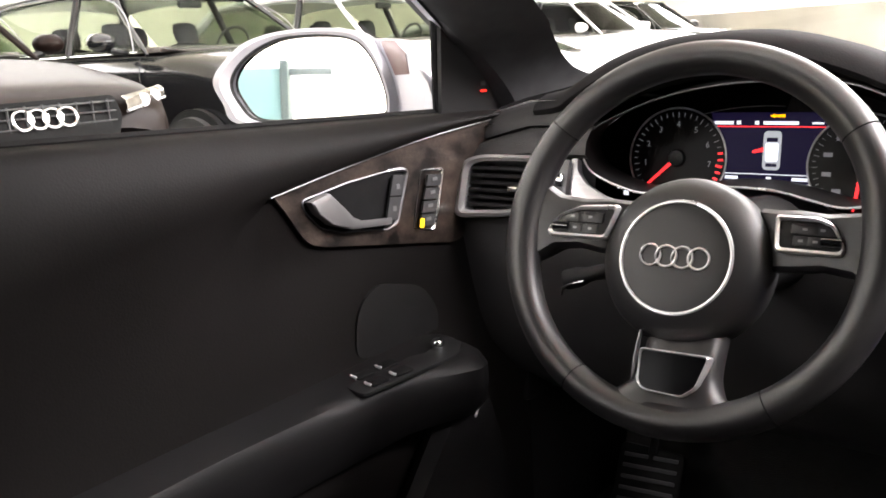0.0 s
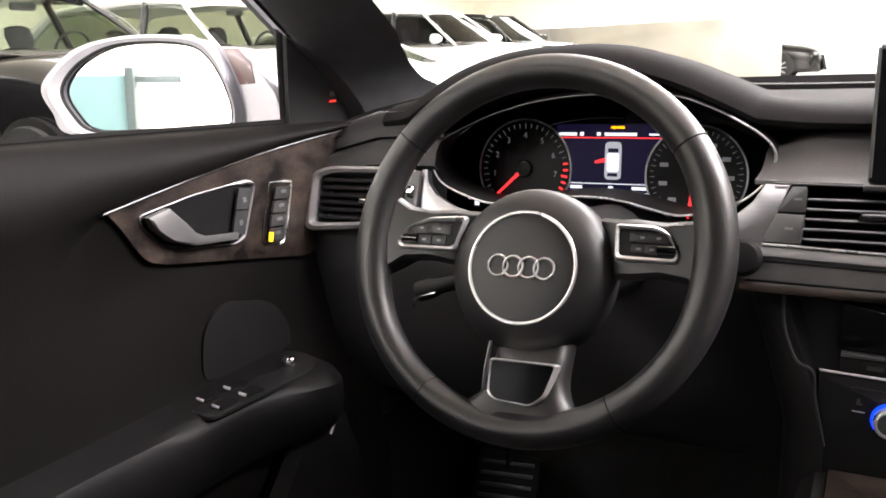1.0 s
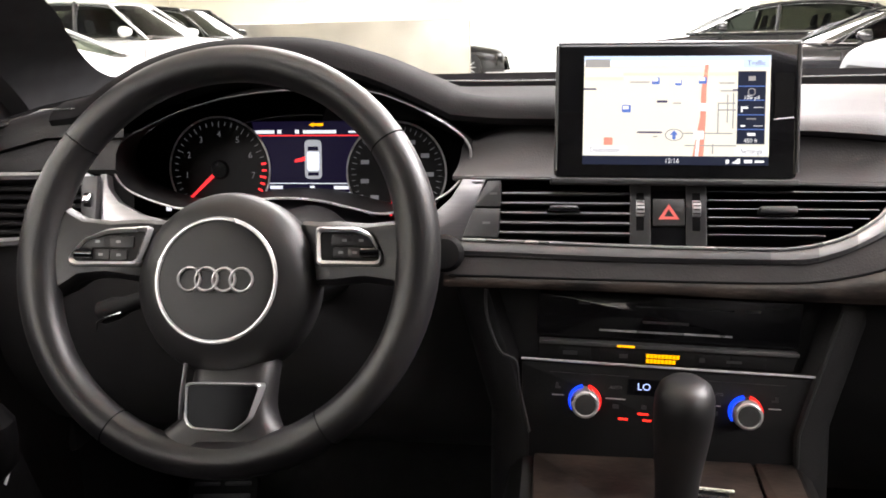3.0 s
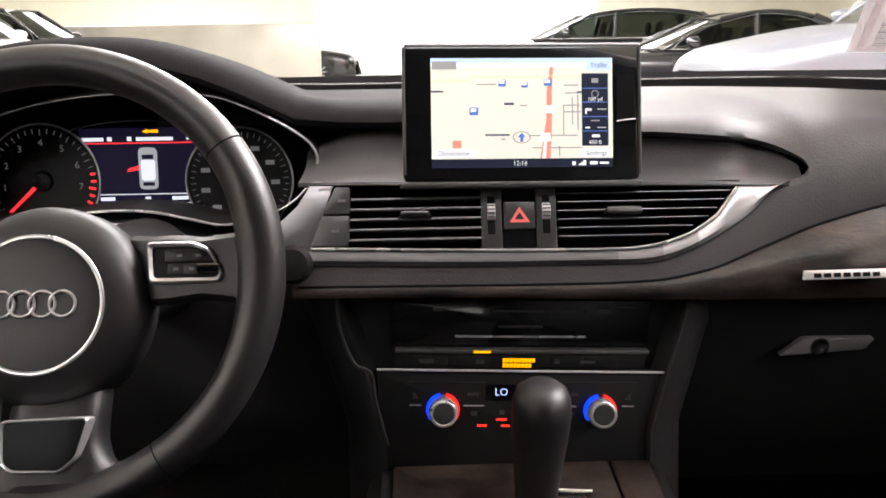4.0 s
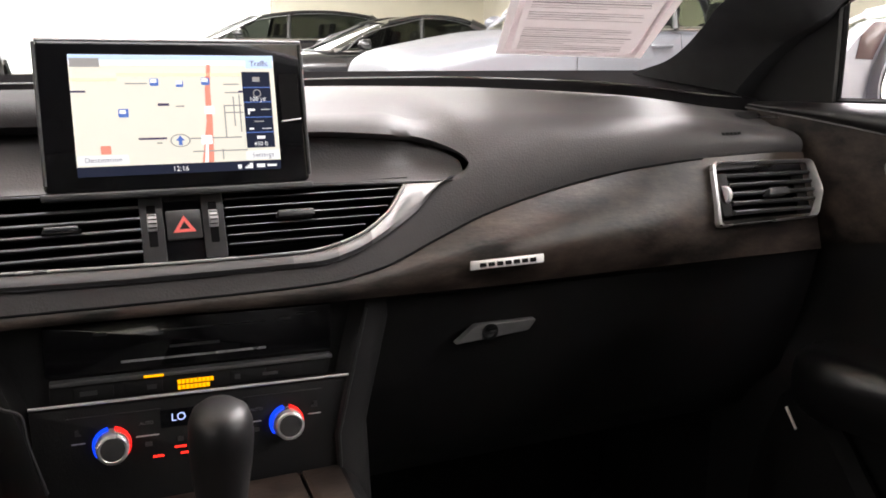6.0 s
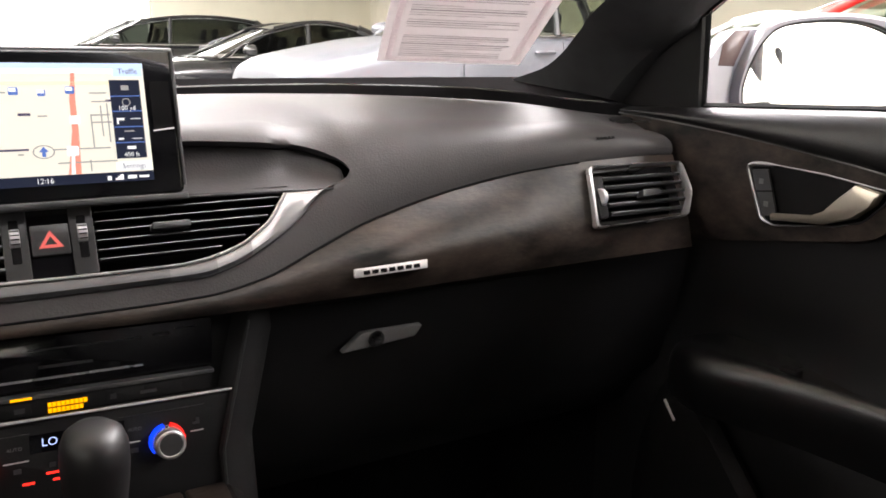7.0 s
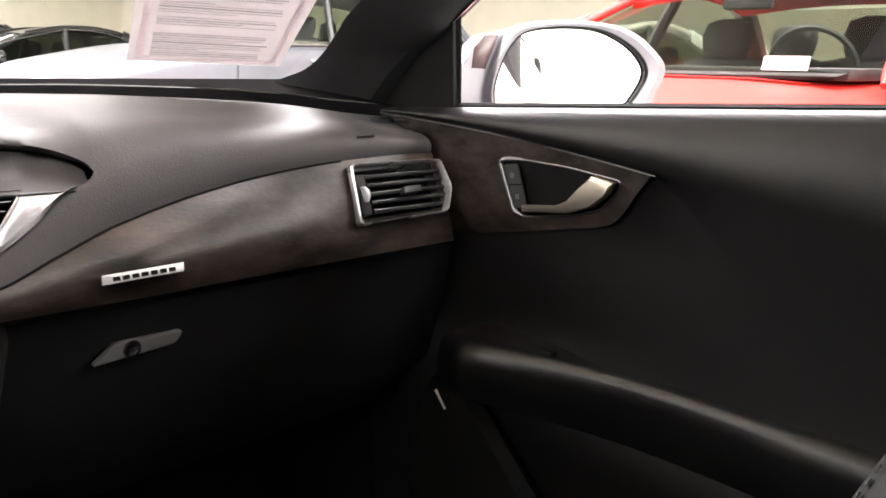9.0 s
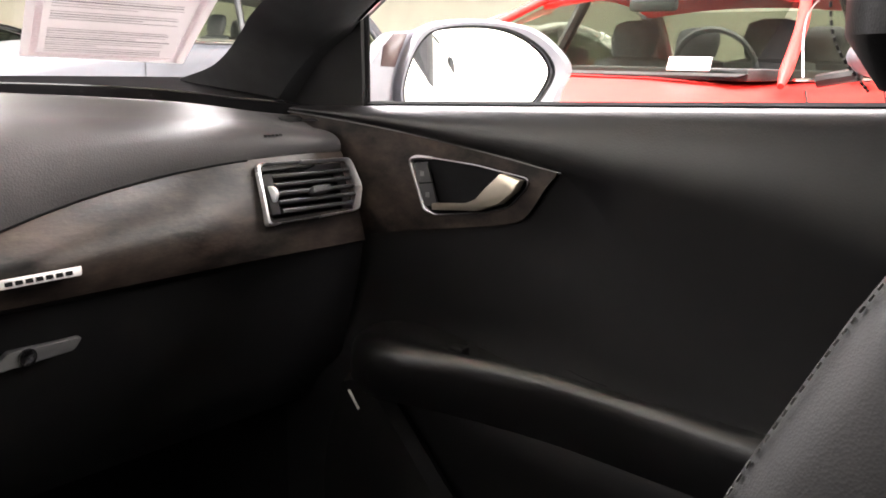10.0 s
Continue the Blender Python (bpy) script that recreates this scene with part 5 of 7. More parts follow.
part("side_frame", tube([SCREEN @ Vector((-0.1075, y, 0.0002)) for y in (-0.06, 0.055)], 0.0015, 8), SATIN, screen)
part("card_slot", plate(rounded([(0.0875, -0.012), (0.104, -0.012), (0.104, 0.03), (0.0875, 0.03)], 0.002), SCREEN, 0.0004), DEEP, screen)
# A thin silver bar stands in for the glint below the slot.
part("slot_glint", tube([SCREEN @ Vector((0.087, -0.0125, 0.0)), SCREEN @ Vector((0.1045, -0.0105, 0.0))], 0.0009, 6), SILVER, screen)
MAPM = glow("map_cream_light", (0.93, 0.9, 0.79), 0.84)
SKYM = glow("map_sky_light", (0.6, 0.74, 0.95), 1.0)
YELM = glow("map_yellow_light", (0.97, 0.88, 0.58), 1.0)
ROADM = glow("map_road_light", (0.85, 0.32, 0.24), 0.9)
GREYM = glow("map_grey_light", (0.45, 0.43, 0.42), 0.7)
BLUEM = glow("map_blue_light", (0.12, 0.22, 0.62), 0.8)
PALEM = glow("map_white_light", (0.95, 0.95, 0.95), 1.0)
NAVY = glow("map_panel_navy", (0.02, 0.025, 0.05), 0.7)
TXT = glow("map_text_dark", (0.1, 0.08, 0.16), 0.6)


def S(px, py):
    """Place on the screen's own grid of 326 by 195."""
    return (-0.083 + px / 326 * 0.166, 0.045 - py / 1978)


def spot(x0, y0, x1, y1, material, parent, h=0.0, name="map_mark"):
    (a, b), (c, d) = S(x0, y0), S(x1, y1)
    return part(name, plate([(a, d), (c, d), (c, b), (a, b)], SCREEN @ pose(0, 0, 0.0012 + h), 0.0002), material, parent, smooth=0)


disp = part("map", plate([S(0, 180), S(326, 180), S(326, 0), S(0, 0)], SCREEN, 0.0012), MAPM, screen, "lit street map in cream", smooth=0)
spot(0, 0, 326, 9, SKYM, disp, 0.0001, "map_sky")
spot(0, 9, 326, 17, PALEM, disp, 0.0001, "map_haze")
spot(0, 38, 70, 43, YELM, disp, 0.0002, "map_road")
spot(70, 30, 270, 35, YELM, disp, 0.0002, "map_road")
for pts in (([213, 16], [219, 16], [216, 60], [207, 60]), ([207, 60], [216, 60], [216, 110], [206, 110]), ([206, 110], [216, 110], [213, 180], [194, 180])):
    part("map_road", plate([S(*p) for p in pts], SCREEN @ pose(0, 0, 0.0014), 0.0002), ROADM, disp, "red main road", smooth=0)
part("map_road", plate([S(201, 150), S(206, 150), S(204, 180), S(198, 180)], SCREEN @ pose(0, 0, 0.0017), 0.0002), PALEM, disp, smooth=0)
for x0, y0, x1, y1 in ((236, 84, 238, 140), (252, 70, 254, 120), (262, 66, 264, 130), (237, 138, 262, 140), (238, 84, 266, 86), (180, 160, 270, 162), (236, 96, 268, 98), (228, 158, 230, 176)):
    spot(x0, y0, x1, y1, GREYM, disp, 0.0003, "map_street")
for x0, y0, x1, y1 in ((82, 46, 116, 48), (0, 58, 22, 61), (96, 136, 140, 139), (124, 144, 132, 146), (238, 48, 264, 50), (262, 60, 270, 63), (176, 138, 240, 140), (158, 84, 172, 86), (130, 80, 148, 84), (240, 62, 268, 64)):
    spot(x0, y0, x1, y1, TXT if y1 - y0 > 2 else GREYM, disp, 0.0003, "map_label_bar")
for cx, cy, r, m in ((76, 95, 8, BLUEM), (127, 45, 7, BLUEM), (167, 48, 6, BLUEM), (209, 44, 7, BLUEM), (212, 92, 8, PALEM), (204, 142, 9, PALEM), (45, 154, 8, ROADM)):
    a = S(cx, cy)
    part("map_sign", plate(rounded([(a[0] - r / 2000, a[1] - r / 2300), (a[0] + r / 2000, a[1] - r / 2300), (a[0] + r / 2000, a[1] + r / 2300), (a[0] - r / 2000, a[1] + r / 2300)], 0.0012), SCREEN @ pose(0, 0, 0.0017), 0.0002), m, disp, smooth=0)
    if m == BLUEM:
        spot(cx - 6, cy - 5, cx + 4, cy + 1, PALEM, disp, 0.0008, "map_sign_face")
a = S(161, 142)
part("cursor_ring", moved(grid([[Vector((a[0] + r * 1.5 * math.cos(t), a[1] + r * math.sin(t), 0.0018)) for t in (2 * math.pi * k / 28 for k in range(28))] for r in (0.0048, 0.0055)], closed=True), SCREEN), GREYM, disp, smooth=0)
part("cursor_arrow", plate([(a[0] - 0.0014, a[1] - 0.004), (a[0] + 0.0014, a[1] - 0.004), (a[0] + 0.0014, a[1]), (a[0] + 0.0036, a[1]), (a[0], a[1] + 0.0042), (a[0] - 0.0036, a[1]), (a[0] - 0.0014, a[1])], SCREEN @ pose(0, 0, 0.0018), 0.0003), BLUEM, disp, "blue position arrow", smooth=0)
pan = spot(270, 28, 318, 158, NAVY, disp, 0.0004, "map_side_panel")
for y in (54, 79, 105, 131):
    spot(270, y, 318, y + 1.5, BLUEM, pan, 0.0007, "panel_line")
for x0, y0, x1, y1, m in ((288, 37, 300, 45, GREYM), (276, 91, 288, 95, PALEM), (276, 95, 279, 101, PALEM), (298, 92, 314, 93, PALEM), (286, 112, 302, 114, GREYM), (276, 124, 284, 127, PALEM), (298, 125, 314, 126, PALEM), (288, 138, 302, 143, PALEM)):
    spot(x0, y0, x1, y1, m, pan, 0.0007, "panel_mark")


def word(text, x, y, size, material, parent):
    p = S(x, y)
    return lettering(text, SCREEN @ pose(p[0], p[1], 0.0022), size, material, parent, "map_word")


part("panel_ring", moved(grid([[Vector((S(294, 65)[0] + r * math.cos(t), S(294, 65)[1] + r * math.sin(t), 0.002)) for t in (2 * math.pi * k / 20 for k in range(20))] for r in (0.0027, 0.0035)], closed=True), SCREEN), GREYM, pan, smooth=0)
for x0, y0, x1, y1 in ((2, 6, 46, 20), (278, 6, 324, 22), (2, 163, 78, 177), (268, 164, 324, 178)):
    b = spot(x0, y0, x1, y1, GREYM if y0 < 10 and x0 < 10 else SKYM if y0 < 10 else PALEM, disp, 0.0004, "map_button")
word("Traffic", 301, 14, 0.0062, TXT, disp)
word("Settings", 296, 171, 0.0062, TXT, disp)
word("Destination", 40, 170, 0.0062, TXT, disp)
word("100 yd", 294, 75, 0.0052, PALEM, disp)
word("450 ft", 294, 152, 0.0052, PALEM, disp)
word("12:16", 158, 189, 0.0060, PALEM, disp)
stat = spot(0, 180, 326, 196, NAVY, disp, -0.0008, "status_bar")
for x0, y0, x1, y1 in ((252, 186, 258, 193), (264, 190, 268, 193), (268, 187, 272, 193), (272, 184, 277, 193), (284, 186, 298, 192), (302, 187, 318, 191)):
    spot(x0, y0, x1, y1, PALEM, stat, 0.0002, "status_mark")

# centre stack and console
stack = thing("centre_console", "black centre console with radio, climate panel and ash inlay", "console", (0, 0.8, 0.7))
ST1 = plane((0.005, 0.874, 0.828), (1, 0, -0.03), (0, 0.12, 1))
ST2 = plane((0.004, 0.849, 0.752), (1, 0, -0.035), (0, 0.16, 1))


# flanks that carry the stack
FLANKM = mat("lit_flank_skin", (0.02, 0.0192, 0.0196), 0.55, spec=0.3, bump=0.2, bscale=-500, scale=9)
def flank(side):
    x = lambda y, z: side * (0.128 + 0.30 * max(0.0, z - 0.73) ** 1.0 + 0.02 * max(0.0, z - 0.80))
    rows = []
    for z in steps(0.55, 0.868, 16):
        yy = 0.846 + 0.16 * (z - 0.752)
        xx = x(0, z)
        rows.append([Vector((xx - side * 0.012, yy + 0.02, z)), Vector((xx - side * 0.004, yy + 0.001, z)), Vector((xx, yy, z)), Vector((xx + side * 0.013, yy + 0.003, z)), Vector((xx + side * 0.026, yy + 0.011, z)), Vector((xx + side * 0.033, yy + 0.026, z)), Vector((xx + side * 0.036, yy + 0.05, z)), Vector((xx + side * 0.04, 1.1, z))])
    return grid(rows)


# Light is painted in: paler skin on the right flank, darker on the left.
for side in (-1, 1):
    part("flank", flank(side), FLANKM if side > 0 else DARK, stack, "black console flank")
FLK = mat("grey_edge_trim", (0.035, 0.035, 0.036), 0.4, 0.2)
part("edge_trim", tube([(0.128 + 0.3 * max(0, z - 0.73) - 0.002, 0.844 + 0.16 * (z - 0.752), z) for z in steps(0.70, 0.845, 14)], 0.0014, 8), FLK, stack)
part("edge_trim", tube(spline([(-0.166, 0.856, 0.862), (-0.165, 0.852, 0.84), (-0.159, 0.847, 0.82), (-0.150, 0.843, 0.803), (-0.136, 0.841, 0.7955), (-0.133, 0.840, 0.77), (-0.123, 0.837, 0.725)], 30), 0.0014, 8), FLK, stack)
up = part("radio_panel", plate(rounded([(-0.16, -0.045), (0.16, -0.045), (0.165, 0.05), (-0.165, 0.05)], 0.004), ST1 @ pose(0, 0, -0.03), 0.026), DARK, stack, "black upper stack panel")
rad = part("radio", plate(rounded([(-0.122, -0.02), (0.124, -0.020), (0.126, 0.0245), (-0.122, 0.0245)], 0.003), ST1 @ pose(0, 0, -0.006), 0.006, 0.0008), GLOSSB, stack, "gloss black radio front")
part("disc_slot", plate([(-0.062, -0.0125), (0.063, -0.0125), (0.063, -0.0105), (-0.062, -0.0105)], ST1, 0.0008), BRIGHT, rad, "thin bright disc slot lip")
part("slot_shadow", plate([(-0.028, 0.0125), (0.063, 0.0125), (0.063, 0.0137), (-0.028, 0.0137)], ST1, 0.0004), SATIN, rad)
for x0, x1, y0, y1 in ((-0.021, 0.022, -0.003, -0.0006), (-0.083, -0.072, 0.013, 0.0155), (0.073, 0.087, 0.0125, 0.015), (0.092, 0.111, 0.017, 0.0178)):
    bar(x0, x1, y0, y1, ST1 @ pose(0, 0, 0.0002), SATIN, rad, "print_bar")
STRIPM = mat("grey_strip_lip", (0.11, 0.11, 0.112), 0.4, 0.3)
sl = part("switch_strip", plate(rounded([(-0.119, -0.0415), (0.119, -0.0415), (0.123, -0.024), (-0.119, -0.024)], 0.002), ST1 @ pose(0, 0, -0.006), 0.011, 0.001), DARK, stack, "black switch strip with bright upper lip")
part("strip_lip", plate(rounded([(-0.119, -0.0265), (0.1235, -0.0265), (0.1235, -0.0228), (-0.119, -0.0228)], 0.001), ST1 @ pose(0, 0, -0.004), 0.0115, 0.001), STRIPM, sl)
for x in (-0.085, -0.045, 0.045, 0.078):
    part("strip_button", plate(rounded([(x - 0.016, -0.0400), (x + 0.016, -0.0400), (x + 0.016, -0.0285), (x - 0.016, -0.0285)], 0.001), ST1 @ pose(0, 0, 0.0045), 0.001, 0.0004), DARK, sl)
for x0, x1, y0, y1 in ((-0.096, -0.082, -0.0365, -0.0325), (-0.042, -0.034, -0.037, -0.033), (0.033, 0.038, -0.0368, -0.0322), (0.058, 0.072, -0.0362, -0.0335)):
    bar(x0, x1, y0, y1, ST1 @ pose(0, 0, 0.0056), SATIN, sl, "symbol")
bar(-0.0445, -0.028, -0.0259, -0.0239, ST1 @ pose(0, 0, 0.0077), AMBER, sl, "amber_lamp")
for y in (-0.0335, -0.0385):
    for k in range(9):
        if (y < -0.035) and k == 8:
            continue
        bar(-0.0165 + 0.0035 * k, -0.0136 + 0.0035 * k, y - 0.0019, y + 0.0019, ST1 @ pose(0, 0, 0.0052), AMBER, sl, "amber_text_bar")
# climate panel
cp = part("climate_panel", plate(rounded([(-0.131, -0.06), (0.126, -0.06), (0.137, 0.034), (-0.137, 0.034)], 0.003), ST2 @ pose(0, 0, -0.03), 0.03, 0.001), DARK, stack, "black climate panel")
part("chrome_line", tube([ST2 @ Vector((-0.137, 0.0375, 0.001)), ST2 @ Vector((0, 0.0372, 0.002)), ST2 @ Vector((0.141, 0.037, 0.001))], 0.0013, 8), RINGM, cp, "thin chrome line")
part("ledge", grid([[ST2 @ Vector((x, 0.034, 0.0)), ST2 @ Vector((x, 0.038, 0.0)), ST1 @ Vector((x, -0.043, 0.0)), ST1 @ Vector((x, -0.046, -0.01))] for x in steps(-0.137, 0.139, 6)]), DARK, cp)
GLB = glow("knob_blue_light", (0.004, 0.05, 1.0), 1.5)
GLR = glow("knob_red_light", (1.0, 0.02, 0.015), 1.4)
REDL = glow("switch_red_light", (1.0, 0.025, 0.015), 2.5)
LEDB = glow("climate_digit_light", (0.45, 0.55, 1.0), 1.5)
for u in (-0.0745, 0.0745):
    k = part("climate_knob", lathe([(0.0138, 0.0), (0.0136, 0.012), (0.0130, 0.0175), (0.0118, 0.0188), (0.0104, 0.0190), (0.0098, 0.0183), (0.0, 0.0183)], 40, ST2 @ pose(u, 0, 0)), BRIGHT, cp, "round knob with chrome rim")
    part("knob_cap", lathe([(0.0099, 0.0183), (0.0094, 0.0188), (0.0, 0.0190)], 32, ST2 @ pose(u, 0, 0)), SATIN, k)
    for a0, a1, m in ((100, 215, GLB), (80, -35, GLR)):
        rows = []
        for a in (radians(v) for v in steps(a0, a1, 20)):
            rows.append([ST2 @ Vector((u + r * math.cos(a), r * math.sin(a), h)) for r, h in ((0.0139, 0.0005), (0.0140, 0.007), (0.0154, 0.0062), (0.0157, 0.0005))])
        part("knob_light", grid(rows), m, k, "glowing temperature arc")
lettering("LO", ST2 @ pose(-0.0195, 0.0165, 0.0006), 0.0098, LEDB, cp)
lettering("LO", ST2 @ pose(0.024, 0.0165, 0.0006), 0.0098, LEDB, cp)
lettering("AUTO", ST2 @ pose(-0.046, 0.0145, 0.0006), 0.0042, EDGE, cp)
lettering("AUTO", ST2 @ pose(0.048, 0.0145, 0.0006), 0.0042, EDGE, cp)
for x0, x1, y in ((-0.109, -0.034, 0.0255), (0.036, 0.109, 0.0265)):
    bar(x0, x1, y, y + 0.0006, ST2 @ pose(0, 0, 0.0003), SATIN, cp, "panel_seam")
for x0, x1, y0, y1, m in ((-0.106, -0.095, 0.0032, 0.0042, BADGEM), (-0.055, -0.036, 0.003, 0.004, BADGEM), (0.04, 0.052, 0.003, 0.004, BADGEM), (0.0955, 0.107, 0.0035, 0.0045, BADGEM), (-0.103, -0.100, 0.011, 0.0155, SATIN), (-0.103, -0.098, 0.010, 0.012, SATIN), (0.101, 0.104, 0.011, 0.0155, SATIN), (0.098, 0.104, 0.010, 0.012, SATIN), (-0.048, -0.042, -0.006, -0.002, SATIN), (0.044, 0.05, -0.006, -0.002, SATIN), (-0.021, -0.016, -0.005, -0.001, SATIN), (-0.042, -0.033, -0.0165, -0.0148, REDL), (-0.024, -0.014, -0.0105, -0.0088, REDL), (-0.019, -0.011, -0.0165, -0.0148, REDL), (0.008, 0.016, -0.0165, -0.0148, REDL)):
    bar(x0, x1, y0, y1, ST2 @ pose(0, 0, 0.0003), m, cp, "mark")
bar(-0.0345, -0.006, 0.0085, 0.024, ST2 @ pose(0, 0, 0.0001), GLOSSB, cp, "digit_window")
bar(0.008, 0.04, 0.0085, 0.024, ST2 @ pose(0, 0, 0.0001), GLOSSB, cp, "digit_window")
# tunnel top with ash panels
def con_z(y):
    return 0.664 + 0.10 * (y - 0.5)


rows = []
for y in steps(-0.1, 0.86, 20):
    z = con_z(y)
    w = 0.135
    rows.append([Vector((x, y, zz)) for x, zz in ((-w - 0.02, 0.25), (-w - 0.015, z - 0.05), (-w - 0.006, z - 0.012), (-w + 0.006, z), (0, z), (w - 0.006, z), (w + 0.006, z - 0.012), (w + 0.015, z - 0.05), (w + 0.02, 0.25))])
part("tunnel", grid(rows), DARK, stack, "black console tunnel")


def con_plate(pts, m, name, label="", lift=0.002, h=0.003, bev=0.001):
    q = plane((0, 0.8, con_z(0.8) + lift), (1, 0, 0), (0, 1, 0.10))
    return part(name, plate(rounded([(x, (y - 0.8)) for x, y in pts], 0.003), q, h, bev), m, stack, label)


con_plate([(-0.118, 0.62), (0.085, 0.62), (0.085, 0.838), (-0.118, 0.838)], WOOD, "ash_panel", "dark ash console panel")
con_plate([(0.088, 0.62), (0.120, 0.62), (0.124, 0.838), (0.088, 0.838)], WOOD, "ash_panel", "dark ash console panel")
con_plate([(-0.002, 0.73), (0.058, 0.73), (0.055, 0.786), (-0.002, 0.786)], GLOSSB, "shift_gate", "gloss black shift gate", 0.0045, 0.002)
part("gate_edge", tube([(0.018, 0.789, con_z(0.789) + 0.008), (0.060, 0.785, con_z(0.785) + 0.008)], 0.002, 8), CHROME, stack, "bright chrome edge")

lever = thing("gear_lever", "black leather-topped automatic gear lever", "gear lever", (0.004, 0.75, 0.70))
prof = [(0.68, 0.0165, 0.017, 0.0), (0.715, 0.0175, 0.018, 0.0), (0.735, 0.019, 0.021, 0.0), (0.755, 0.0212, 0.0245, -0.001), (0.778, 0.0236, 0.027, -0.003), (0.795, 0.0245, 0.029, -0.004), (0.808, 0.0238, 0.028, -0.004), (0.8165, 0.0205, 0.024, -0.003), (0.8205, 0.014, 0.017, -0.001), (0.8218, 0.006, 0.008, 0.0)]
part("knob", grid([[Vector((0.004 + 0.003 * (z - 0.7) / 0.1 + sx * math.cos(a), 0.748 + oy + sy * math.sin(a), z)) for a in (2 * math.pi * k / 28 for k in range(28))] for z, sx, sy, oy in prof], closed=True, cap=True), KNOBM, lever, "smooth black leather knob")
part("collar", lathe([(0.019, 0.0), (0.021, 0.004), (0.0178, 0.012), (0.0168, 0.012)], 24, pose(0.004, 0.748, con_z(0.748) + 0.004)), CHROME, lever, "chrome collar")

# pedals and footwell
for x, w, z0, z1, lab in ((-0.604, 0.055, 0.33, 0.46, "ribbed metal brake pedal"),):
    p = thing("pedal", lab, "pedal", (x, 1.2, z0))
    PM = plane((x, 1.19, (z0 + z1) / 2), (1, 0, 0), (0, 0.5, 1))
    part("plate", plate(rounded([(-w, -0.06), (w, -0.06), (w, 0.06), (-w, 0.06)], 0.012), PM, 0.012, 0.003), DARK, p)
    for k in range(6):
        part("grip", plate(rounded([(-w + 0.01, -0.052 + 0.018 * k), (w - 0.01, -0.046 + 0.018 * k), (w - 0.01, -0.040 + 0.018 * k), (-w + 0.01, -0.046 + 0.018 * k)], 0.002), PM @ pose(0, 0, 0.011), 0.004, 0.001), SATIN, p)
    part("arm", tube([(x, 1.2, z1 - 0.03), (x + 0.01, 1.26, z1 + 0.12)], 0.009, 8), DARK, p)
part("brake_release", plate(rounded([(-0.012, -0.006), (0.012, -0.006), (0.012, 0.006), (-0.012, 0.006)], 0.003), plane((-0.24, 1.0, 0.645), (1, 0, 0), (0, 0.3, 1)), 0.006, 0.001), FLK, stack)

# front doors
UPPERL = mat("soft_door_leather", (0.0058, 0.0053, 0.0056), 0.46, spec=0.5, bump=0.1, bscale=-420, scale=7, vary=0.15)
# Same leather for the driver's door, with weaker light painted into its colour.
UPPERD = mat("soft_shaded_door_leather", (0.0048, 0.0041, 0.0039), 0.6, spec=0.1, bump=0.1, bscale=-420, scale=7, vary=0.15)
LEVER = mat("champagne_satin", (0.52, 0.47, 0.39), 0.36, 0.8, vary=0.05)
SMOKE = mat("smoked_lamp", (0.10, 0.06, 0.06), 0.2)
ARMD = mat("matt_armrest_leather", (0.0055, 0.0052, 0.0054), 0.5, bump=0.1, bscale=-600, scale=9, spec=0.16)
ARML = mat("armrest_leather", (0.006, 0.0057, 0.006), 0.34, bump=0.08, bscale=-600, scale=9, spec=0.6)
DOORL = mat("matt_black_leather", (0.0052, 0.0049, 0.0051), 0.7, bump=0.18, bscale=-420, scale=9, spec=0.1)
MESH = mat("speaker_mesh_plastic", (0.0062, 0.0058, 0.0058), 0.6, spec=0.2, bump=0.6, bscale=-900)
def door_x(y, z):
    """Half width of the cabin at the door's skin."""
    return 0.749 - 0.75 * max(0.0, y - 0.80) ** 2 - 0.03 * max(0.0, 0.72 - z)


def sill_z(y):
    return 1.0445 - 0.042 * (y - 0.3)


CREASE = [(-0.5, 0.80), (-0.1, 0.845), (0.1, 0.875), (0.264, 0.903), (0.338, 0.925), (0.448, 0.943), (0.585, 0.966), (0.74, 0.9845), (0.89, 1.001), (0.99, 1.010)]
TRIM = [(1.03, 1.0145), (0.888, 1.0012), (0.737, 0.9862), (0.5855, 0.9655), (0.604, 0.943), (0.620, 0.917), (0.632, 0.903), (0.655, 0.895), (0.885, 0.852), (0.905, 0.855), (0.90, 0.914), (0.935, 0.978)]
HANDLE = [(0.803, 0.9575), (0.7926, 0.9615), (0.765, 0.9625), (0.70, 0.960), (0.626, 0.9515), (0.6285, 0.940), (0.651, 0.9165), (0.683, 0.906), (0.762, 0.8935), (0.778, 0.899)]


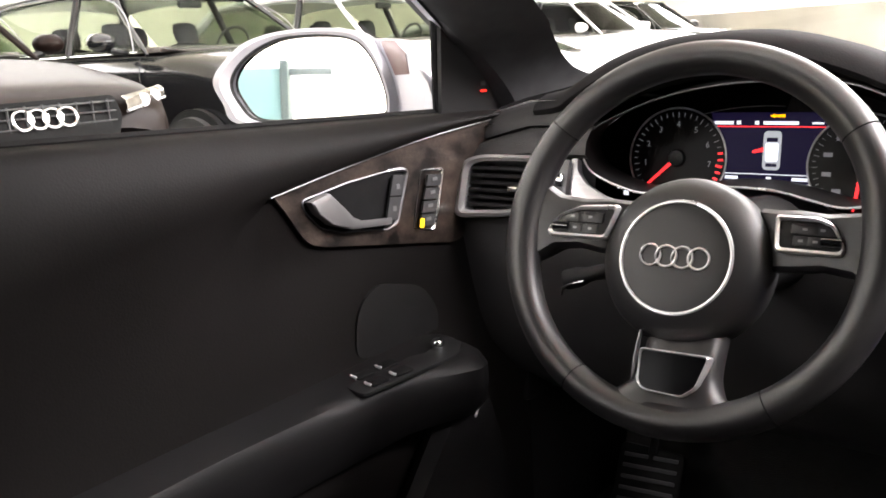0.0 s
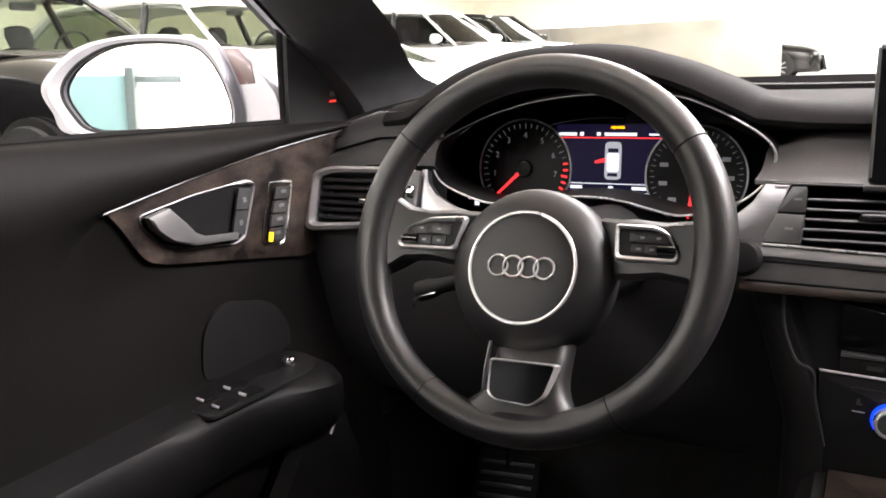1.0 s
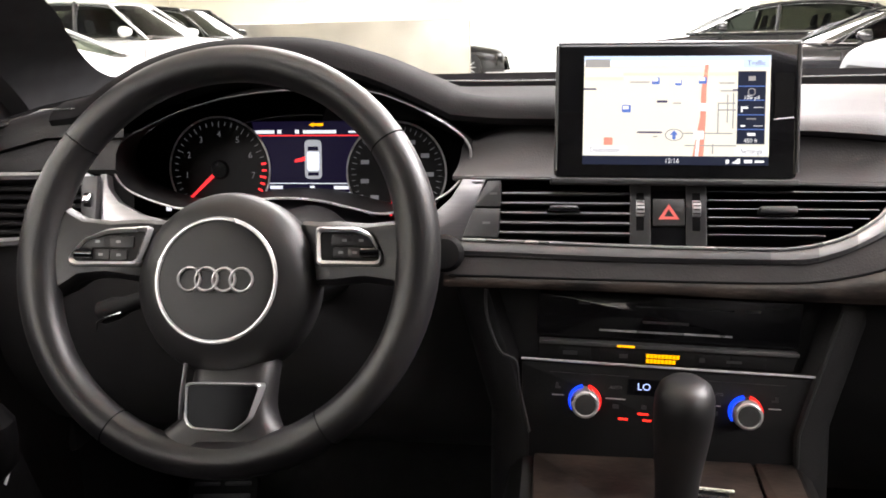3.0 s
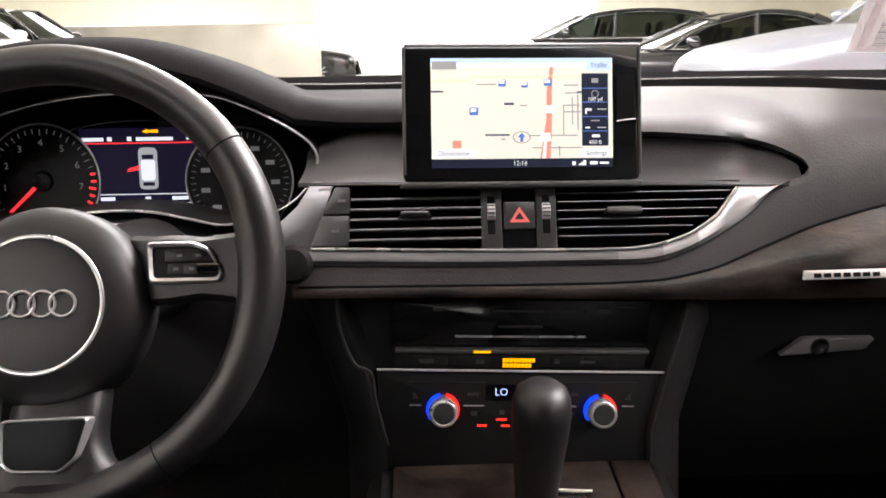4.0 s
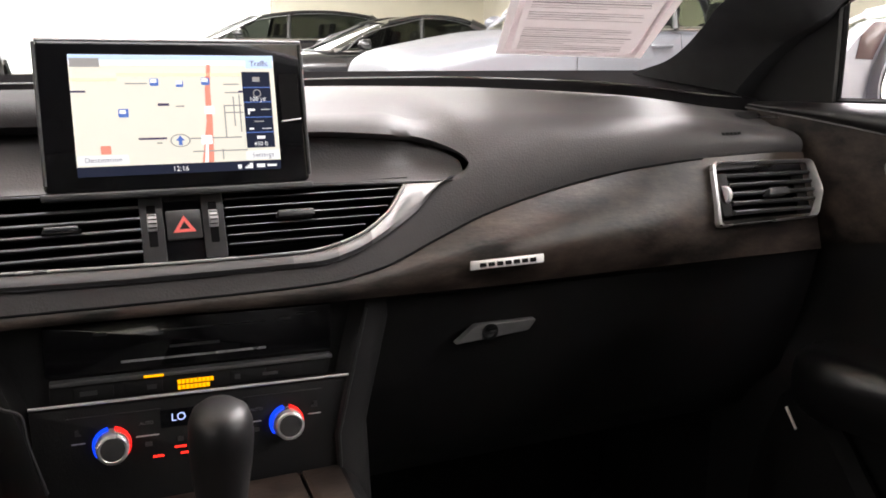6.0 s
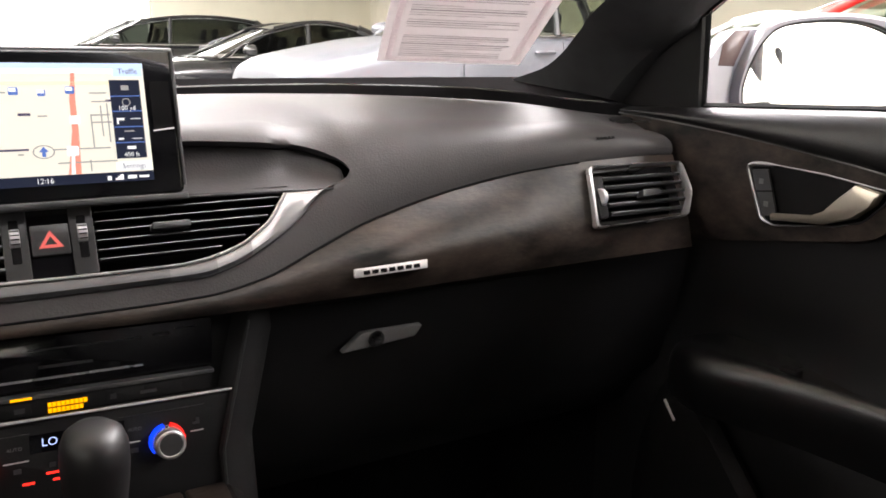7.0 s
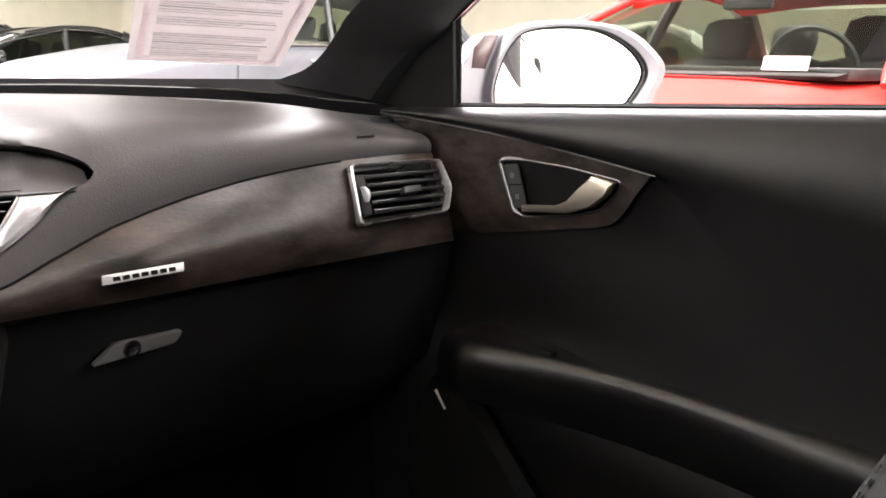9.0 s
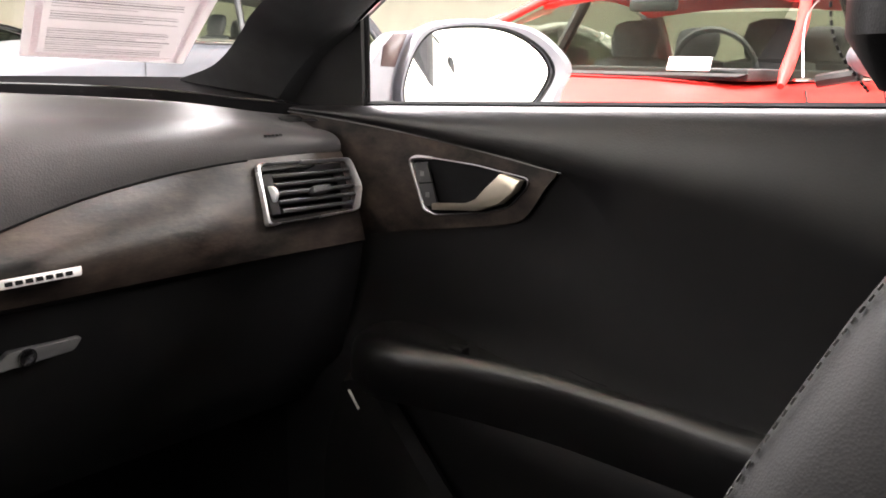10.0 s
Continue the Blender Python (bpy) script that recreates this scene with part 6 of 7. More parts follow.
def door_side(side):
    """One front door, seen from inside; side is -1 for the driver's."""
    d = thing("front_door", "black leather car door with dark ash trim and chrome handle" if side > 0 else "driver's car door in black leather with ash trim and switches", "car door", (side * 0.76, 0.5, 0.7), "front doors")

    def P(y, z, out=0.0):
        return Vector((side * (door_x(y, z) - out), y, z))

    def skin(pts, out, depth=0.0):
        """A sheet over a flat outline, following the door's curve."""
        bm = bmesh.new()
        bm.faces.new([bm.verts.new((y, z, 0)) for y, z in pts])
        bmesh.ops.triangulate(bm, faces=bm.faces)
        for _ in range(2):
            bmesh.ops.subdivide_edges(bm, edges=bm.edges, cuts=1, use_grid_fill=True)
        back = [v for v in bm.verts]
        got = bmesh.ops.extrude_face_region(bm, geom=list(bm.faces))
        top = {v for v in got["geom"] if isinstance(v, bmesh.types.BMVert)}
        for v in bm.verts:
            v.co = P(v.co.x, v.co.y, out if v in top else out - depth)
        return bm

    def inset(outline, width):
        """The outline drawn in towards its middle."""
        mid = Vector((sum(p[0] for p in outline), sum(p[1] for p in outline))) / len(outline)
        return [tuple(Vector(p) + (mid - Vector(p)).normalized() * width) for p in outline]

    def ring_bm(outline, radius):
        return tube([P(y, z, 0.002) for y, z in outline], [radius(y, z) for y, z in outline], 8, closed=True)

    ys = steps(-0.5, 0.99, 44)
    # upper leather from the crease to the window sill
    rows = []
    for y in ys:
        c, s = bend(CREASE, y), sill_z(y)
        k = min(1.0, max(0.1, (0.58 - y) / 0.10))
        r = [P(y, c - 0.085 * k, -0.004), P(y, c - 0.065 * k, -0.0016), P(y, c - 0.045 * k, 0.0006), P(y, c - 0.025 * k, 0.0032), P(y, c - 0.010 * k, 0.0056)]
        for t in (0.0, 0.07, 0.18, 0.32, 0.46, 0.6, 0.74, 0.86, 0.94):
            r.append(P(y, c + t * (s - c), 0.007 + 0.05 * t * (0.55 - t)))
        r += [Vector((side * 0.7665, y, s - 0.003)), Vector((side * 0.7725, y, s))]
        z0 = c - 0.085 * k
        low = [P(y, z, o) for z, o in ((0.28, 0.0), (0.45, 0.015), (0.6, 0.02), (0.66, 0.03), (min(0.70, z0 - 0.01), 0.002), (z0 + (0.70 - z0) * 0.7, -0.003), (z0 + (0.70 - z0) * 0.35, -0.005))]
        rows.append(low + r)
    part("door_skin", grid(rows), UPPERL if side > 0 else UPPERD, d, "soft black leather door skin", smooth=75)
    rows = []
    for y in ys:
        s = sill_z(y)
        rows.append([Vector((side * x, y, z)) for x, z in ((0.7715, s - 0.01), (0.7715, s + 0.001), (0.777, s + 0.0045), (0.784, s + 0.001), (0.788, s - 0.03))])
    part("window_seal", grid(rows), DEEP, d, "black window seal")
    rows = []
    for y in ys:
        s = sill_z(y)
        rows.append([Vector((side * x, y, z)) for x, z in ((0.788, s - 0.02), (0.805, s - 0.012), (0.86, s - 0.05), (0.905, s - 0.2), (0.915, 0.6), (0.89, 0.25))])
    part("outer_skin", grid(rows), SILVERPAINT, d, "silver painted outer skin")
    # ash trim with a bright upper line
    w = part("ash_trim", skin(rounded(TRIM, 0.012), 0.0012, 0.004), WOOD, d, "dark ash door trim")
    part("trim_line", tube([P(q.x, q.y - 0.004, 0.0035) for q in spline([(1.03, 1.0145, 0), (0.888, 1.0012, 0), (0.737, 0.9862, 0), (0.583, 0.9655, 0)], 24)], 0.0009, 6), EDGE, w, "thin bright line")
    # handle in its bowl
    h = part("handle_bezel", ring_bm(rounded(HANDLE, 0.006), lambda y, z: 0.0009 + 0.0020 * min(1.0, max(0.0, (y - 0.763) / 0.012))), SILVER, d, "chrome handle surround, broad at the front")
    part("bowl", skin(inset(rounded(HANDLE, 0.006), 0.0015), 0.0018, 0.0005), DEEP, h, "dark handle bowl")
    LV0 = [(0.758, 0.908), (0.705, 0.9145), (0.69, 0.922), (0.676, 0.938), (0.658, 0.9545), (0.63, 0.9495), (0.636, 0.937), (0.657, 0.9195), (0.69, 0.9085), (0.757, 0.9015)]
    part("lever", grid([[P(y, z, o) for y, z in LV0] for o in (0.004, 0.0125)] + [[P(0.69 + (y - 0.69) * 0.93, 0.925 + (z - 0.925) * 0.85, 0.0145) for y, z in LV0]], closed=True, cap=True), LEVER if side > 0 else GREYL, h, "satin metal door lever")
    lock = [(0.792, 0.9545), (0.770, 0.9575), (0.7525, 0.9065), (0.7725, 0.9035)]
    lk = part("lock_switch", skin(lock, 0.0085, 0.003), SATIN, h, "black lock switch")
    part("lock_gap", skin([(0.783, 0.9315), (0.761, 0.9345), (0.7605, 0.9330), (0.7825, 0.930)], 0.0092, 0.001), DEEP, lk)
    for y, z in ((0.777, 0.943), (0.768, 0.918)):
        part("symbol", skin([(y - 0.003, z - 0.003), (y + 0.003, z - 0.003), (y + 0.003, z + 0.003), (y - 0.003, z + 0.003)], 0.0092, 0.0005), EDGE, lk)
    if side < 0:
        mem = [(0.830, 0.955), (0.868, 0.951), (0.8665, 0.944), (0.8485, 0.880), (0.843, 0.877), (0.8085, 0.8845), (0.8105, 0.892)]
        mm = part("memory_bezel", ring_bm(rounded(mem, 0.006), lambda y, z: 0.0007 + 0.0022 * min(1.0, max(0.0, (y - 0.836 - (z - 0.885) * 0.3) / 0.012))), CHROME, d, "chrome memory switch surround")
        for k in range(4):
            t0, t1 = k / 4 + 0.02, (k + 1) / 4 - 0.02
            q = lambda u, t: (0.8365 - 0.0225 * t + u * (0.026 + 0.001 * t), 0.9495 - 0.064 * t - 0.003 * u)
            part("memory_switch", skin([q(0, t0), q(1, t0), q(1, t1), q(0, t1)], 0.008, 0.003), SATIN, mm)
            part("symbol", skin([(q(0.35, (t0 + t1) / 2)[0], q(0, (t0 + t1) / 2)[1] - 0.002), (q(0.7, 0.5 * (t0 + t1))[0], q(0, (t0 + t1) / 2)[1] - 0.002), (q(0.7, 0.5 * (t0 + t1))[0], q(0, (t0 + t1) / 2)[1] + 0.002), (q(0.35, 0.5 * (t0 + t1))[0], q(0, (t0 + t1) / 2)[1] + 0.002)], 0.0088, 0.0005), EDGE, mm)
        part("amber_lamp", skin([(0.8135, 0.886), (0.8205, 0.8845), (0.8235, 0.895), (0.816, 0.8965)], 0.0088, 0.0005), glow("door_amber", (1.0, 0.62, 0.02), 2.0), mm, "amber lamp")
    # armrest
    rows = []
    for y in steps(-0.5, 0.79, 36) + [0.79 + 0.085 * math.sin(math.pi / 2 * t) for t in steps(0, 1, 14)[1:]]:
        e = max(0.0, (y - 0.79) / 0.085)
        k = 1 - e * e * 0.9
        top = (0.7415 if side > 0 else 0.7355) - 0.012 * max(0, 0.35 - y) - 0.02 * e * e
        reach = bend([(-0.5, 0.045), (0.34, 0.042), (0.55, 0.034), (0.69, 0.05), (0.79, 0.08)] if side > 0 else [(-0.5, 0.04), (0.46, 0.04), (0.6, 0.05), (0.72, 0.06), (0.76, 0.078), (0.80, 0.10)], y) * math.sqrt(max(0.0, 1.0 - e * e))
        if side > 0:
            dip = 0.016 * min(1.0, max(0.0, (0.74 - y) / 0.10))
            rows.append([P(y, top + 0.010 - dip, -0.014), P(y, top + 0.004 - dip, 0.010 * k), P(y, top - dip, reach * 0.38), P(y, top - dip * 0.5, reach * 0.55), P(y, top - 0.001, reach * 0.70), P(y, top - 0.003, reach * 0.82), P(y, top - 0.012, reach * 0.96), P(y, top - 0.026, reach), P(y, top - 0.062, reach * 0.95), P(y, top - 0.078, reach * 0.8), P(y, top - 0.09, 0.0)])
            continue
        rows.append([P(y, top + 0.014, -0.014), P(y, top + 0.006, 0.012 * k), P(y, top + 0.002, reach * 0.6), P(y, top - 0.002, reach * 0.85), P(y, top - 0.014, reach), P(y, top - 0.035, reach * 1.0), P(y, top - 0.062, reach * 0.95), P(y, top - 0.078, reach * 0.8), P(y, top - 0.09, 0.0)])
    arm = part("armrest", grid(rows), ARML if side > 0 else ARMD, d, "black leather armrest")
    if side < 0:
        pm = plane((-0.716, 0.729, 0.7352), (0.12, 0.99, 0), (-1, 0, 0.05))
        sp = part("switch_plate", plate(rounded([(-0.085, -0.032), (0.07, -0.03), (0.105, -0.005), (0.1, 0.022), (-0.085, 0.024)], 0.012), pm, 0.004, 0.0015), DARK, d, "black window switch plate")
        for u, v in ((-0.05, 0.010), (-0.012, 0.010), (-0.052, -0.017), (-0.014, -0.017)):
            sw = part("window_switch", plate(rounded([(u - 0.013, v - 0.009), (u + 0.013, v - 0.009), (u + 0.013, v + 0.009), (u - 0.013, v + 0.009)], 0.003), pm @ pose(0, 0, 0.003), 0.003, 0.001), DEEP, sp)
            part("chrome_tip", tube([pm @ Vector((u - 0.013, v - 0.005, 0.006)), pm @ Vector((u - 0.0145, v, 0.0065)), pm @ Vector((u - 0.013, v + 0.005, 0.006))], 0.0017, 6), RINGM, sw)
        part("mirror_knob", lathe([(0.0092, 0.0), (0.0092, 0.005), (0.0086, 0.010), (0.0068, 0.0120), (0, 0.0124)], 24, pm @ pose(0.066, 0.002, 0.003)), CHROME, sp, "round chrome mirror knob")
    else:
        part("window_switch", rbox(0.718, 0.732, 0.69, 0.713, 0.732, 0.744, 0.002), DARK, arm)
        part("chrome_tip", tube([(0.717, 0.690, 0.7485), (0.728, 0.690, 0.7485)], 0.0008, 6), CHROME, arm)
        part("grip_line", tube(spline([(0.722, 0.50, 0.7475), (0.728, 0.53, 0.747), (0.735, 0.555, 0.7485)], 12), 0.0007, 6), DARK, arm)
    # speaker grille
    if side < 0:
        part("speaker_grille", skin(rounded([(0.69, 0.75), (0.70, 0.81), (0.735, 0.832), (0.82, 0.81), (0.85, 0.77), (0.845, 0.73)], 0.02), 0.0, 0.004), MESH, d, "black perforated speaker grille")
    # map pocket edge
    pk = part("map_pocket", grid([[P(y, z, o) for z, o in ((z0, 0.03), (z0 + 0.012, 0.045), (z0, 0.062), (z0 - 0.06, 0.07), (0.33, 0.06), (0.3, 0.0))] for y, z0 in ((-0.4, 0.44), (0.5, 0.44), (0.62, 0.50), (0.70, 0.565), (0.76, 0.625), (0.80, 0.662), (0.83, 0.68), (0.858, 0.67), (0.88, 0.6))]), DOORL, d, "black moulded map pocket")
    # Pale bar modelled in place of the highlight on the pocket's edge.
    part("pocket_glint", tube([P(0.845, 0.662, 0.064), P(0.825, 0.642, 0.066)], 0.0024, 6), BADGEM, pk)
    # mirror corner panel and window frame
    tri = [(0.905, sill_z(0.905) - 0.004), (1.10, 1.004), (1.03, 1.06), (0.965, 1.105), (0.935, 1.15), (0.905, 1.2), (0.895, 1.2)]
    mc = part("mirror_corner", thick(grid([[Vector((side * (0.772 - 0.10 * max(0, z - 1.03)), y, z)) for y, z in tri], [Vector((side * (0.772 - 0.10 * max(0, 1.05 - 1.03)), 0.98, 1.06))] * len(tri)], closed=True), 0.006), DARK, d, "black mirror corner panel")
    part("seal_line", tube([(side * (0.768 - 0.1 * max(0, z - 1.03)), y, z) for y, z in ((1.06, 1.035), (1.005, 1.07), (0.95, 1.11), (0.915, 1.17))], 0.003, 8), DEEP, mc)
    part("window_post", tube([(side * 0.777, 0.91, 1.01), (side * 0.771, 0.905, 1.1), (side * 0.757, 0.898, 1.22)], 0.006, 8), DEEP, d)
    if side < 0:
        part("warning_lamp", plate(rounded([(-0.005, -0.001), (0.005, -0.001), (0.005, 0.001), (-0.005, 0.001)], 0.0006), plane((-0.7625, 0.998, 1.040), (0.2, 0.98, 0), (0, 0, 1)), 0.002), REDL, mc, "small red lamp")
        part("symbol", plate([(-0.004, 0.0), (0.004, 0.0), (0.004, 0.006), (-0.004, 0.006)], plane((-0.7625, 0.998, 1.047), (0.2, 0.98, 0), (0, 0, 1)), 0.001), FLK, mc)
    # outside mirror
    if side > 0:
        M = plane((0.965, 0.88, 1.075), (0.884, -0.4675, 0), (0, 0.06, 1))
    else:
        M = plane((-0.965, 0.88, 1.075), (0.948, 0.319, 0), (0, 0.06, 1))

    def loop(pts, n=72):
        return [(side * q.x, q.y) for q in spline([(a, b, 0) for a, b in pts], n, closed=True)]

    glo = loop([(-0.11, -0.045), (-0.102, -0.007), (-0.083, 0.028), (-0.056, 0.046), (0.004, 0.0525), (0.06, 0.0475), (0.107, 0.025), (0.131, -0.006), (0.119, -0.038), (0.09, -0.062), (0.014, -0.063), (-0.093, -0.061)])
    hou = loop([(-0.119, -0.05), (-0.110, 0.0), (-0.086, 0.043), (-0.05, 0.0585), (0.035, 0.062), (0.105, 0.05), (0.148, 0.021), (0.166, -0.005), (0.152, -0.036), (0.128, -0.066), (0.0, -0.071), (-0.1, -0.069)])
    rows = [[M @ Vector((x, y, -0.004)) for x, y in glo], [M @ Vector((x, y, 0.010)) for x, y in glo], [M @ Vector((x * 0.5 + p * 0.5, y * 0.5 + q * 0.5, 0.013)) for (x, y), (p, q) in zip(glo, hou)], [M @ Vector((x, y, 0.002)) for x, y in hou]]
    for t, back in ((0.98, -0.03), (0.88, -0.07), (0.65, -0.10), (0.25, -0.118)):
        rows.append([M @ Vector((x * t, y * t, back)) for x, y in hou])
    hs = part("mirror_housing", grid(rows, closed=True, cap=True), SILVERPAINT, d, "silver painted mirror housing")
    part("mirror_rim", tube([M @ Vector((x * 1.004, y * 1.006, 0.008)) for x, y in glo], 0.0028, 6, closed=True), DARK, hs)
    part("mirror_glass", plate([(x * 0.995, y * 0.99) for x, y in glo], M @ pose(0, 0, -0.003), 0.004), MIRROR, hs, "mirror glass", smooth=0)
    foot = [(-0.20, -0.062), (-0.178, -0.05), (-0.17, -0.02), (-0.14, 0.023), (-0.12, 0.042), (-0.06, 0.046), (-0.04, -0.066)]
    part("mirror_foot", grid([[M @ Vector((side * x * k, y * k, w)) for x, y in foot] for k, w in ((0.96, -0.010), (1.0, -0.02), (1.0, -0.06), (0.9, -0.10))], closed=True, cap=True), SILVERPAINT, hs, "silver mirror foot")
    lamp = [(-0.137, -0.006), (-0.133, 0.022), (-0.118, 0.040), (-0.097, 0.040), (-0.1135, 0.0), (-0.116, -0.007)]
    part("side_lamp", plate([(side * x, y) for x, y in lamp], M @ pose(0, 0, -0.012), 0.004, 0.001), SMOKE, hs, "smoked blind spot lamp")
    # window pane
    pane("window_pane", grid([[Vector((side * (0.79 - 0.28 * (z - 1.03)), y, z)) for z in steps(sill_z(y) - 0.01, 1.40, 3)] for y in (0.90, 0.4, -0.5)]), d, "clear side window", (0, 0.2, 1.0))
    return d


doors = {s: door_side(s) for s in (-1, 1)}

# car shell round the cabin
shell = thing("vehicle_shell", "silver saloon body round the cabin with black headliner", "car body", (0, 0, 0.2))
for side in (-1, 1):
    # windscreen pillar: inner edge, broad face, outer edge
    a = [(side * x, y, z) for x, y, z in ((0.70, 1.29, 1.02), (0.70, 1.22, 1.044), (0.695, 1.14, 1.062), (0.685, 1.083, 1.084), (0.665, 1.02, 1.114), (0.645, 0.95, 1.147), (0.60, 0.62, 1.30), (0.56, 0.45, 1.37))]
    b = [(side * x, y, z) for x, y, z in ((0.745, 1.07, 1.0), (0.743, 1.045, 1.026), (0.743, 1.012, 1.057), (0.745, 0.97, 1.088), (0.745, 0.921, 1.112), (0.737, 0.86, 1.145), (0.70, 0.60, 1.29), (0.655, 0.40, 1.36))]
    rows = []
    pa, pb = spline(a, 40), spline(b, 40)
    for p, q in zip(pa, pb):
        mid = (p + q) / 2
        nrm = Vector((-side * 0.55, -0.65, 0.0)).normalized()
        out = Vector((side * 0.06, 0.045, 0.0))
        rows.append([p + out, p, p + (q - p) * 0.2 + nrm * 0.006, mid + nrm * 0.010, p + (q - p) * 0.8 + nrm * 0.007, q, q + out])
    part("windscreen_pillar", grid(rows), FABRIC, shell, "dark cloth covered windscreen pillar")
    rows = []
    for p, q in zip(pa, pb):
        rows.append([p + Vector((side * 0.075, 0.05, 0.0)), (p + q) / 2 + Vector((side * 0.075, 0.06, 0.0)), q + Vector((side * 0.04, 0.03, 0.0)), q + Vector((side * 0.01, 0.0, 0.0))])
    part("pillar_outside", grid(rows), SILVERPAINT, shell)
    part("pillar_fill", grid([[q, Vector((side * 0.778, max(0.905, q.y - 0.015), q.z)), Vector((side * 0.772, 0.902, q.z + 0.004))] for q in pb[:30]]), FABRIC, shell)
    part("roof_rail", grid([[Vector((side * 0.62, y, 1.40)), Vector((side * 0.70, y, 1.37)), Vector((side * 0.69, y, 1.335)), Vector((side * 0.64, y, 1.345))] for y in steps(0.6, -1.3, 4)], closed=True, cap=True), FABRIC, shell)
    part("middle_pillar", rbox(side * 0.72 - 0.04, side * 0.72 + 0.04, -0.5, -0.36, 0.3, 1.38, 0.02), FABRIC, shell)
    part("rear_side", thick(grid([[Vector((side * 0.78, y, z)) for z in (0.25, 0.7, 1.06)] for y in (-0.45, -1.0, -1.6)]), 0.04), LEATHER, shell)
    part("sill_floor_side", rbox(min(side * 0.70, side * 0.9), max(side * 0.70, side * 0.9), -1.6, 1.3, 0.2, 0.32, 0.02), CARPET, shell)
    ft = part("front_wing", grid([[Vector((side * 0.72, y, 0.97 - 0.10 * (y - 1.25))), Vector((side * 0.86, y, 0.93 - 0.1 * (y - 1.25))), Vector((side * 0.94, y, 0.75)), Vector((side * 0.93, y, 0.3))] for y in steps(0.95, 2.4, 6)]), SILVERPAINT, shell)
for side in (-1, 1):
    part("kick_panel", grid([[Vector((side * (0.738 if y < 1.0 else 0.72), y, z)) for z in (0.2, 0.5, 0.8, 0.99)] for y in (0.955, 1.05, 1.2, 1.42)]), DARK, shell, "black carpeted kick panel")
for side in (-1, 1):
    part("corner_block", rbox(min(side * 0.69, side * 0.79), max(side * 0.69, side * 0.79), 0.975, 1.3, 0.6, 1.003, 0.01), DARK, shell)
part("bonnet", grid([[Vector((x, y, 1.0 - 0.09 * (y - 1.3) - 0.08 * (x / 0.75) ** 2)) for x in steps(-0.74, 0.74, 10)] for y in steps(1.36, 2.4, 6)]), SILVERPAINT, shell, "silver bonnet")
part("nose", rbox(-0.9, 0.9, 2.35, 2.55, 0.25, 0.88, 0.08, 3), SILVERPAINT, shell)
TINT = glass("dark_rear_glass", (0.42, 0.44, 0.42), ior=1.2)
for side in (-1, 1):
    part("rear_flank", grid([[Vector((side * x, y, z)) for x, z in ((0.79, 1.035), (0.82, 1.025), (0.87, 0.98), (0.905, 0.85), (0.915, 0.6), (0.89, 0.25))] for y in steps(-0.505, -2.3, 8)]), SILVERPAINT, shell, "silver rear door and flank")
    part("rear_window", grid([[Vector((side * (0.79 - 0.28 * (z - 1.03)), y, z)) for z in steps(1.034, 1.36, 4)] for y in (-0.51, -1.2, -1.9)]), TINT, shell, "dark tinted rear side window")
part("roof", thick(grid([[Vector((x, y, 1.375 + 0.03 * math.cos(x * 2.2) - 0.05 * max(0, -y - 0.6))) for x in steps(-0.66, 0.66, 8)] for y in steps(0.52, -1.7, 10)]), 0.03), FABRIC, shell, "black cloth headliner")
part("firewall", grid([[Vector((x, 1.30, 0.2)), Vector((x, 1.42, 0.6)), Vector((x, 1.42, 1.03))] for x in steps(-0.9, 0.9, 4)]), CARPET, shell)
part("floor_pan", rbox(-0.9, 0.9, -1.7, 1.35, 0.14, 0.22, 0.0), CARPET, shell, "black carpet")
part("rear_bulkhead", rbox(-0.85, 0.85, -1.75, -1.6, 0.2, 1.02, 0.03), LEATHER, shell)
part("rear_bench", rbox(-0.7, 0.7, -1.6, -1.05, 0.25, 0.55, 0.06, 3), LEATHER, shell)
part("rear_pillars", rbox(-0.72, -0.45, -1.75, -1.65, 1.0, 1.36, 0.03), FABRIC, shell)
part("rear_pillars", rbox(0.45, 0.72, -1.75, -1.65, 1.0, 1.36, 0.03), FABRIC, shell)
for x in (-0.78, 0.78):
    for y in (1.9, -1.35):
        w = part("wheel", lathe([(0, -0.11), (0.3, -0.11), (0.335, -0.08), (0.335, 0.08), (0.3, 0.11), (0, 0.11)], 32, pose(x, y, 0.335, 0, 90, 0)), RUBBER, shell, "black tyre")
pane("windscreen", grid([[Vector((x, 1.38 - 0.10 * (x / 0.7) ** 2 - (1.38 - 0.50) * t, 1.035 + (1.385 - 1.035) * t + 0.012 * math.sin(math.pi * t))) for x in steps(-0.73 + 0.1 * t, 0.73 - 0.1 * t, 12)] for t in steps(0, 1, 8)]), shell, "clear windscreen", (0, 0, 1.0))

# sheet of print lying at the foot of the windscreen
paper = thing("window_sticker", "white printed price sheet fixed inside the windscreen", "paper", (0.54, 1.1, 1.09))
PP = plane((0.552, 1.165, 1.07), (0.188, -0.07, -0.006), (-0.018, -0.07, 0.03))
part("sheet", plate([(-0.1, 0.0), (0.1, 0.0), (0.1, 0.25), (-0.1, 0.25)], PP, 0.0006), SHEET, paper, smooth=0)
FRAMEI = sheer(mat("pale_print_frame", (0.66, 0.62, 0.63), 0.8, scale=260, vary=0.3), (0.95, 0.9, 0.91), 0.65)
for x0, x1, y0, y1 in ((-0.09, 0.09, 0.008, 0.016), (-0.09, -0.082, 0.016, 0.246), (0.082, 0.09, 0.016, 0.246), (-0.082, 0.082, 0.238, 0.246)):
    bar(x0, x1, y0, y1, PP @ pose(0, 0, 0.0006), FRAMEI, paper, "print_frame")
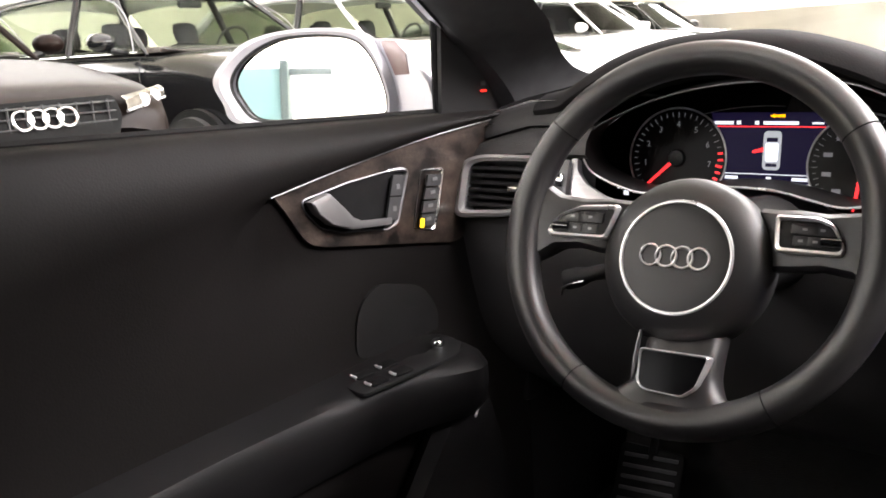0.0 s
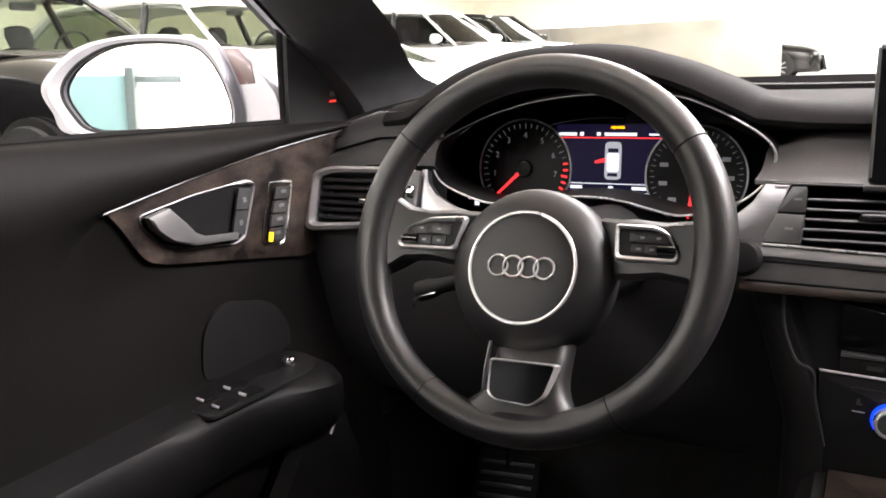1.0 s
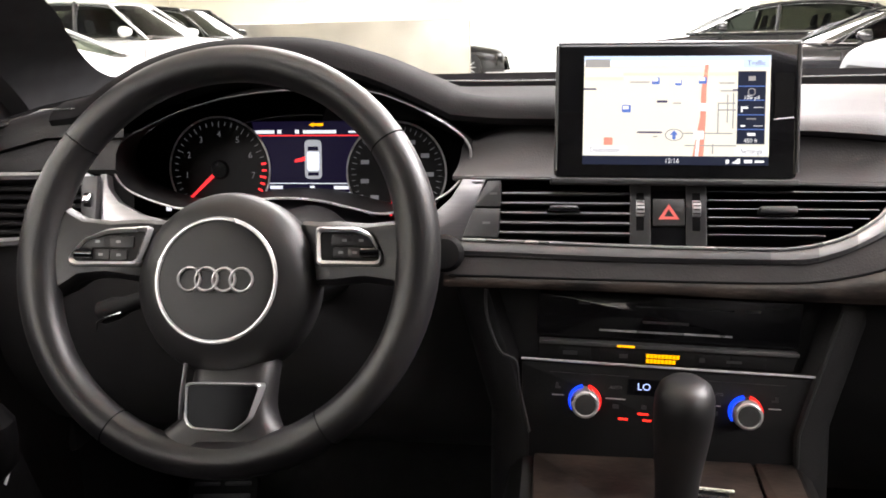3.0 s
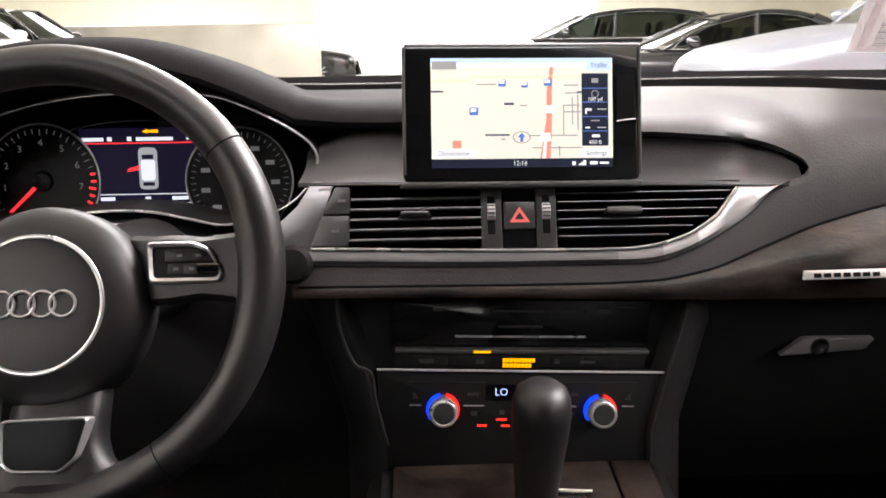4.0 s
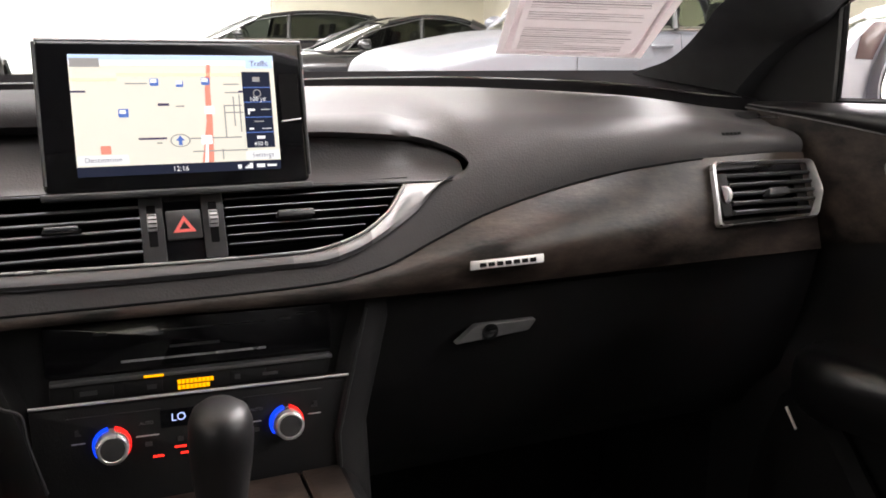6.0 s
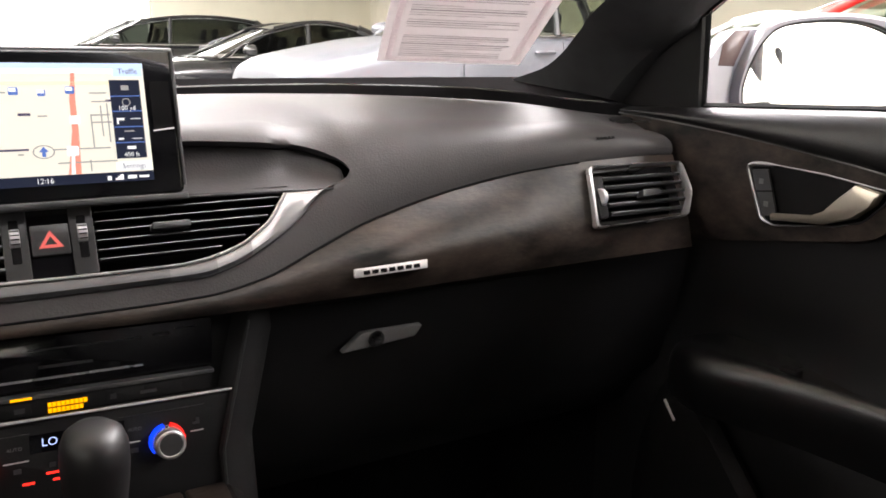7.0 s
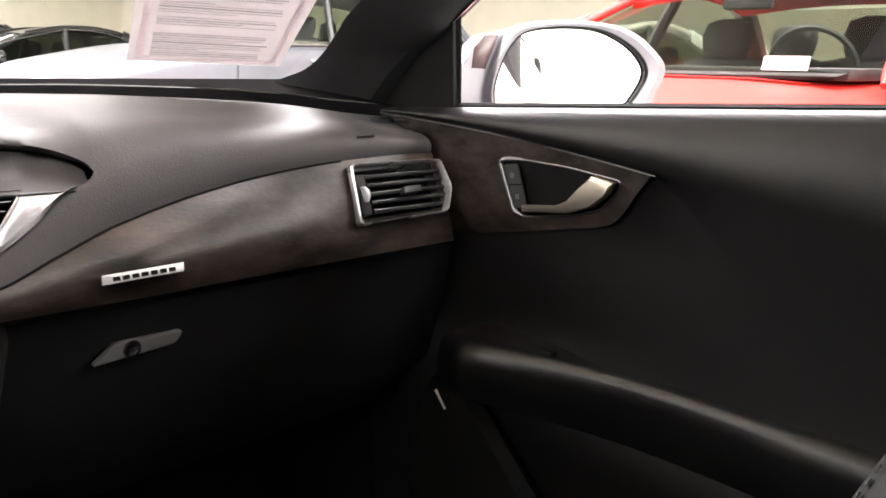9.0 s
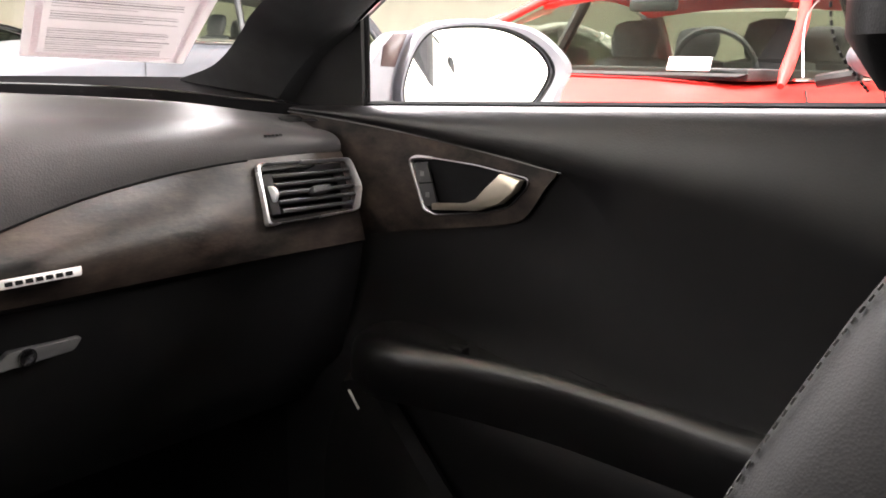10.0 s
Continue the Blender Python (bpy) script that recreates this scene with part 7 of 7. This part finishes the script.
INK2 = sheer(mat("faint_print", (0.48, 0.45, 0.46), 0.8), (0.48, 0.45, 0.46))
random.seed(5)
for k in range(34):
    y = 0.022 + 0.0066 * k
    if k in (11, 12, 13, 18, 24):
        continue
    e = 0.07 - (random.random() * 0.09 if k % 4 == 3 else random.random() * 0.008)
    bar(-0.074, e, y, y + 0.0011 + 0.0009 * (k % 3 == 0), PP @ pose(0, 0, 0.0006), INK if k % 5 == 1 else INK2, paper, "print_line")

# passenger seat
SEATL = mat("grained_seat_leather", (0.0085, 0.0081, 0.008), 0.6, spec=0.22, bump=0.1, bscale=-900, scale=14, vary=0.2)
THREAD = mat("grey_thread", (0.055, 0.053, 0.052), 0.8)
seat = thing("passenger_seat", "black leather passenger seat with pale seam stitching", "car seat", (0.4, -0.1, 0.25))
rows = []
SEATC = 0.442
for z, y, w in ((0.52, 0.255, 0.205), (0.60, 0.265, 0.23), (0.70, 0.262, 0.242), (0.80, 0.242, 0.244), (0.88, 0.215, 0.238), (0.95, 0.186, 0.228), (1.00, 0.164, 0.212), (1.035, 0.146, 0.19), (1.055, 0.125, 0.15), (1.062, 0.10, 0.10)):
    rows.append([Vector((SEATC + w * u, y + v * 0.10, z)) for u, v in ((-0.80, -2.2), (-1.0, -1.4), (-1.05, -0.7), (-1.02, -0.2), (-0.96, -0.03), (-0.90, 0.0), (-0.80, -0.06), (-0.62, -0.5), (-0.3, -0.66), (0, -0.68), (0.3, -0.66), (0.62, -0.5), (0.80, -0.06), (0.90, 0.0), (0.96, -0.03), (1.02, -0.2), (1.05, -0.7), (1.0, -1.4), (0.8, -2.2), (0, -2.4))])
part("backrest", grid(rows, closed=True, cap=True), SEATL, seat, "bolstered black leather backrest")
edge = spline([r[4] + Vector((-0.0004, 0.0006, 0)) for r in rows[:-2]], 90)
for k in range(0, len(edge) - 1, 1):
    a, b = edge[k], edge[k + 1]
    n = max(1, int((b - a).length / 0.006))
    for j in range(n):
        p = a + (b - a) * (j / n)
        q = a + (b - a) * ((j + 0.55) / n)
        if p.z > 0.86 and p.x < SEATC:
            part("stitch", tube([p, q], 0.0005, 5), THREAD, seat)
rows = []
for t, w in ((-1.0, 0.3), (-0.93, 0.75), (-0.7, 0.97), (-0.3, 1.0), (0.3, 0.98), (0.7, 0.9), (0.93, 0.66), (1.0, 0.25)):
    rows.append([Vector((0.425 + 0.135 * w * math.copysign(abs(math.cos(a)) ** 0.6, math.cos(a)), 0.155 + 0.052 * w * math.copysign(abs(math.sin(a)) ** 0.7, math.sin(a)), 1.152 + 0.09 * t)) for a in (2 * math.pi * k / 28 for k in range(28))])
hr = part("headrest", grid(rows, closed=True, cap=True), SEATL, seat, "rounded black leather headrest")
for dx in (-0.05, 0.05):
    part("headrest_post", tube([(0.425 + dx, 0.13, 1.0), (0.425 + dx, 0.145, 1.1)], 0.006, 10), CHROME, seat)
part("cushion", rbox(0.19, 0.67, -0.05, 0.5, 0.36, 0.52, 0.05, 4), SEATL, seat, "black leather seat cushion")
hedge = [Vector((0.425 - 0.128 * w, 0.155 + 0.040 * w, 1.152 + 0.09 * t)) for t, w in ((-0.93, 0.78), (-0.7, 0.98), (-0.3, 1.01), (0.3, 0.99))]
he = spline(hedge, 30)
for a, b in zip(he, he[1:]):
    part("stitch", tube([a, a + (b - a) * 0.6], 0.0006, 5), THREAD, seat)

part("outer_roof", thick(grid([[Vector((x, y, 1.425 + 0.025 * math.cos(x * 2.2) - 0.05 * max(0, -y - 0.6))) for x in steps(-0.68, 0.68, 8)] for y in steps(0.50, -1.75, 10)]), 0.012), SILVERPAINT, shell, "silver painted roof")
part("rear_screen", grid([[Vector((x, -1.72 - 0.75 * t, 1.36 - 0.36 * t)) for x in steps(-0.66, 0.66, 6)] for t in steps(0, 1, 4)]), TINT, shell, "dark raked rear screen")
part("boot_lid", grid([[Vector((x, y, z)) for x in steps(-0.86, 0.86, 8)] for y, z in ((-2.3, 1.01), (-2.5, 1.0), (-2.68, 0.99), (-2.74, 0.9), (-2.72, 0.6), (-2.68, 0.3))]), SILVERPAINT, shell, "silver boot lid")
# Out-of-view seat, added to block light from behind on the left.
unseen_driver_seat = copy_thing(seat, Matrix.Translation((-0.44, -0.52, 0.25)))
unseen_driver_seat.name = "unseen_driver_seat"
tagged(unseen_driver_seat, "unseen black leather driver's seat set well back, added to block light", "car seat")
